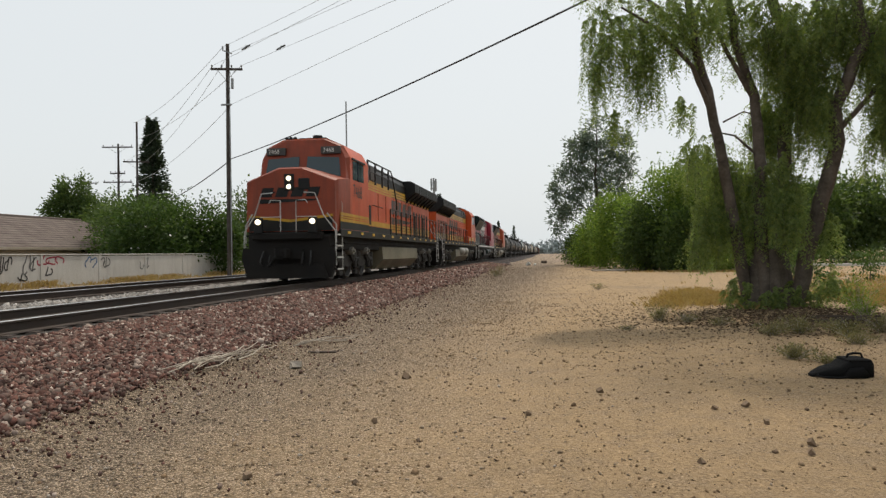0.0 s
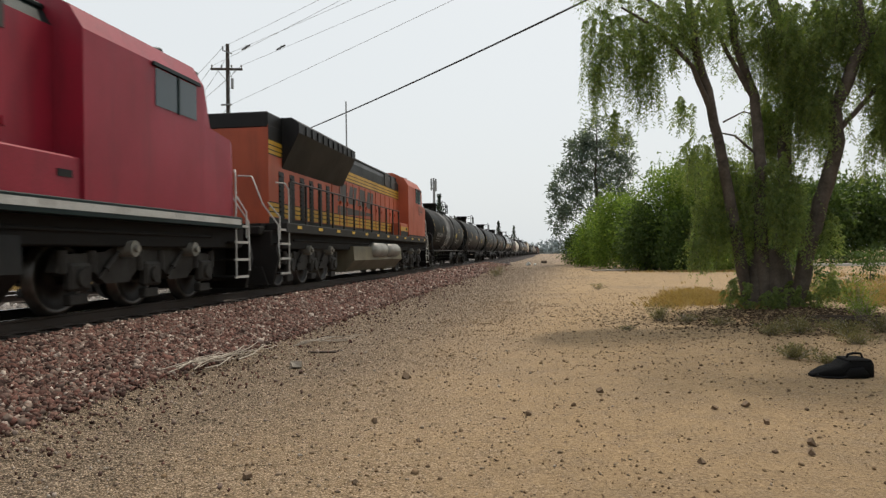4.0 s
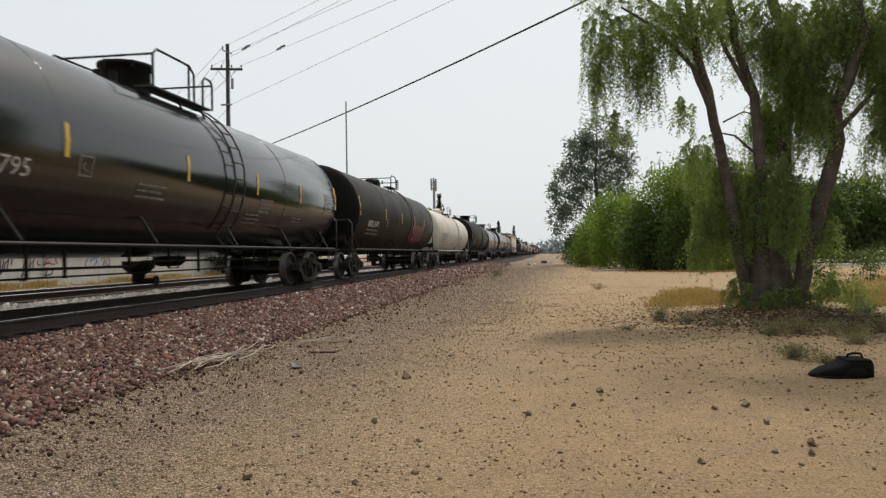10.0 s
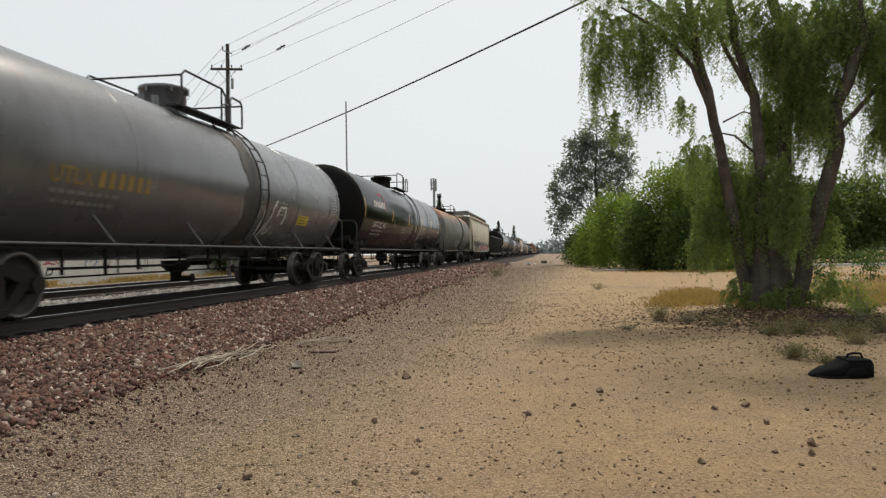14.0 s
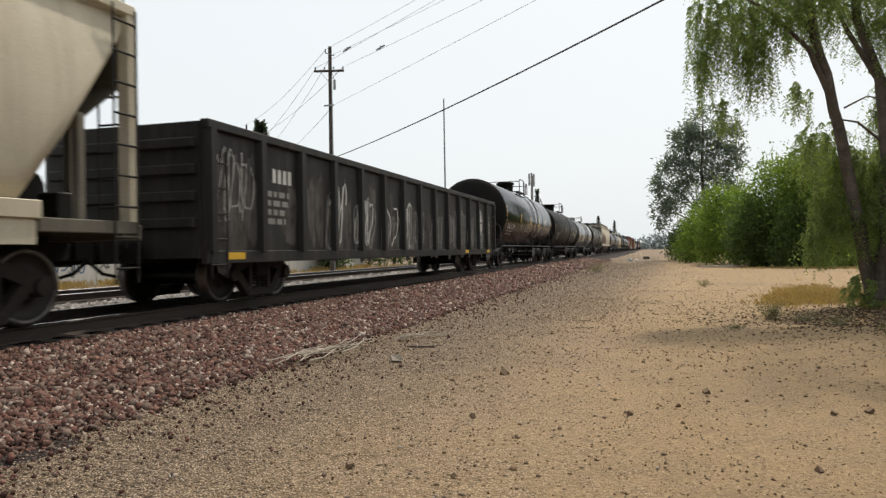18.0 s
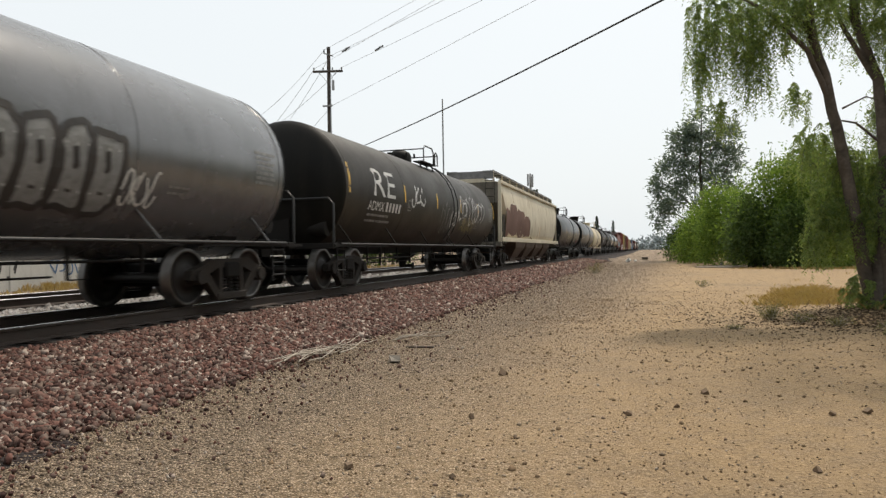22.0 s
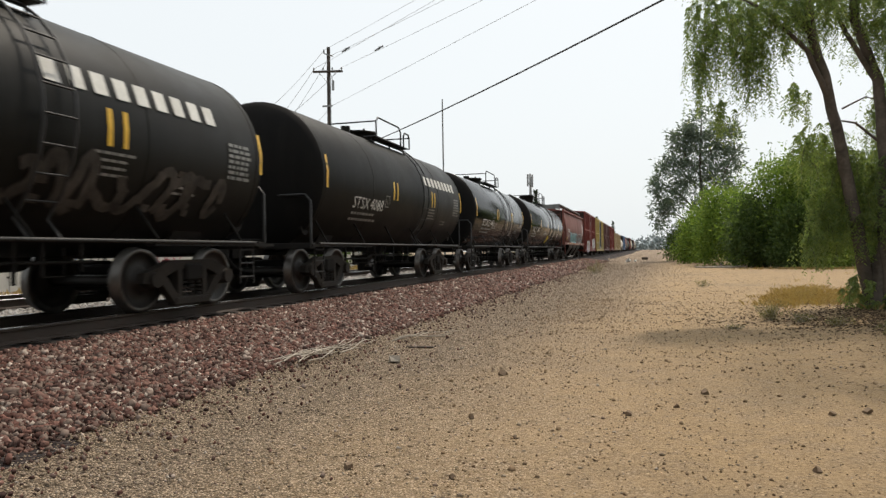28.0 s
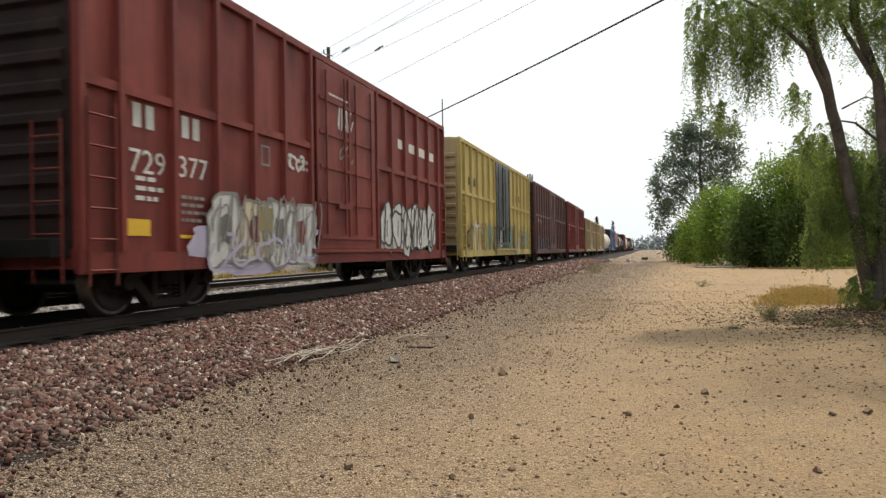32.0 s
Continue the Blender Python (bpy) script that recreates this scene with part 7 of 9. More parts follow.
for k in range(5):
    patch(CAR["H1"], "sprayed_cloud", [(a, b) for a, b in blob(75 + k, 2.0, 0.88, 26, 0.25)], on_hopper(-2.0 + k * 1.7, 1.0, 0.012 + 0.002 * (k % 2)), M["skyspray" if k in (0, 3) else "greyspray"], "pale sprayed cloud")
    bubble_letters(CAR["H1"], on_hopper(-1.85 + k * 1.7, 1.08, 0.02), 1, 1.3, 0.66, M["crimsonspray"], M["fxwhite" if k % 2 else "darkletter"], 70 + k, "swollen crimson sprayed letter")
for y, h in ((-7.4, 0.5), (-3.0, 0.35), (-0.3, 0.3)):
    patch(CAR["H1"], "rust_run", [(0, 0), (0.09, 0.02), (0.1, h), (0.02, h * 1.05)], on_hopper(y, 2.2, 0.008), M["ochre"], "rust run below a bolt")
for k, (y, w, z, h) in enumerate(((-9.2, 1.0, 1.5, 1.3), (-8.4, 2.2, 1.5, 1.55), (-6.4, 2.3, 1.5, 1.4), (-4.4, 2.2, 1.5, 1.1))):
    patch(CAR["H2"], "brown_patch", [(a, b) for a, b in blob(80 + k, w, h, 30, 0.12)], on_hopper(y, z, 0.006 + 0.002 * k), M["rustpatch"], "large brown patch on the side")
stain = random.Random(91)
for k in range(26):
    w, h = stain.uniform(0.06, 0.22), stain.uniform(0.15, 0.8)
    patch(CAR["H2"], "stain", [(a, b) for a, b in blob(90 + k, w, h, 16, 0.4)], on_hopper(stain.uniform(-8.5, 9.0), stain.choice((1.5, 1.7, 2.0, 2.9, 3.1)), 0.009), M[stain.choice(("creamstain", "olivestain", "olivestain", "creamstain", "sillgrey" if h < 0.3 else "creamstain"))], "streaky stain")
patch(CAR["H2"], "rust_spot", [(a, b) for a, b in blob(121, 0.12, 0.45, 14, 0.2)], on_hopper(1.4, 1.75, 0.012), M["orangesign"], "orange rust spot")
slabs("H3", -6.35, -4.9, 2.24, 2.52, 4, "letter", on_hopper(-6.35, 2.24))
writing(CAR["H3"], "473706", 0.31, on_hopper(-6.5, 1.84), M["letter"])
bars(CAR["H3"], on_hopper(-6.3, 1.7), 2, 1.0, 0.05, 0.12, M["dimletter"], seed=7)
for k in range(5):
    bubble_letters(CAR["H3"], on_hopper(-4.5 + k * 1.0, 1.42), 1, 1.15, 0.95 - 0.02 * k, M["skyspray"], M["whitespray" if k % 2 else "darkletter"], 100 + k, "swollen sky-blue sprayed letter")
    tag("H3", 0, 0.8, 0, 0.7, 1, 110 + k, "darkletter", 0.07, on_hopper(-4.3 + k * 1.0, 1.55, 0.022))
for k in range(5):
    tag("H3", 0, 1.1, 0, 0.75, 2, 120 + k, "darkletter", 0.16, on_hopper(0.95 + k * 1.12, 1.48, 0.014))
    tag("H3", 0, 1.1, 0, 0.75, 2, 120 + k, "whitespray", 0.04, on_hopper(0.95 + k * 1.12, 1.48, 0.018))
    patch(CAR["H3"], "sprayed_fill", [(a, b) for a, b in blob(130 + k, 0.45, 0.3, 12, 0.3)], on_hopper(1.2 + k * 1.12, 1.6, 0.012), M["skyspray"], "sky-blue sprayed fill")
roundel("H3", 6.95, 2.75, 0.55, lambda a, b: on_hopper(a, b)(0, 0), "letter", "redhop")
patch(CAR["H3"], "reflector_patch", [(0, 0), (0.42, 0), (0.42, 0.2), (0, 0.2)], on_hopper(-6.95, 1.68), M["reflector"])
for k in range(9):
    patch(CAR["H3"], "sill_reflector", [(0, 0), (0.42, 0), (0.42, 0.1), (0, 0.1)], on_flat(1.507, -6.5 + k * 1.5, 1.27), M["reflector"] if k % 2 else M["letter"])

# boxcars and gondola
def side(x, y, z):
    return on_flat(x, y, z)


for y, w in ((-6.69, 0.5), (-5.69, 0.5)):
    slabs("B1", y, y + w, 2.5, 2.82, 2, "letter", side(1.408, y, 2.5))
writing(CAR["B1"], "729", 0.33, side(1.408, -6.78, 1.9), M["letter"])
writing(CAR["B1"], "377", 0.32, side(1.408, -5.8, 1.93), M["letter"])
bars(CAR["B1"], side(1.408, -6.65, 1.8), 3, 0.5, 0.06, 0.13, M["letter"], seed=8)
patch(CAR["B1"], "reflector_patch", [(0, 0), (0.5, 0), (0.5, 0.22), (0, 0.22)], side(1.409, -6.88, 1.07), M["reflector"])
patch(CAR["B1"], "reflector_patch", [(0, 0), (0.5, 0), (0.5, 0.05), (0, 0.05)], side(1.409, -5.8, 1.05), M["reflector"])
patch(CAR["B1"], "sprayed_cloud", [(a, b) for a, b in blob(139, 3.7, 0.75, 40, 0.3)], side(1.484, -5.5, 0.56), M["lilacspray"], "lilac sprayed cloud")
for k in range(4):
    bubble_letters(CAR["B1"], side(1.494, -5.2 + k * 0.82, 0.62), 1, 0.92, 1.3 - 0.06 * k, M["whitespray" if k != 1 else "creamtank"], M["dimletter"], 140 + k, "swollen white sprayed letter")
    patch(CAR["B1"], "sprayed_shade", [(a, b) for a, b in blob(150 + k, 0.3, 0.45, 14, 0.2)], side(1.504, -4.9 + k * 0.82, 1.0), M["redbox"] if k % 2 else M["greyspray"], "gap in a sprayed letter")
for k in range(5):
    tag("B1", 0, 0.75, 0, 1.0, 2, 340 + k, "dimletter", 0.04, side(1.507, -5.1 + k * 0.72, 0.75))
    tag("B1", 0, 0.6, 0, 0.5, 1, 350 + k, "lilacspray", 0.06, side(1.508, -5.2 + k * 0.72, 0.62))
patch(CAR["B1"], "sprayed_panel", [(0, 0), (0.5, 0.02), (0.52, 0.4), (0.02, 0.42)], side(1.509, -3.85, 1.2), M["olivespray"], "dull yellow sprayed panel")
patch(CAR["B1"], "stencil_frame", [(0, 0), (0.3, 0), (0.3, 0.36), (0, 0.36)], side(1.408, -3.55, 2.35), M["dimletter"], "small framed stencil")
patch(CAR["B1"], "stencil_centre", [(0.04, 0.04), (0.26, 0.04), (0.26, 0.32), (0.04, 0.32)], side(1.411, -3.55, 2.35), M["redbox"], "red centre of the stencil")
bars(CAR["B1"], side(1.408, -5.72, 1.62), 4, 0.5, 0.05, 0.11, M["dimletter"], seed=18)
bars(CAR["B1"], side(1.408, -2.3, 2.55), 2, 0.5, 0.07, 0.14, M["letter"], seed=19)
for k in range(6):
    bubble_letters(CAR["B1"], side(1.494, 1.9 + k * 0.76, 0.8), 1, 0.8, 1.35 - 0.05 * (k % 3), M["whitespray"], M["darkletter"], 160 + k, "spiky white sprayed letter")
    tag("B1", 0, 0.6, 0, 1.1, 1, 170 + k, "darkletter", 0.07, side(1.506, 1.95 + k * 0.76, 0.9))
slabs("B1", 3.4, 7.0, 3.6, 3.85, 4, "letter", side(1.41, 3.4, 3.6))
tag("B1", 0, 0.8, 0, 0.5, 3, 180, "letter", 0.05, side(1.5, -0.6, 3.45))
tag("B1", 0, 0.7, 0, 0.35, 3, 181, "dimletter", 0.05, side(1.5, -0.5, 2.8))
bars(CAR["B1"], side(1.5, -1.0, 4.1), 2, 1.0, 0.05, 0.12, M["letter"], seed=9)
tag("B1", 0, 0.6, 0, 0.3, 2, 182, "letter", 0.06, side(1.408, -2.6, 2.4))
for k in range(7):
    tag("B2", 0, 0.9, 0, 0.8, 1, 190 + k, "fxwhite" if k % 2 else "darkletter", 0.09, side(1.41, -6.6 + k * 2.0, 0.8))
for k in range(12):
    tag("B2", 0, 0.9, 0, 1.1, 2, 390 + k, ("darkletter", "whitespray", "darkletter", "teal")[k % 4], 0.07, side(1.495, -6.8 + k * 1.12, 0.8))
for k in range(5):
    tag("B3", 0, 1.2, 0, 0.9, 2, 200 + k, "teal" if k % 2 else "bluecar", 0.14, side(1.41, -6.5 + k * 1.3, 0.8))
slabs("B3", -6.5, -5.0, 2.5, 2.75, 4, "letter", side(1.408, -6.5, 2.5))
slabs("B4", -6.5, -5.0, 2.5, 2.75, 4, "letter", side(1.408, -6.5, 2.5))
for y in (-6.2, 3.6):
    slabs("B2", y, y + 1.6, 3.3, 3.6, 4, "darkletter", side(1.408, y, 3.3))
slabs("G1", -8.13, -7.4, 2.05, 2.3, 4, "letter", side(1.456, -8.13, 2.05))
bars(CAR["G1"], side(1.456, -8.3, 1.8), 4, 0.8, 0.1, 0.16, M["dimletter"], seed=10)
roundel("G1", 7.55, 1.88, 0.46, lambda a, b: (1.458, a, b), "letter", "gondola")
for y0, y1, z0, z1, n, seed, m, wd in ((-9.95, -8.8, 1.35, 2.4, 3, 41, "letter", 0.05), (-6.1, -5.2, 0.85, 2.05, 1, 42, "letter", 0.09), (7.0, 8.1, 0.9, 1.45, 4, 43, "letter", 0.07), (8.55, 9.25, 0.95, 2.05, 3, 44, "letter", 0.045), (6.9, 7.5, 1.0, 1.5, 2, 45, "teal", 0.06),
                                      (-4.6, -3.4, 0.95, 1.9, 2, 46, "stencil", 0.1), (-3.0, -1.6, 0.9, 1.7, 3, 47, "letter", 0.06), (-1.2, 0.4, 0.9, 2.0, 3, 48, "stencil", 0.12), (1.0, 2.4, 0.95, 1.9, 3, 49, "letter", 0.06), (2.9, 4.0, 1.0, 2.0, 2, 50, "greyspray", 0.16), (4.4, 5.3, 1.1, 2.1, 2, 51, "letter", 0.08), (5.6, 6.6, 1.0, 2.0, 2, 52, "stencil", 0.1)):
    tag("G1", y0, y1, z0, z1, n * 2, seed, "stencil" if m == "letter" and seed not in (41, 44) else m, wd * 0.4, side(1.458, y0, z0))
    tag("G1", y0, y1, z0, z1, n * 3, seed + 300, "greyspray", wd * 0.3, side(1.46, y0, z0 - 0.1))
    patch(CAR["G1"], "worn_paint", [(a, b) for a, b in blob(seed + 400, (y1 - y0) * 0.8, 1.2, 22, 0.35)], side(1.4555, y0 + 0.05, 0.62), M["wornpatch"], "worn pale paint")
worn = random.Random(57)
for k in range(14):
    for q in range(2):
        patch(CAR["G1"], "worn_streak", [(a, b) for a, b in blob(700 + 2 * k + q, worn.uniform(0.12, 0.4), worn.uniform(0.7, 1.7), 18, 0.35)], side(1.4545, -9.9 + k * 1.44 + worn.uniform(0.1, 0.9), worn.uniform(0.9, 1.05)), M["gondwear"], "pale worn streak")
for y, z, w, h, sd in ((-5.9, 0.95, 0.9, 1.3, 61), (-4.5, 0.9, 1.0, 1.2, 62), (-2.9, 0.95, 1.1, 1.1, 63), (-1.5, 0.9, 1.0, 1.2, 64)):
    tag("G1", y, y + w, z, z + h, 2, sd, "letter", 0.045, side(1.46, y, z))
for y in (5.13, 8.6, -9.6):
    patch(CAR["G1"], "reflector_patch", [(0, 0), (0.5, 0), (0.5, 0.11), (0, 0.11)], side(1.502, y, 0.72), M["reflector"])

# ---- the rest of the train, further back ----
tan_car = box_car("boxcar", "faded tan boxcar far back in the train", 17.4, 649.3, "tan", height=4.3)
blue_car = box_car("boxcar", "faded blue boxcar far back in the train", 17.4, 719.0, "bluecar", height=4.5)
place_y = 640.6
for what, ln in ((tan_car, 17.4), (tan_car, 17.4), (CAR["T7"], 18.1), (blue_car, 17.4), (CAR["H3"], 18.8), (CAR["T12"], 17.8), (CAR["T8"], 18.3), (CAR["B4"], 17.6), (CAR["H1"], 20.1), (CAR["T16"], 17.5), (CAR["T12"], 17.8), (CAR["B3"], 17.8), (CAR["T8"], 18.3), (CAR["H2"], 21.5), (CAR["T3"], 18.4), (CAR["T16"], 17.5)):
    m = place_y + ln / 2
    place_y += ln
    if what in (tan_car, blue_car) and all(o is not what for o, _, _ in TRAIN):
        TRAIN.append((what, m, False))
    else:
        TRAIN.append((copy_thing(what, pose(TRACK, m, RAIL_TOP)), m, False))

# ---- plants ----
LEAF = [(0, 1, 2, 3)]


def leaf_soup(centres, axes, length, width, seed):
    """Diamond leaves at centres, pointing along axes."""
    r = np.random.default_rng(seed)
    c = np.asarray(centres, float)
    a = np.asarray(axes, float)
    a = a / (np.linalg.norm(a, axis=1)[:, None] + 1e-9)
    b = np.cross(a, r.normal(size=a.shape))
    b /= np.linalg.norm(b, axis=1)[:, None] + 1e-9
    ln = length * r.uniform(0.65, 1.3, (len(c), 1))
    wd = width * r.uniform(0.65, 1.3, (len(c), 1))
    bend = np.cross(a, b) * wd * r.uniform(-0.4, 0.4, (len(c), 1))
    return np.stack([c, c + a * ln * 0.45 + b * wd / 2 + bend, c + a * ln, c + a * ln * 0.45 - b * wd / 2 + bend], axis=1)


def tufts(clumps, seed, spread=0.2, parts=26):
    """Leaf places in an uneven crown: each clump breaks into tufts round its shell, with gaps between."""
    r = np.random.default_rng(seed)
    out, way = [], []
    for x, y, z, rx, ry, rz, n in clumps:
        d = r.normal(size=(parts, 3))
        d /= np.linalg.norm(d, axis=1)[:, None]
        k = r.uniform(0.45, 1.05, (parts, 1)) ** 0.7
        tc = d * k
        size = r.uniform(0.6, 1.5, parts)
        pick = r.choice(parts, n, p=size / size.sum())
        off = r.normal(size=(n, 3)) * spread * size[pick][:, None] ** 0.5
        p = tc[pick] + off
        out.append(np.array([x, y, z]) + p * np.array([rx, ry, rz]))
        way.append(p + r.normal(size=(n, 3)) * 0.7 + np.array([0, 0, -0.25]))
    return np.concatenate(out), np.concatenate(way)


def limb(mb, pts, r0, r1, n=8):
    """A tapered, slightly crooked limb through the given points."""
    pts = [Vector(p) for p in pts]
    fine = []
    for i in range(len(pts) - 1):
        for k in range(4):
            u = k / 4
            p = pts[i].lerp(pts[i + 1], u)
            fine.append(p + Vector((noise.noise(p * 2.1), noise.noise(p * 2.1 + Vector((5, 5, 5))), 0)) * r0 * 0.35)
    fine.append(pts[-1])
    return mb.tube(fine, r0, n, r1)


def tree(name, label, category, base, stems, clumps, leaf, size, seed, group="", spread=0.2, parts=26, bark="bark"):
    """stems: (points from the base, start radius, end radius)."""
    t = thing(name, label, category, group, pose(*base))
    b = Vector(base)
    for k, (pts, r0, r1) in enumerate(stems):
        part("trunk" if k == 0 else "limb", limb(MB(), [Vector(p) - b for p in pts], r0, r1), M[bark], t)
    c, a = tufts(clumps, seed, spread, parts)
    part("crown", soup("crown", leaf_soup(c - np.array(base), a, size[0], size[1], seed), 4, LEAF, M[leaf]), None, t)
    return t


# the pepper tree beside the lot: four stems from one broad foot, hanging strands
PEPPER = thing("pepper_tree", "spreading pepper tree with several stems and drooping strands", "tree", at=pose(4.5, 15.1, 0))
PB = Vector((4.5, 15.1, 0))
STEMS = [([(4.11, 15.07, 0.0), (3.82, 15.02, 1.79), (3.64, 14.88, 2.82), (3.4, 14.74, 3.84), (3.04, 14.47, 5.16), (2.89, 14.34, 6.03), (2.7, 14.2, 7.2)], 0.17, 0.07),
         ([(4.36, 14.9, 0.0), (4.31, 14.99, 1.78), (4.32, 14.98, 3.16), (4.23, 15.06, 4.44), (3.9, 15.1, 5.64), (3.7, 15.08, 7.3)], 0.19, 0.07),
         ([(4.74, 15.27, 0.0), (4.85, 15.37, 1.78), (4.99, 15.58, 3.57), (5.22, 15.81, 5.29), (4.8, 15.9, 6.97), (4.7, 15.5, 8.6), (4.6, 15.0, 10.6), (4.9, 14.3, 12.8)], 0.2, 0.08),
         ([(4.96, 15.0, 0.0), (5.21, 14.92, 1.42), (5.52, 14.86, 2.54), (5.72, 14.78, 3.42), (5.68, 14.77, 4.09), (5.89, 14.7, 4.62), (6.21, 14.64, 5.3), (6.03, 14.61, 6.02), (5.8, 14.47, 7.2)], 0.21, 0.1)]
for k, (pts, r0, r1) in enumerate(STEMS):
    part("stem", limb(MB(), [Vector(p) - PB for p in pts], r0 * 0.78, r1 * 0.9, 10), M["bark"], PEPPER)
foot = MB()
rings = []
for z, k in ((-0.05, 1.3), (0.12, 1.1), (0.35, 0.95), (0.7, 0.86), (1.0, 0.78), (1.3, 0.6)):
    ring = []
    for i in range(26):
        a = 2 * math.pi * i / 26
        q = 1 + 0.16 * math.sin(4 * a + 0.7) + 0.09 * math.sin(7 * a) + 0.05 * math.sin(13 * a + z * 3)
        ring.append((0.46 * k * q * math.cos(a), 0.38 * k * q * math.sin(a), z))
    rings.append(ring)
part("foot", foot.loft(rings), M["bark"], PEPPER, "gnarled foot where the stems join")
for pts, r0 in (([(3.4, 14.74, 3.9), (2.9, 14.3, 4.9), (2.2, 14.0, 5.6), (1.5, 13.8, 6.0)], 0.06), ([(3.04, 14.47, 5.2), (2.3, 14.5, 6.2), (1.6, 14.2, 6.6)], 0.05), ([(4.23, 15.06, 4.4), (3.7, 15.0, 5.4), (3.2, 14.9, 6.5)], 0.06),
                ([(5.72, 14.78, 3.6), (6.3, 14.6, 4.3), (6.9, 14.5, 5.3)], 0.06), ([(6.2, 14.64, 5.3), (6.9, 14.6, 5.9), (7.6, 14.5, 6.2)], 0.07), ([(4.3, 15.0, 3.2), (3.8, 14.8, 3.6), (3.3, 14.7, 3.7)], 0.03),
                ([(3.6, 14.9, 3.9), (4.0, 14.9, 4.1), (4.35, 15.0, 4.0)], 0.02), ([(5.2, 15.8, 5.3), (5.6, 15.6, 6.3), (5.9, 15.4, 7.1)], 0.06)):
    part("branch", limb(MB(), [Vector(p) - PB for p in pts], r0, r0 * 0.35, 6), M["bark"], PEPPER)
r_ = np.random.default_rng(21)
CLUSTERS = [  # x, y, z, half-widths across, deep, up, sprays, shortest and longest spray
    (1.15, 13.7, 5.5, 0.4, 0.6, 0.7, 46, 0.5, 1.0), (1.7, 14.0, 5.6, 0.5, 0.7, 0.7, 60, 0.5, 1.0), (2.3, 14.2, 5.9, 0.55, 0.8, 0.5, 60, 0.4, 0.8), (2.9, 14.4, 6.0, 0.5, 0.8, 0.5, 55, 0.4, 0.8), (1.95, 13.9, 4.75, 0.22, 0.4, 0.4, 20, 0.5, 0.9), (0.95, 13.6, 4.7, 0.18, 0.3, 0.35, 12, 0.4, 0.7),
    (1.35, 13.8, 3.9, 0.22, 0.3, 0.2, 14, 0.3, 0.55), (3.6, 15.0, 6.3, 0.5, 0.8, 0.5, 50, 0.4, 0.8), (4.3, 15.1, 6.0, 0.5, 0.8, 0.6, 60, 0.4, 0.9), (5.0, 15.1, 5.7, 0.5, 0.8, 0.7, 75, 0.5, 1.0), (5.4, 15.2, 4.6, 0.4, 0.7, 0.7, 60, 0.5, 1.1), (4.75, 15.2, 4.2, 0.35, 0.6, 0.7, 46, 0.5, 1.0),
    (5.8, 15.0, 6.0, 0.5, 0.8, 0.6, 55, 0.5, 0.9), (6.7, 14.7, 5.6, 0.5, 0.8, 0.8, 70, 0.6, 1.2), (7.4, 14.7, 5.0, 0.6, 0.8, 0.9, 80, 0.6, 1.3), (6.75, 14.9, 4.0, 0.3, 0.5, 0.5, 34, 0.5, 1.0), (3.0, 14.7, 4.4, 0.28, 0.4, 0.22, 16, 0.3, 0.6), (3.3, 14.7, 3.5, 0.4, 0.5, 0.35, 34, 0.3, 0.7),
    (2.95, 14.7, 3.1, 0.2, 0.35, 0.4, 18, 0.3, 0.7), (3.7, 14.6, 2.9, 0.4, 0.45, 0.4, 50, 0.4, 0.9), (4.2, 14.5, 2.8, 0.4, 0.4, 0.45, 52, 0.4, 0.9), (4.75, 14.7, 2.9, 0.35, 0.4, 0.45, 44, 0.4, 0.9), (3.35, 14.5, 2.1, 0.32, 0.35, 0.45, 48, 0.4, 0.8), (3.9, 14.3, 2.0, 0.4, 0.3, 0.4, 46, 0.4, 0.8),
    (4.6, 14.4, 2.1, 0.4, 0.3, 0.4, 44, 0.4, 0.8), (5.05, 14.7, 2.2, 0.2, 0.3, 0.4, 22, 0.4, 0.8), (3.0, 14.6, 1.5, 0.22, 0.3, 0.35, 22, 0.3, 0.6), (5.55, 14.5, 1.7, 0.2, 0.25, 0.3, 14, 0.3, 0.6), (3.55, 14.25, 0.62, 0.22, 0.2, 0.2, 10, 0.2, 0.4), (4.4, 14.2, 0.5, 0.35, 0.15, 0.14, 9, 0.2, 0.35), (5.4, 14.4, 0.7, 0.3, 0.2, 0.25, 16, 0.25, 0.5),
    (2.5, 14.4, 7.6, 1.2, 1.2, 0.8, 70, 0.6, 1.2), (4.2, 15.2, 7.8, 1.2, 1.2, 0.8, 80, 0.6, 1.2), (6.0, 14.9, 7.6, 1.2, 1.2, 0.8, 70, 0.6, 1.2), (1.5, 13.9, 6.9, 0.8, 1.0, 0.5, 50, 0.6, 1.1), (7.6, 14.8, 6.9, 0.9, 1.0, 0.6, 60, 0.6, 1.3),
    (3.8, 14.2, 10.6, 1.5, 1.2, 0.9, 70, 0.6, 1.3), (5.4, 14.4, 10.8, 1.4, 1.2, 0.9, 70, 0.6, 1.3), (4.6, 14.9, 9.3, 1.5, 1.3, 0.8, 60, 0.6, 1.3),
    # out-of-view top sprays, added to cast shade on the dirt near the bag
    (4.5, 14.0, 13.0, 1.1, 0.5, 0.5, 120, 0.5, 1.0), (5.8, 13.9, 13.0, 1.0, 0.5, 0.5, 110, 0.5, 1.0)]
CLUSTERS = [(x, y + (0.75 if 1.8 < z < 4.9 and 2.8 < x < 5.3 and k % 3 else 0), z, *rest) for k, (x, y, z, *rest) in enumerate(CLUSTERS)]
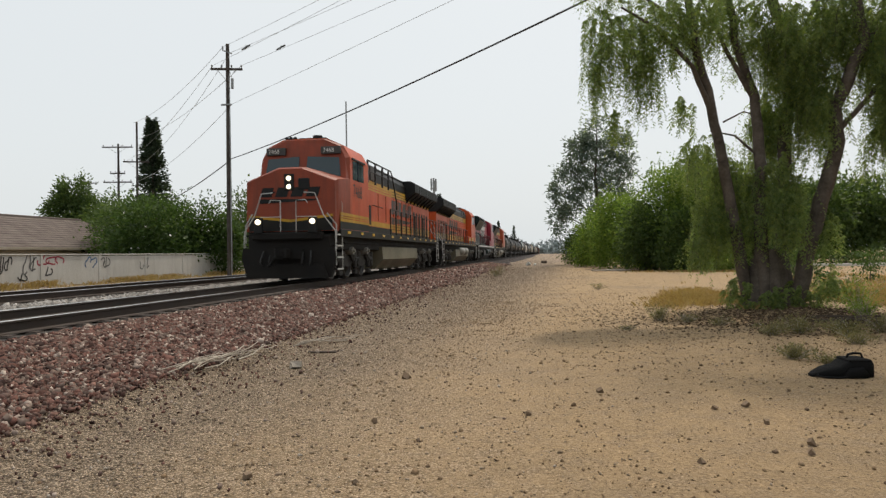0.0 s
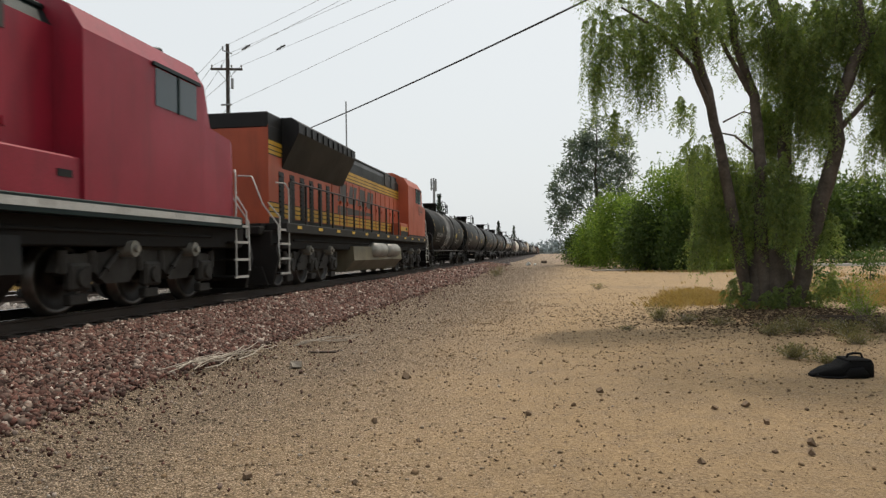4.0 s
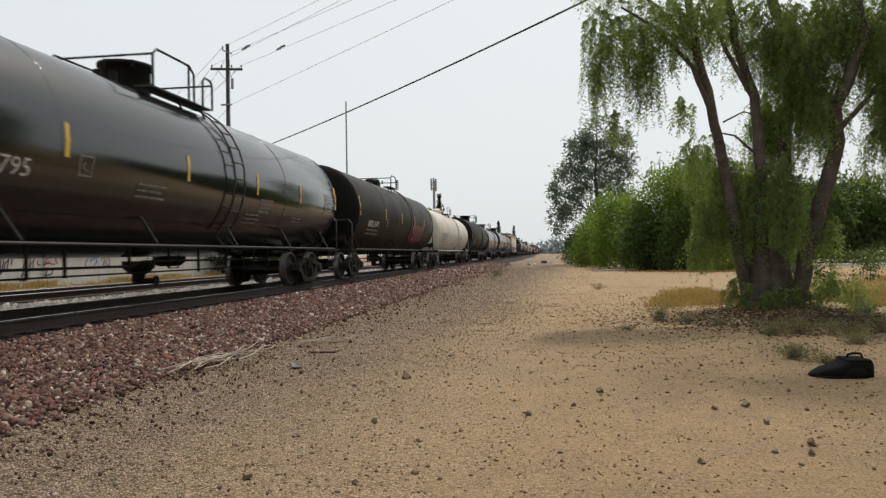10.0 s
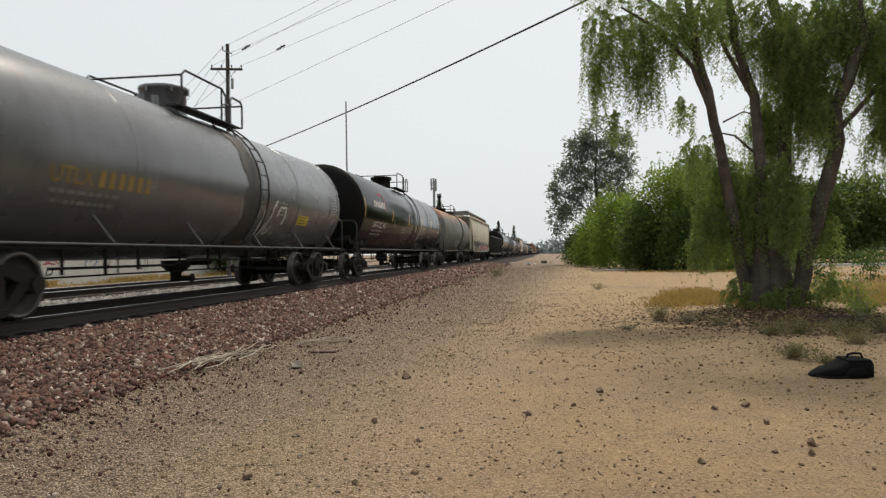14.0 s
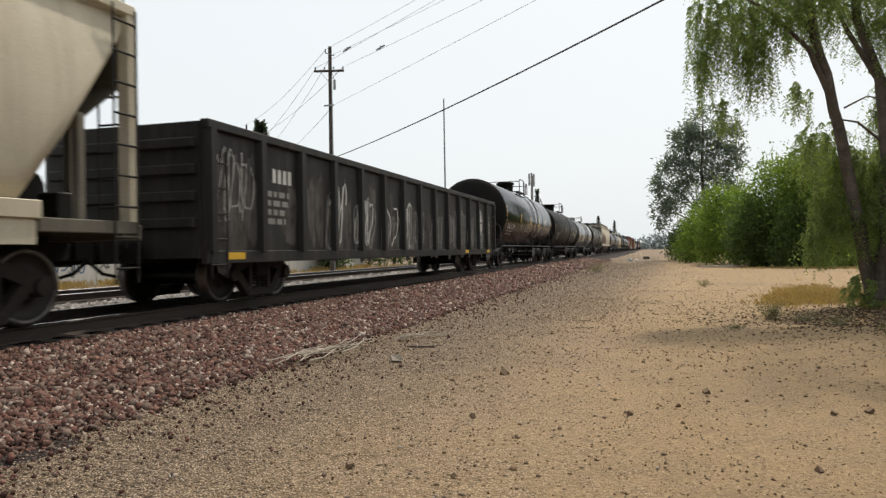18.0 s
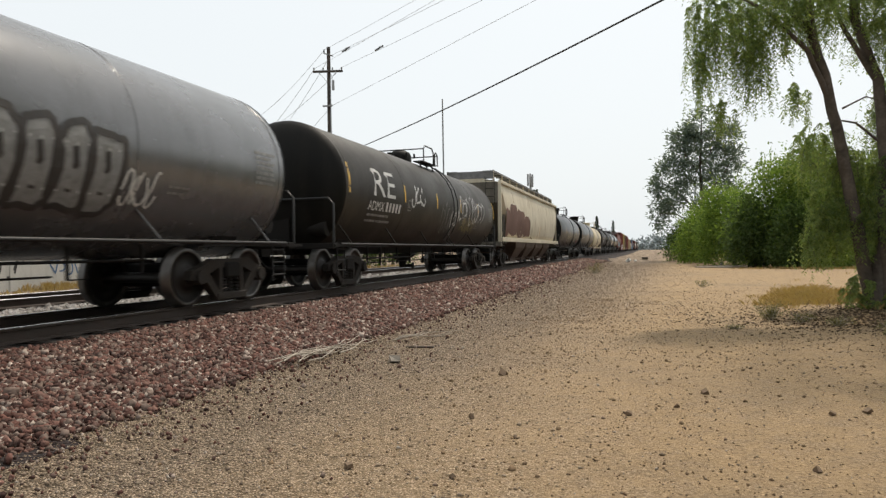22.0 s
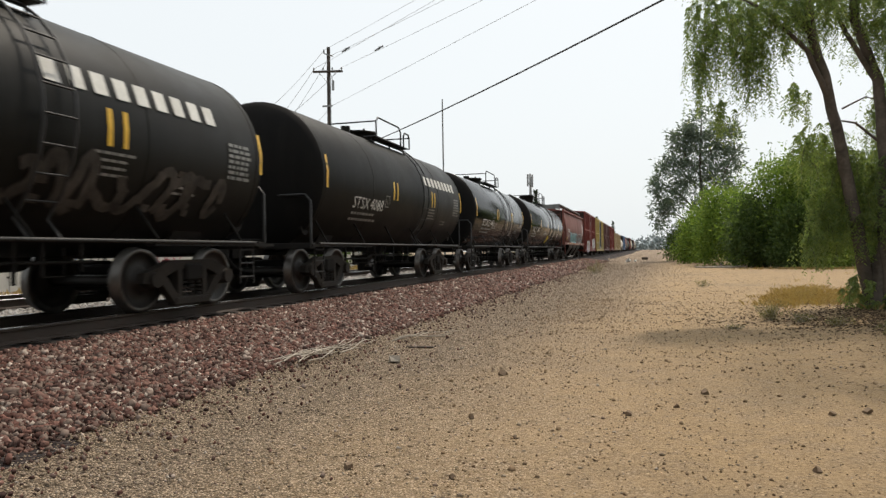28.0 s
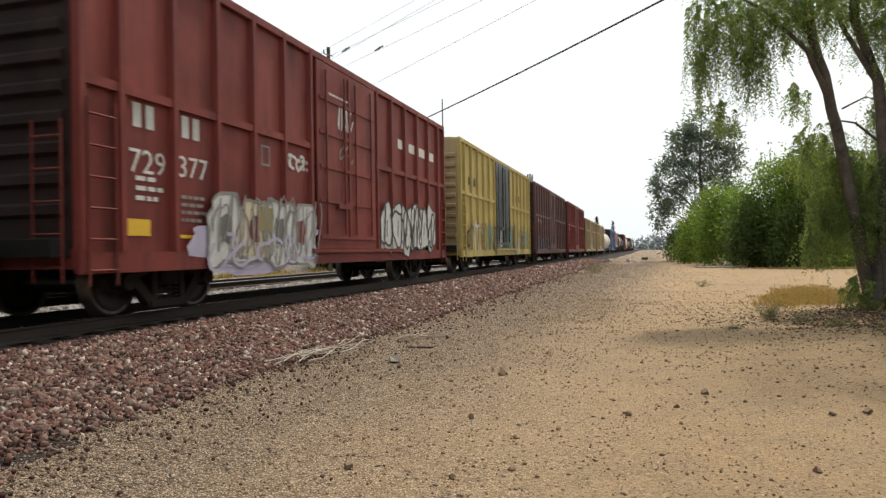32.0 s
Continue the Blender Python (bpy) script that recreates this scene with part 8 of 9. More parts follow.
CLUSTERS += [(3.75, 14.5, 0.45, 0.3, 0.25, 0.3, 26, 0.2, 0.4), (4.3, 14.35, 0.35, 0.4, 0.2, 0.25, 26, 0.15, 0.35), (4.95, 14.5, 0.45, 0.35, 0.25, 0.3, 26, 0.2, 0.4), (5.5, 14.8, 0.6, 0.4, 0.3, 0.4, 30, 0.25, 0.5)]
# Unseen sprays towards the tripod, added with two limbs to shade the dirt.
CLUSTERS += [(4.4, 11.4, 8.6, 1.3, 0.9, 0.5, 150, 0.5, 1.0), (5.9, 11.6, 8.8, 1.2, 0.9, 0.5, 130, 0.5, 1.0), (3.0, 12.2, 8.6, 0.8, 0.7, 0.4, 70, 0.5, 0.9)]
part("branch", limb(MB(), [Vector(p) - PB for p in ((4.8, 15.9, 6.9), (4.7, 14.2, 8.1), (4.5, 12.6, 8.9), (4.4, 11.2, 9.2))], 0.1, 0.03, 7), M["bark"], PEPPER)
part("branch", limb(MB(), [Vector(p) - PB for p in ((4.7, 14.2, 8.1), (5.4, 12.8, 8.8), (6.0, 11.5, 9.2))], 0.07, 0.02, 6), M["bark"], PEPPER)
cen, axe, twig = [], [], MB()
for ci, (x, y, z, sx, sy, sz, n, l0, l1) in enumerate(CLUSTERS):
    for k in range(int(n * (0.5 if z > 7 else 2.6 if x > 6 else 1.9 if x > 4.6 and z > 3.5 else 0.7 if z > 4.4 and x < 3.2 else 0.85 if z > 4.4 else 0.8))):
        d = r_.normal(size=3)
        p = np.array([x, y, z]) + d / np.linalg.norm(d) * r_.random() ** 0.45 * np.array([sx, sy, sz]) * 1.1
        lead = r_.normal(size=2) * 0.17
        for b in range(5):
            ln = r_.uniform(l0, l1) * (1.2 if z > 1 else 0.8)
            sway = lead + r_.normal(size=2) * 0.11
            m = max(6, int(ln / (0.05 if z < 6.6 else 0.09)))
            pts = []
            for j in range(m):
                u = j / m
                q = p + np.array([sway[0] * (1 - (1 - u) ** 2) * ln, sway[1] * (1 - (1 - u) ** 2) * ln, -ln * u + 0.16 * ln * math.sin(3.14 * min(1, u * 1.4))])
                pts.append(q)
                if q[2] < 0.1:
                    break
                for s in (-1, 1):
                    a = r_.uniform(0, 6.283)
                    cen.append(q)
                    axe.append((math.cos(a), math.sin(a), -0.9))
            if b == 0 and k % 3 == 0 and len(pts) > 4:
                twig.tube([Vector(q) - PB for q in pts[::max(1, len(pts) // 4)]], 0.006, 3, 0.003)
tagged(part("twig_tangle", twig, M["bark"], PEPPER), kind="stuff")
part("foliage", soup("foliage", leaf_soup(np.array(cen) - np.array(PB), axe, 0.08, 0.02, 5), 4, LEAF, M["pepper"]), None, PEPPER, "hanging feathery green leaves")

# shrubs and trees along the far edge of the lot
SHRUBS = [(3.6, 70, 3.6, 2.0, 3300, "darkleaf"), (4.6, 61, 4.4, 2.2, 4200, "bushleaf"), (6.0, 54, 6.0, 2.6, 6200, "bushleaf"), (6.6, 48.5, 4.4, 1.7, 4600, "darkleaf"), (8.0, 50, 6.9, 2.7, 6800, "bushleaf"),
          (9.9, 48, 7.0, 2.6, 6400, "bushleaf"), (8.7, 46.4, 3.6, 1.5, 4200, "darkleaf"), (12.0, 49, 7.2, 2.6, 6000, "darkleaf"), (10.6, 46.6, 3.2, 1.5, 3400, "bushleaf"), (14.5, 51, 6.8, 2.6, 4200, "darkleaf")]
for k, (x, y, h, w, n, leaf) in enumerate(SHRUBS):
    stems = [([(x, y, -0.1), (x + 0.2, y, h * 0.35), (x - 0.2, y + 0.2, h * 0.75)], 0.11, 0.03), ([(x + 0.1, y, 0), (x - w * 0.4, y, h * 0.5)], 0.07, 0.02), ([(x - 0.1, y, 0), (x + w * 0.45, y - 0.2, h * 0.55)], 0.07, 0.02)]
    n = int(n * 2.6)
    clumps = [(x, y, h * 0.62, w * 0.8, w * 0.8, h * 0.37, n // 2), (x - w * 0.3, y - 0.2, h * 0.3, w * 0.75, w * 0.8, h * 0.3, n // 4), (x + w * 0.35, y, h * 0.36, w * 0.75, w * 0.8, h * 0.34, n // 4)]
    tree("shrub", "large bushy green shrub reaching to the ground" if leaf == "bushleaf" else "dense dark green shrub at the lot's edge", "shrub", (x, y, 0), stems, clumps, leaf, (0.2, 0.11), 100 + k, "shrubs along the lot", 0.21, 70)

# tall airy eucalyptus behind the shrubs
ex, ey = 5.3, 73.0
stems = [([(ex, ey, 0), (ex + 0.1, ey, 4.5), (ex - 0.2, ey, 9), (ex, ey, 14.0)], 0.26, 0.05), ([(ex, ey, 4.2), (ex - 2.0, ey, 6.5), (ex - 4.0, ey, 8.0)], 0.1, 0.03), ([(ex, ey, 6), (ex + 2.0, ey, 8.5), (ex + 3.3, ey, 11)], 0.1, 0.03),
         ([(ex, ey, 8), (ex - 1.6, ey, 10.5), (ex - 2.2, ey, 12.5)], 0.08, 0.02), ([(ex, ey, 3), (ex - 2.4, ey, 4.6), (ex - 4.3, ey, 4.8)], 0.09, 0.02), ([(ex, ey, 9.5), (ex + 1.4, ey, 11.6), (ex + 2, ey, 13)], 0.07, 0.02)]
clumps = [(ex, ey, 13.3, 1.4, 1.3, 1.3, 900), (ex - 1.6, ey, 11.8, 1.3, 1.3, 1.2, 900), (ex + 1.9, ey, 12.0, 1.4, 1.3, 1.2, 900), (ex - 0.3, ey, 10.2, 1.6, 1.5, 1.4, 1000), (ex + 3.0, ey, 10.2, 1.2, 1.3, 1.1, 650), (ex - 2.9, ey, 9.0, 1.3, 1.3, 1.2, 750),
          (ex + 1.6, ey, 8.4, 1.5, 1.4, 1.3, 850), (ex - 4.0, ey, 7.6, 0.9, 1.0, 1.0, 450), (ex - 1.2, ey, 7.2, 1.5, 1.4, 1.2, 850), (ex - 4.2, ey, 4.8, 0.8, 1.0, 1.6, 480), (ex - 2.7, ey, 5.6, 1.2, 1.2, 1.1, 600), (ex + 2.8, ey, 6.4, 1.3, 1.3, 1.3, 650), (ex, ey, 5.0, 1.6, 1.4, 1.2, 650)]
clumps = [(*c[:6], int(c[6] * 1.25)) for c in clumps]
tree("eucalyptus_tree", "tall airy grey-green eucalyptus behind the shrubs", "tree", (ex, ey, 0), stems, clumps, "eucleaf", (0.42, 0.13), 77, spread=0.24, parts=20)

# dark trees, hedge and pale strip far behind the pepper tree
for k, (x, y, h, w) in enumerate(((17.5, 60, 6.6, 3.4), (21.5, 63, 7.0, 3.8), (26, 66, 7.6, 4.0), (30.5, 67, 7.9, 4.2), (35, 68, 8.0, 4.2), (40, 70, 8.2, 4.5), (46, 72, 8.4, 4.5))):
    stems = [([(x, y, 0), (x + 0.1, y, h * 0.4), (x, y, h * 0.8)], 0.2, 0.06)]
    clumps = [(x, y, h * 0.68, w * 0.75, w * 0.7, h * 0.3, 4200), (x - w * 0.4, y, h * 0.5, w * 0.5, w * 0.6, h * 0.26, 2200), (x + w * 0.4, y, h * 0.52, w * 0.5, w * 0.6, h * 0.26, 2200), (x, y, h * 0.28, w * 0.85, w * 0.6, h * 0.2, 2600)]
    tree("shade_tree", "dark round-crowned tree beyond the dry grass", "tree", (x, y, 0), stems, clumps, "darkleaf", (0.34, 0.19), 300 + k, "dark trees beyond the lot", 0.2, 40)
c, a = tufts([(x, 58, 0.45, 1.6, 0.5, 0.5, 800) for x in np.arange(16, 48, 2.4)], 9, 0.25, 30)
tagged(new("hedge", soup("hedge", leaf_soup(c, a, 0.2, 0.1, 4), 4, LEAF, M["darkleaf"])), "low clipped green hedge beyond the dry grass", "hedge")
solo("concrete_kerb", MB().box(13.5, 60, 54.6, 55.1, -0.1, 0.2, 0.03), M["wall"], "pale concrete kerb strip in front of the hedge", "kerb")
for k, (x, y) in enumerate(((9.6, 27.5), (12.5, 29.5), (15.2, 31), (11.0, 33.5))):
    c, a = tufts([(x, y, 0.75, 0.9, 0.7, 0.75, 700)], 400 + k, 0.22, 18)
    t = thing("sapling", "small green sapling in the dry grass", "shrub", "saplings in the grass", pose(x, y, 0))
    part("trunk", MB().tube([(0, 0, -0.05), (0.05, 0, 0.5), (0, 0.05, 1.0)], 0.03, 6, 0.012), M["bark"], t)
    part("crown", soup("crown", leaf_soup(c - np.array([x, y, 0]), a, 0.13, 0.06, k), 4, LEAF, M["gardenleaf"]), None, t)

# beyond the tracks: shrub mass with pale blossom, round tree, conifer
BEYOND = [(-27.5, 46.5, 5.6, 3.0, 6500, 1), (-24.6, 49.0, 5.4, 2.4, 6000, 1), (-31.5, 50.0, 6.2, 3.2, 4200, 0), (-26.0, 58.0, 7.2, 2.8, 4500, 0), (-35.5, 55.0, 6.4, 3.4, 3600, 0), (-41.5, 62.0, 6.6, 3.4, 3000, 0), (-22.4, 60, 6.0, 2.4, 3000, 0), (-38, 66, 7.6, 3.2, 2600, 0)]
for k, (x, y, h, w, n, bl) in enumerate(BEYOND):
    stems = [([(x, y, -0.1), (x + 0.2, y, h * 0.4), (x - 0.1, y, h * 0.75)], 0.13, 0.03)]
    n = int(n * 1.8)
    clumps = [(x, y, h * 0.6, w * 0.85, w * 0.8, h * 0.38, n // 2), (x - w * 0.4, y - 0.3, h * 0.36, w * 0.7, w * 0.7, h * 0.34, n // 4), (x + w * 0.4, y - 0.3, h * 0.36, w * 0.7, w * 0.7, h * 0.34, n // 4)]
    t = tree("shrub", "big green shrub with pale blossom behind the wall" if bl else "dark green bush among the gardens beyond the tracks", "shrub", (x, y, 0), stems, clumps, "gardenleaf" if bl else "darkleaf", (0.26, 0.15), 500 + k, "garden greenery beyond the tracks", 0.21, 60)
    if bl:
        c, a = tufts([(x + 0.3, y - 0.5, h * 0.55, w * 1.05, w * 0.95, h * 0.4, 70)], 600 + k, 0.25, 30)
        part("blossom", soup("blossom", leaf_soup(c - np.array([x, y, 0]), a, 0.16, 0.14, k), 4, LEAF, M["blossom"]), None, t, "pale blossom")
x, y = -46.5, 64
tree("garden_tree", "round dark green tree behind the brown roof", "tree", (x, y, 0), [([(x, y, 0), (x, y, 4), (x + 0.2, y, 8)], 0.25, 0.06)],
     [(x, y, 7.6, 1.7, 1.8, 1.9, 3600), (x - 1.6, y, 6.0, 1.5, 1.6, 1.5, 2600), (x + 1.6, y, 5.8, 1.6, 1.6, 1.5, 2600), (x, y, 4.6, 2.4, 2, 1.2, 2200)], "darkleaf", (0.32, 0.16), 71)
x, y = -44.5, 74.2
con = thing("conifer_tree", "tall dark spiry conifer beyond the bushes", "tree", at=pose(x, y, 0))
part("trunk", MB().tube([(0, 0, 0), (0.1, 0, 8), (0, 0, 16.6)], 0.3, 8, 0.04), M["bark"], con)
cc, aa = [], []
rr = np.random.default_rng(31)
for k in range(420):
    z = 2.5 + 14.3 * rr.random() ** 1.1
    reach = (17.0 - z) * 0.2 * rr.uniform(0.5, 1.2) + 0.35
    a = rr.uniform(0, 6.283)
    m = 34
    u = rr.random(m)
    cc.append(np.stack([np.cos(a) * reach * u, np.sin(a) * reach * u, z + 0.25 * u + rr.normal(0, 0.09, m)], axis=1) + rr.normal(0, 0.1, (m, 3)))
    aa.append(np.stack([np.full(m, np.cos(a)), np.full(m, np.sin(a)), rr.uniform(-0.4, 0.5, m)], axis=1) + rr.normal(0, 0.4, (m, 3)))
part("crown", soup("crown", leaf_soup(np.concatenate(cc), np.concatenate(aa), 0.42, 0.16, 3), 4, LEAF, M["conifer"]), None, con)
# two conifers by the mast far down the line, and the wooded skyline
for k, (x, y, h) in enumerate(((-21.2, 139, 13.2), (-23.5, 141, 10.4), (-19.4, 150, 9.0), (-17.5, 260, 13), (-15, 330, 14))):
    cc = np.stack([rr.normal(0, 1, 1400), rr.normal(0, 1, 1400), rr.random(1400) ** 1.2], axis=1)
    cc = np.stack([cc[:, 0] * (1 - cc[:, 2]) * h * 0.1, cc[:, 1] * (1 - cc[:, 2]) * h * 0.1, 1 + cc[:, 2] * (h - 1)], axis=1)
    t = thing("conifer_tree", "dark pointed conifer down the line", "tree", "distant conifers", pose(x, y, 0))
    part("trunk", MB().tube([(0, 0, 0), (0, 0, h * 0.9)], 0.2, 6, 0.04), M["bark"], t)
    part("crown", soup("crown", leaf_soup(cc, rr.normal(size=(1400, 3)), 0.6, 0.25, k), 4, LEAF, M["conifer"]), None, t)
# Far treeline, its colour paled to stand for haze.
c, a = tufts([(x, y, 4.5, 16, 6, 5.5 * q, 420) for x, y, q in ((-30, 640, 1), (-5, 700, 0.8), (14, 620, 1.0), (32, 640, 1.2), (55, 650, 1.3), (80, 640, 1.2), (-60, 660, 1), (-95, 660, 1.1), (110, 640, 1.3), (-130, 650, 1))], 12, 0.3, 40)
tagged(new("backdrop", soup("backdrop", leaf_soup(c, a, 3.2, 2.2, 8), 4, LEAF, M["hazewood"])), "distant woods with haze put into their pale colour", "trees", kind="structure")

# ---- dry grass, weeds, litter ----
def blades(spots, height, width, lean, seed):
    r = np.random.default_rng(seed)
    p = np.asarray(spots, float)
    n = len(p)
    a = r.uniform(0, 6.283, n)
    h = height * r.uniform(0.5, 1.25, n)
    l = lean * r.uniform(0.2, 1.2, n) * h
    side = np.stack([-np.sin(a), np.cos(a), np.zeros(n)], axis=1) * width / 2
    tip = p + np.stack([np.cos(a) * l, np.sin(a) * l, h], axis=1)
    midp = p + np.stack([np.cos(a) * l * 0.35, np.sin(a) * l * 0.35, h * 0.6], axis=1)
    return np.stack([p - side, p + side, midp + side * 0.7, tip], axis=1)


def grass(name, areas, height, width, leaf, label, seed, lean=0.6):
    """areas: (x, y, half-width, half-depth, blades, tufts); tufts of dry blades."""
    r = np.random.default_rng(seed)
    spots = []
    for x, y, sx, sy, n, m in areas:
        tx, ty = r.normal(0, 0.5, m) * sx + x, r.normal(0, 0.5, m) * sy + y
        pick = r.integers(0, m, n)
        px, py = tx[pick] + r.normal(0, 0.09, n), ty[pick] + r.normal(0, 0.09, n)
        spots += [(u, v, land(u, v) - 0.01) for u, v in zip(px, py)]
    return tagged(new(name, soup(name, blades(spots, height, width, lean, seed), 4, LEAF, M[leaf])), label, "grass", kind="stuff")


grass("dry_grass", [(3.7, 18.6, 0.9, 2.6, 4200, 300), (4.6, 21.5, 1.0, 2.4, 1500, 160), (2.7, 16.6, 0.4, 0.9, 300, 40), (8.9, 20, 2.2, 2.4, 7000, 460), (11.8, 23, 3.2, 4, 6500, 420), (14, 30, 5, 7, 4000, 320), (9.5, 44.0, 3.4, 0.8, 2600, 240), (7.9, 17.0, 0.9, 0.9, 1500, 130)],
      0.13, 0.011, "drygrass", "short golden dry grass around the pepper tree", 3, 1.0)
grass("trackside_grass", [(-23.4, y, 0.4, 1.4, 420, 40) for y in (23, 27, 29.5, 36, 38.5, 41, 47, 50, 55)] + [(-20.5, y, 1.0, 2.5, 160, 26) for y in range(20, 60, 5)], 0.3, 0.03, "drygrass", "patchy dry grass along the foot of the wall", 4)


def forb(x, y, wide, high, n, leaf, label, seed):
    """A low scrubby weed: a few stems from one root, small leaves over a loose dome."""
    r = np.random.default_rng(seed)
    t = thing("weed", label, "weed", "weeds on the lot", pose(x, y, land(x, y)))
    heads = np.stack([r.normal(0, wide * 0.5, 26), r.normal(0, wide * 0.35, 26), high * r.uniform(0.35, 1.05, 26)], axis=1)
    mb = MB()
    for h in heads:
        mb.tube([(h[0] * 0.15, h[1] * 0.15, -0.01), (h[0] * 0.6, h[1] * 0.6, h[2] * 0.7), tuple(h)], 0.004 + 0.004 * wide, 4, 0.002)
    part("stem", mb, M["stick"], t, "dry pale stems")
    pick = r.integers(0, 26, n)
    p = heads[pick] * (1 - 0.75 * r.random((n, 1)) ** 1.6) + r.normal(size=(n, 3)) * np.array([wide * 0.16, wide * 0.14, high * 0.12])
    p[:, 2] = np.abs(p[:, 2])
    part("leaves", soup("leaves", leaf_soup(p, r.normal(size=(n, 3)) + np.array([0, 0, 0.5]), 0.03 + 0.04 * wide, 0.011 + 0.016 * wide, seed), 4, LEAF, M[leaf]), None, t)
    return t


for k, (x, y, wide, high, n, leaf) in enumerate(((2.04, 13.2, 0.3, 0.3, 700, "weedleaf"), (2.45, 12.9, 0.2, 0.16, 260, "weedleaf"), (3.35, 11.2, 0.3, 0.22, 700, "weedleaf"), (3.85, 11.5, 0.4, 0.26, 900, "weedleaf"), (4.5, 11.3, 0.45, 0.24, 900, "weedleaf"), (5.1, 11.6, 0.4, 0.26, 800, "weedleaf"), (2.86, 8.75, 0.24, 0.17, 700, "weedleaf"), (3.15, 8.5, 0.2, 0.1, 300, "weedleaf"),
                                                 (4.2, 10.3, 0.35, 0.16, 500, "weedleaf"), (2.9, 12.5, 0.25, 0.14, 300, "weedleaf"), (-2.73, 38.4, 0.55, 0.62, 900, "weedleaf"), (1.7, 24.5, 0.35, 0.22, 260, "weedleaf"), (1.3, 11.9, 0.14, 0.07, 120, "weedleaf"), (5.6, 13.4, 0.4, 0.4, 700, "bushleaf"), (6.0, 14.6, 0.4, 0.6, 900, "bushleaf"))):
    forb(x, y, wide, high, n, leaf, "low scrubby grey-green weed in the dirt" if leaf == "weedleaf" else "leafy green weed beside the pepper tree", 820 + k)
# crumbled clods, loosely clustered on the sand
n, m = 11000, 260
kx, ky = -2.2 + rng.random(m) * 8.0, 2.6 + 16 * rng.random(m) ** 1.5
pick = rng.integers(0, m, n)
loose = rng.random(n) < 0.45
fx = np.where(loose, -2.4 + rng.random(n) * 9.0, kx[pick] + rng.normal(0, 0.3, n))
fy = np.where(loose, 2.3 + 20 * rng.random(n) ** 1.6, ky[pick] + rng.normal(0, 0.25, n))
fs = np.minimum(0.0075 * rng.lognormal(0, 0.5, n) * (0.75 + fy / 14), 0.032)
me = soup("earth_clods", rocks(np.array([(a, b, land(a, b) + c * 0.2) for a, b, c in zip(fx, fy, fs)]), fs, 17, 0.7), 8, ROCK_FACES, M["clods"])
tagged(new("earth_clods", me), "crumbled brown clods of earth strewn on the sand", "clods", kind="stuff")
n = 2600
fx, fy = -2.8 + rng.random(n) ** 0.9 * 7.5, 2.5 + 13 * rng.random(n) ** 1.4
few = rng.random(n) < 0.3
fx, fy = fx[few], fy[few]
axes = np.stack([rng.normal(size=len(fx)), rng.normal(size=len(fx)), rng.uniform(-0.1, 0.2, len(fx))], axis=1)
me = soup("twig_litter", leaf_soup(np.array([(a, b, land(a, b) + 0.006) for a, b in zip(fx, fy)]), axes, 0.035, 0.007, 16), 4, LEAF, M["litter"])
tagged(new("twig_litter", me), "dark twig bits strewn on the dirt", "leaf litter", kind="stuff")
# Brown litter, made denser to darken the shaded ground under the tree.
n = 9000
lx, ly = rng.normal(4.6, 1.5, n), rng.normal(13.2, 0.95, n)
axes = np.stack([rng.normal(size=n), rng.normal(size=n), rng.uniform(-0.1, 0.25, n)], axis=1)
me = soup("leaf_litter", leaf_soup(np.array([(a, b, land(a, b) + 0.012) for a, b in zip(lx, ly)]), axes, 0.06, 0.02, 6), 4, LEAF, M["litter"])
tagged(new("leaf_litter", me), "brown leaf litter, thickened to darken the shade under the pepper tree", "leaf litter", kind="stuff")


def twig_bundle(name, label, x, y, n, length, spread, turn, material, seed, r=0.008, up=0.0):
    g = random.Random(seed)
    t = thing(name, label, "branches", at=pose(x, y, land(x, y) + up, 0, 0, turn))
    for k in range(n):
        l = length * g.uniform(0.4, 1)
        oy, ox, a = g.uniform(-spread, spread), g.uniform(-length * 0.35, length * 0.35), g.uniform(-0.22, 0.22)
        pts = [(ox + (u - 0.5) * l, oy + (u - 0.5) * l * a + 0.05 * math.sin(5 * u + k), 0.015 + 0.05 * math.sin(3 * u + k) ** 2 + g.uniform(0, 0.02)) for u in (0, 0.25, 0.5, 0.75, 1)]
        part("stick", MB().tube(pts, r * g.uniform(0.7, 1.3), 5, r * 0.5), M[material], t)
    return t


twig_bundle("dry_branches", "bleached dry branches lying where ballast meets dirt", -3.8, 7.75, 16, 1.75, 0.22, 84, "stick", 4, 0.009, 0.045)
twig_bundle("dry_branches", "few pale dry twigs on the dirt", -3.2, 9.9, 5, 1.0, 0.1, 60, "stick", 5, 0.008)
twig_bundle("fallen_branches", "heap of dead branches beside the pepper tree", 5.7, 12.9, 26, 1.7, 0.5, 10, "darkstick", 6, 0.014)
twig_bundle("fallen_branches", "dead limbs at the edge of the shrubs", 4.1, 47.5, 9, 2.4, 0.4, 15, "stick", 7, 0.05)
solo("plank", MB().box(-0.19, 0.19, -0.03, 0.03, 0, 0.025, 0.006), M["darkstick"], "short weathered piece of wood on the dirt", "plank", at=pose(-2.96, 8.94, land(-2.96, 8.94), 0, 0, 4))
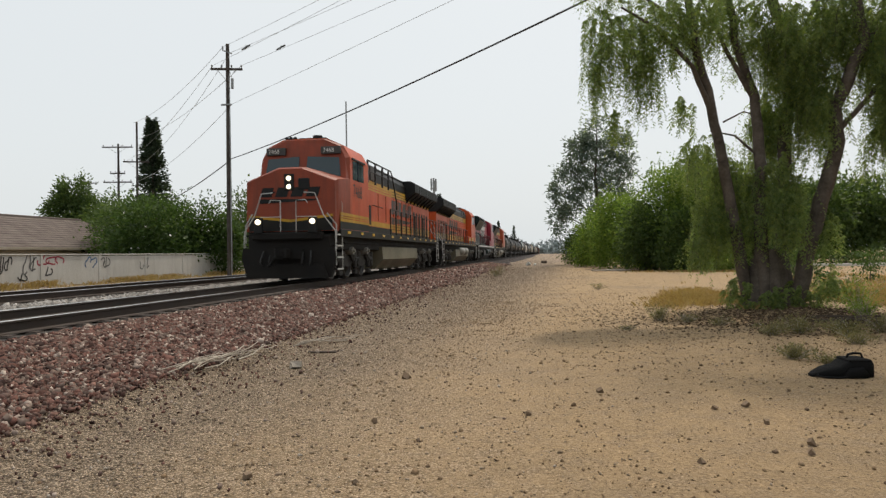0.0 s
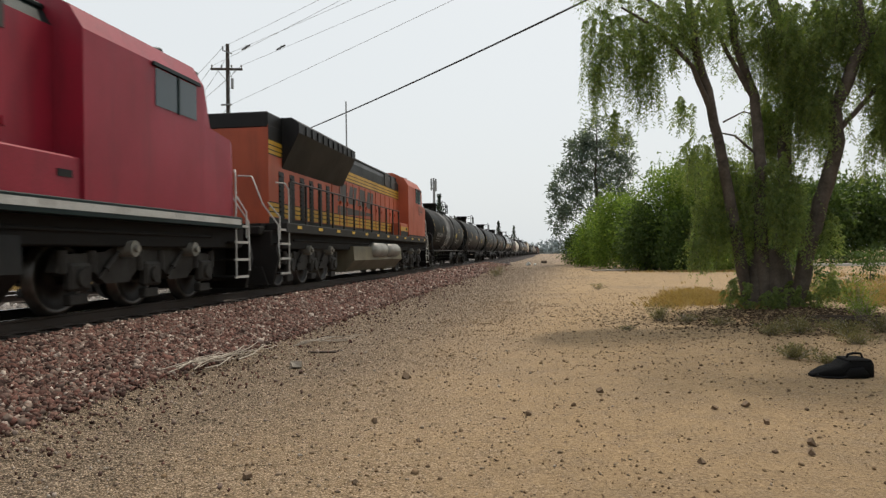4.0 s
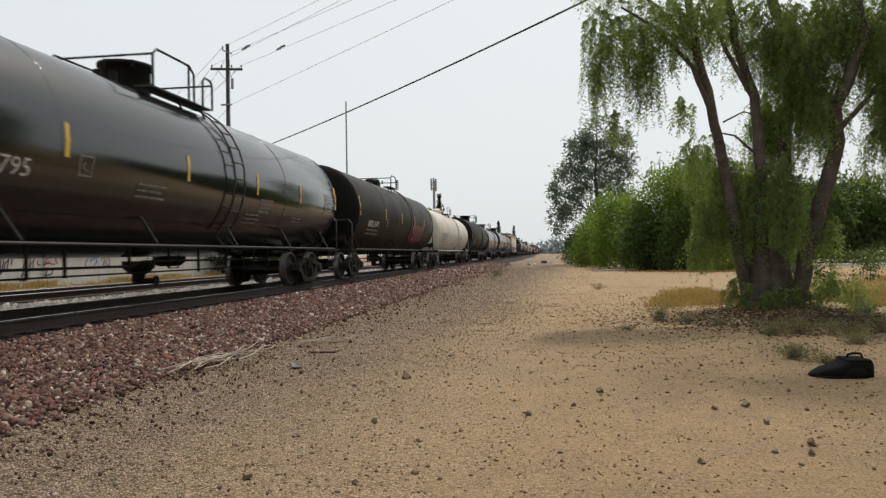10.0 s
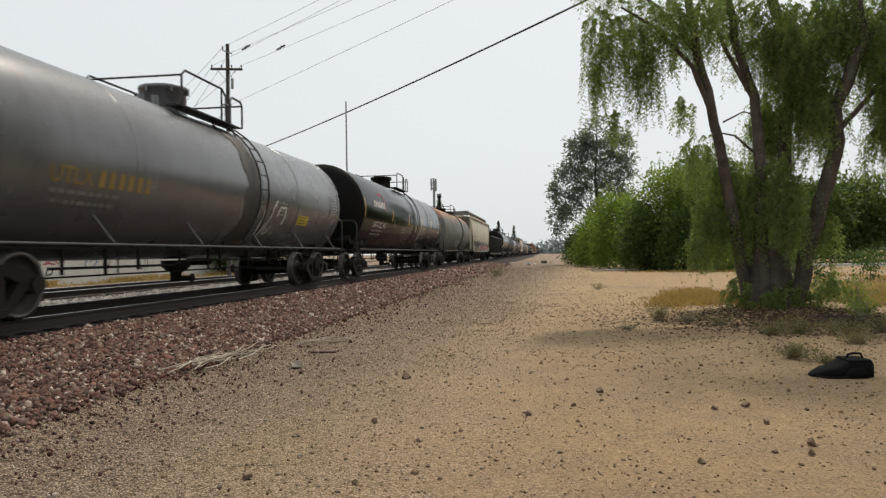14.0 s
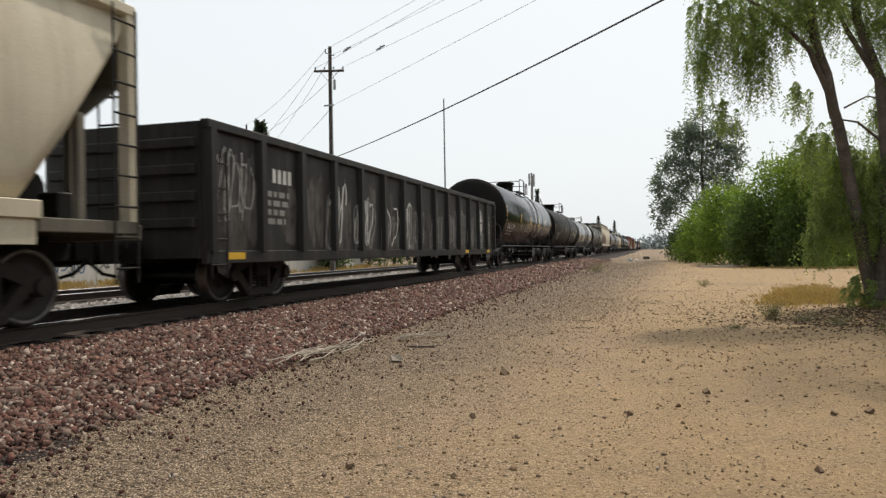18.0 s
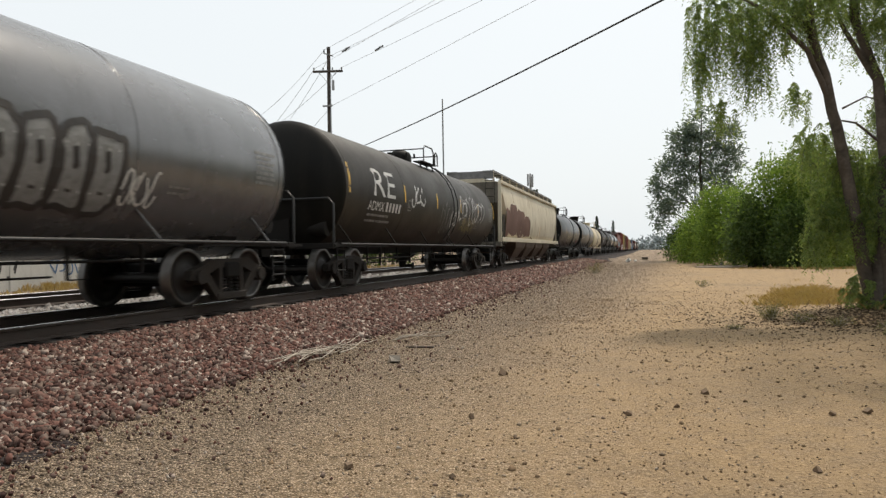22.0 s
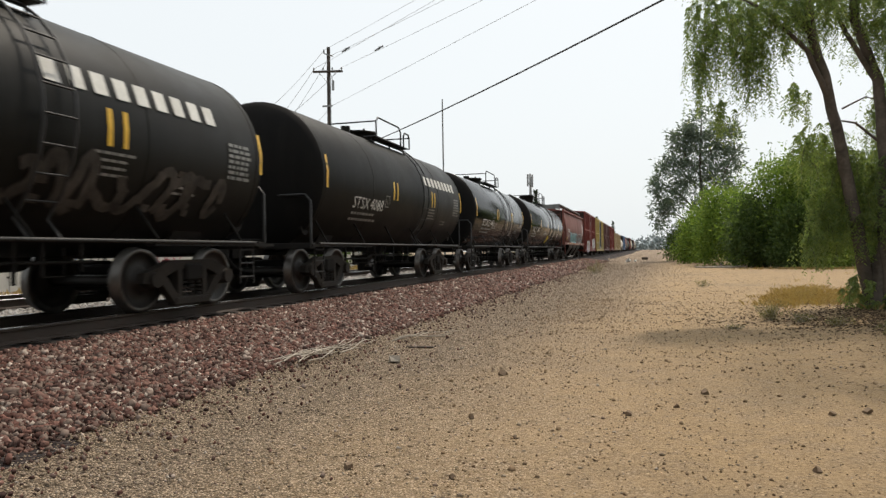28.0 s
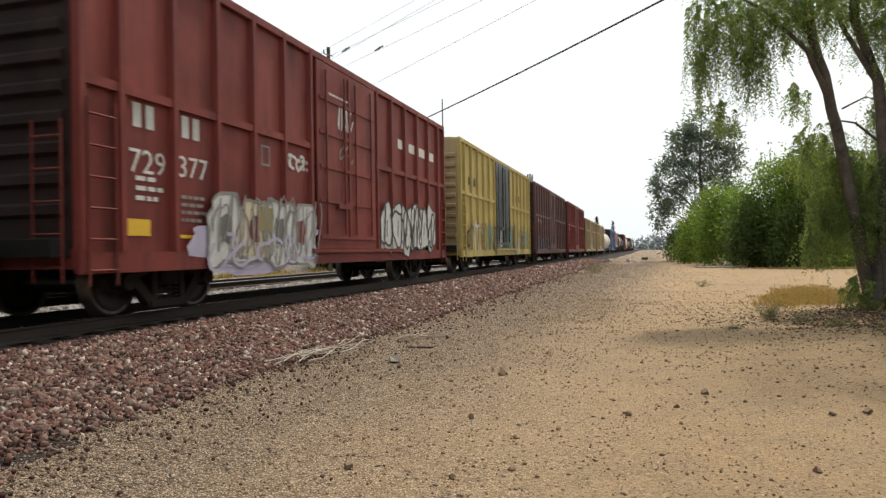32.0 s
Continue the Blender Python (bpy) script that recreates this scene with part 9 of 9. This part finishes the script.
for k, (x, y, s, shade) in enumerate(((-1.32, 5.22, 0.045, 0), (-2.9, 7.8, 0.13, 1), (-0.16, 5.64, 0.05, 0), (1.61, 6.09, 0.05, 0), (1.61, 5.52, 0.05, 0), (1.71, 4.91, 0.045, 0), (1.64, 4.71, 0.05, 0), (-1.08, 3.81, 0.04, 0), (-1.74, 3.86, 0.05, 0), (-1.47, 7.19, 0.07, 0), (0.9, 4.38, 0.04, 0), (1.34, 5.97, 0.05, 0), (0.47, 6.6, 0.05, 0))):
    v = rocks(np.array([(0, 0, s * 0.3)]), [s * 1.0], 900 + k)[0]
    solo("stone", MB().add(v, ROCK_FACES), M["stick"] if shade else M["clod"], "pale fist-sized stone on the dirt" if shade else "small brown stone on the dirt", "stone", "stones on the lot", at=pose(x, y, land(x, y)))

# black camera bag on the ground
bag = thing("bag", "black fabric camera bag lying on the dirt", "bag", at=pose(2.95, 7.6, land(2.95, 7.6), 0, 0, 6) @ Matrix.Scale(0.9, 4))
rings = []
for x, d, h in ((-0.36, 0.05, 0.03), (-0.3, 0.09, 0.06), (-0.2, 0.13, 0.1), (-0.08, 0.15, 0.125), (-0.02, 0.155, 0.17), (0.05, 0.16, 0.2), (0.2, 0.16, 0.205), (0.26, 0.15, 0.19), (0.275, 0.13, 0.16)):
    rings.append([(x, -d, 0.015), (x, -d * 0.85, 0), (x, d * 0.85, 0), (x, d, 0.015), (x, d, h * 0.8), (x, d * 0.8, h), (x, -d * 0.8, h), (x, -d, h * 0.8)])
body = part("bag_body", MB().loft(rings, True), M["fabric"], bag)
part("flap", MB().box(0.0, 0.245, -0.155, 0.155, 0.17, 0.205, 0.015), M["fabric"], bag)
part("front_pouch", MB().loft([[(x, -0.16 - d, 0.0), (x, -0.15, 0.0), (x, -0.15, h), (x, -0.16 - d, h * 0.8)] for x, d, h in ((-0.06, 0.01, 0.05), (0.0, 0.04, 0.12), (0.14, 0.045, 0.13), (0.2, 0.01, 0.06))], True), M["fabric"], bag)
part("carry_handle", MB().tube([(0.04, 0, 0.19), (0.06, 0, 0.24), (0.12, 0, 0.255), (0.2, 0, 0.25), (0.22, 0, 0.2)], 0.014, 6), M["fabric"], bag)
part("strap", MB().tube([(-0.27, -0.04, 0.06), (-0.33, -0.1, 0.02), (-0.28, -0.17, 0.015), (-0.12, -0.19, 0.012), (0.02, -0.16, 0.02)], 0.012, 6), M["fabric"], bag)
# discarded things far down the lot
solo("crate", MB().box(-0.35, 0.35, -0.25, 0.25, 0, 0.3, 0.04), M["darkstick"], "dark discarded crate far down the lot", "crate", at=pose(-0.3, 85, 0))
for k, (x, y, s) in enumerate(((-1.84, 71.5, 0.35), (-1.2, 73, 0.22), (5.2, 55, 0.25))):
    v = rocks(np.array([(0, 0, s * 0.3)]), [s], 950 + k)[0]
    solo("litter_scrap", MB().add(v, ROCK_FACES), M["fxwhite"], "white scrap of rubbish on the dirt", "litter", "rubbish down the lot", at=pose(x, y, 0))

# ---- wall, houses, poles and wires beyond the tracks ----
wall = thing("garden_wall", "pale painted block wall with scrawled tags", "wall", kind="structure")
for k in range(12):
    y0 = 4 + k * 4.4
    part("wall_panel", MB().box(-24.2, -24.0, y0, y0 + 4.36, -0.2, 1.46, 0.012), M["wall"], wall)
    part("pilaster", MB().box(-24.24, -23.97, y0 + 4.3, y0 + 4.46, -0.2, 1.5, 0.012), M["wall"], wall)
part("coping", MB().box(-24.25, -23.95, 4, 56.8, 1.5, 1.56, 0.015), M["wall"], wall)
for seed, y, z, w, h, m, n in ((3, 27.6, 0.75, 0.9, 0.6, "darkletter", 2), (5, 29.2, 0.65, 0.9, 0.7, "greyspray", 2), (6, 30.2, 1.0, 1.7, 0.4, "crimsonspray", 3), (8, 30.6, 0.5, 0.5, 0.35, "darkletter", 1), (9, 28.9, 0.28, 0.5, 0.34, "darkletter", 1), (12, 33.6, 0.85, 0.9, 0.45, "bluecar", 2), (13, 34.8, 0.8, 0.8, 0.5, "greyspray", 2),
                            (14, 20, 0.6, 2.2, 0.7, "darkletter", 4), (15, 23.5, 0.6, 1.8, 0.6, "bluecar", 3), (16, 38.5, 0.7, 1.2, 0.5, "greyspray", 2), (17, 25.6, 0.7, 1.2, 0.6, "greyspray", 3)):
    strokes(wall, "sprayed_tag", lambda a, b, y=y, z=z: (-23.99, y + a, z + b), scrawl(seed, n, w, h * 1.15), 0.075, M[m], "scrawled spray-paint tag")


def hip_house(name, label, x0, x1, y0, y1, eave, ridge, inset):
    """A low house: walls, hip roof in four sheets with overlapping courses, fascia."""
    h = thing(name, label, "house", at=pose(0, 0, 0))
    part("wall", MB().box(x0 + 0.5, x1 - 0.5, y0 + 0.5, y1 - 0.5, -0.1, eave), M["stucco"], h)
    xm = (x0 + x1) / 2
    a, b = (xm, y0 + inset, ridge), (xm, y1 - inset, ridge)
    c = [(x0, y0, eave), (x1, y0, eave), (x1, y1, eave), (x0, y1, eave)]
    mb = MB().add(c + [a, b], [(1, 2, 5, 4), (3, 0, 4, 5), (0, 1, 4), (2, 3, 5), (0, 3, 2, 1)])
    roof = part("roof", mb, M["shingle"], h, "brown shingle roof")
    mb = MB()
    for k in range(14):
        u = (k + 0.5) / 14
        za, xa = eave + (ridge - eave) * u, x1 + (xm - x1) * u
        mb.box(xa - 0.02, xa + 0.03, y0 + inset * u, y1 - inset * u, za - 0.01, za + 0.012)
    part("shingle_course", mb, M["shingle"], roof)
    mb = MB().box(x1 - 0.03, x1 + 0.05, y0, y1, eave - 0.16, eave + 0.02).box(x0, x1, y1 - 0.03, y1 + 0.05, eave - 0.16, eave + 0.02).box(x0, x1, y0 - 0.05, y0 + 0.03, eave - 0.16, eave + 0.02)
    part("fascia", mb, M["fascia"], h)
    part("ridge_cap", MB().tube([a, b], 0.09, 6), M["shingle"], h)
    return h


hip_house("house", "low cream house with brown shingle roof behind the wall", -42.2, -34, 22, 57.0, 2.12, 4.5, 4.2)
hip_house("house", "brown gabled roof of a house further back", -54, -44, 34, 52.0, 3.4, 6.0, 1.0)


def utility_pole(name, label, x, y, h, arms, r=0.17, lean=0.0):
    p = thing(name, label, "utility pole", "utility poles", pose(x, y, 0))
    part("shaft", MB().tube([(0, 0, -0.3), (lean * 0.5, 0, h / 2), (lean, 0, h)], r, 10, r * 0.62), M["wood"], p)
    for z, w, turn in arms:
        c, s = math.cos(radians(turn)), math.sin(radians(turn))
        arm = MB().box(-w / 2, w / 2, -0.06, 0.06, -0.07, 0.07, 0.012)
        a = part("crossarm", arm, M["wood"], p, at=pose(0, -0.16, z, 0, 0, turn))
        for k in range(4):
            u = (-0.46 + 0.92 * k / 3) * w
            part("insulator", MB().lathe([(0.025, 0.07), (0.025, 0.13), (0.06, 0.15), (0.05, 0.2), (0.06, 0.22), (0.03, 0.28), (0.01, 0.29)], (u, 0, 0), "z", 8), M["galv"], a)
        part("arm_brace", MB().tube([(-w * 0.3, -0.08, -0.05), (0, 0.03, -0.75), (w * 0.3, -0.08, -0.05)], 0.02, 5), M["galv"], a)
    return p


pole = utility_pole("utility_pole", "tall weathered wooden utility pole with one crossarm", -20.14, 42.45, 15.0, [(13.35, 2.0, 14)], 0.19)
mb = MB().cyl((0.35, -0.1, 12.1), (0.35, -0.1, 12.75), 0.09, n=8).tube([(0.35, -0.1, 12.7), (0.2, -0.1, 13.2)], 0.015, 4)
part("hanging_fuse", mb, M["galv"], pole)
part("top_pin", MB().tube([(-0.3, -0.1, 14.6), (0.35, -0.1, 14.35)], 0.04, 5).cyl((-0.28, -0.1, 14.6), (-0.28, -0.1, 14.85), 0.05, n=6), M["galv"], pole)
part("service_bracket", MB().box(-0.35, 0.35, -0.3, -0.2, 11.0, 11.1, 0.01), M["galv"], pole)
part("conduit", MB().tube([(0.2, -0.15, 0), (0.17, -0.13, 7), (0.15, -0.12, 13)], 0.035, 6), M["galv"], pole)
utility_pole("utility_pole", "wooden utility pole beyond the bushes", -43.3, 69.3, 15.9, [(11.6, 2.6, 20)], 0.16)
utility_pole("utility_pole", "double-armed wooden power pole beyond the houses", -48.3, 73.6, 14.4, [(14.0, 3.4, 12), (11.0, 1.7, 12), (10.0, 3.2, 12)], 0.17)
utility_pole("utility_pole", "distant small utility pole over the roofs", -71.1, 100.6, 13.6, [(13.2, 2.6, 15), (11.6, 2.4, 15)], 0.16)


def cable(name, label, a, b, sag, r, material, n=18, group="overhead wires"):
    a, b = Vector(a), Vector(b)
    pts = [a.lerp(b, k / n) - Vector((0, 0, 4 * sag * (k / n) * (1 - k / n))) for k in range(n + 1)]
    return solo(name, MB().tube(pts, r, 8), M[material], label, "cable", group)


def beyond(a, b, k):
    return tuple(a[i] + (b[i] - a[i]) * k for i in range(3))


TOPS = [((-20.4, 42.4, 14.85), (-12.17, 36.52, 15.4)), ((-21.05, 42.2, 13.6), (-10.81, 36.21, 15.2)), ((-20.0, 42.4, 14.4), (-9.93, 35.84, 15.1)), ((-19.2, 42.5, 13.6), (-8.07, 35.11, 14.43)), ((-19.8, 42.2, 11.05), (-4.09, 29.65, 12.21))]
for k, (a, b) in enumerate(TOPS):
    cable("power_line", "thin pale overhead power line", a, beyond(a, b, 4.2), 0.35 if k < 4 else 0.2, 0.01, "palewire")
FARTOPS = [(-43.6, 69.2, 15.8), (-44.4, 69.2, 11.75), (-42.2, 69.3, 11.75), (-43.3, 69.2, 14.0), (-43.3, 69.2, 9.5)]
for (a, _), c in zip(TOPS, FARTOPS):
    cable("power_line", "thin pale overhead power line", a, c, 0.7, 0.014, "palewire")
cable("telephone_cable", "thick black telephone cable slung over the lot", (-20.0, 42.3, 7.55), beyond((-20.0, 42.3, 7.55), (1.12, 17.91, 8.45), 1.9), 0.8, 0.027, "wire", 30)
cable("telephone_cable", "thick black telephone cable between two poles", (-20.1, 42.5, 7.5), (-43.2, 69.3, 6.4), 0.6, 0.035, "wire", 20)
for a, b, u in ((TOPS[1][0], TOPS[1][1], 0.3), (TOPS[3][0], TOPS[3][1], 0.32)):
    p = beyond(a, b, u)
    solo("strain_insulator", MB().tube([(-0.35, 0.24, -0.04), (0.35, -0.24, 0.04)], 0.05, 6).cyl((-0.02, 0, -0.12), (0.02, 0, 0.12), 0.03, n=6), M["wire"], "dark strain insulator on a power line", "insulator", "strain insulators", at=pose(*p))
solo("steel_mast", MB().tube([(0, 0, 0), (-0.02, 0, 7), (-0.03, 0, 14.5)], 0.085, 8, 0.06), M["galv"], "thin grey steel mast beside the tracks", "mast", at=pose(-16.82, 58.1, 0))
tower = thing("antenna_tower", "distant pole tower with panel antennas", "tower", at=pose(-22.1, 138.2, 0))
part("shaft", MB().tube([(0, 0, 0), (0, 0, 13), (0, 0, 16)], 0.3, 8, 0.2), M["galv"], tower)
for x, z0, z1 in ((-0.45, 14.0, 16.4), (0.45, 13.8, 16.3), (0.0, 14.2, 16.5)):
    part("antenna_panel", MB().box(x - 0.17, x + 0.17, -0.5, -0.3, z0, z1, 0.03), M["galv"], tower)
part("antenna_frame", MB().box(-0.7, 0.7, -0.35, -0.25, 14.4, 14.5).box(-0.7, 0.7, -0.35, -0.25, 15.6, 15.7), M["galv"], tower)

# ---- what moves: the train runs towards -y, its wheels roll ----
RUN = [(0.0, 0.0), (3.0, 53.86), (6.0, 107.6), (9.0, 161.36), (12.0, 214.98), (15.0, 268.34), (18.0, 321.55), (21.0, 374.67), (24.0, 427.14), (27.0, 478.92), (30.0, 530.59), (32.0, 565.0)]


def gone(t):
    return float(np.interp(t, [a for a, _ in RUN], [b for _, b in RUN]))


def motions():
    for ob, y, turned in TRAIN:
        walk(ob, [(t, pose(TRACK, y - d, RAIL_TOP, 0, 0, 180 if turned else 0)) for t, d in RUN])
    for ob, r, y, at in SPIN:
        times = [k / FPS for k in range(0, 961) if -9 < y - gone(k / FPS) < 34]
        if not times:
            continue
        g0 = gone(times[0])
        rows = [] if times[0] == 0 else [(0.0, pose(*at))]
        rows += [(t, Matrix.Translation(at) @ Matrix.Rotation(((gone(t) - g0) / r) % (2 * math.pi), 4, "X")) for t in times]
        if times[-1] < 32.0:
            rows.append((32.0, rows[-1][1]))
        walk(ob, rows)


motions()
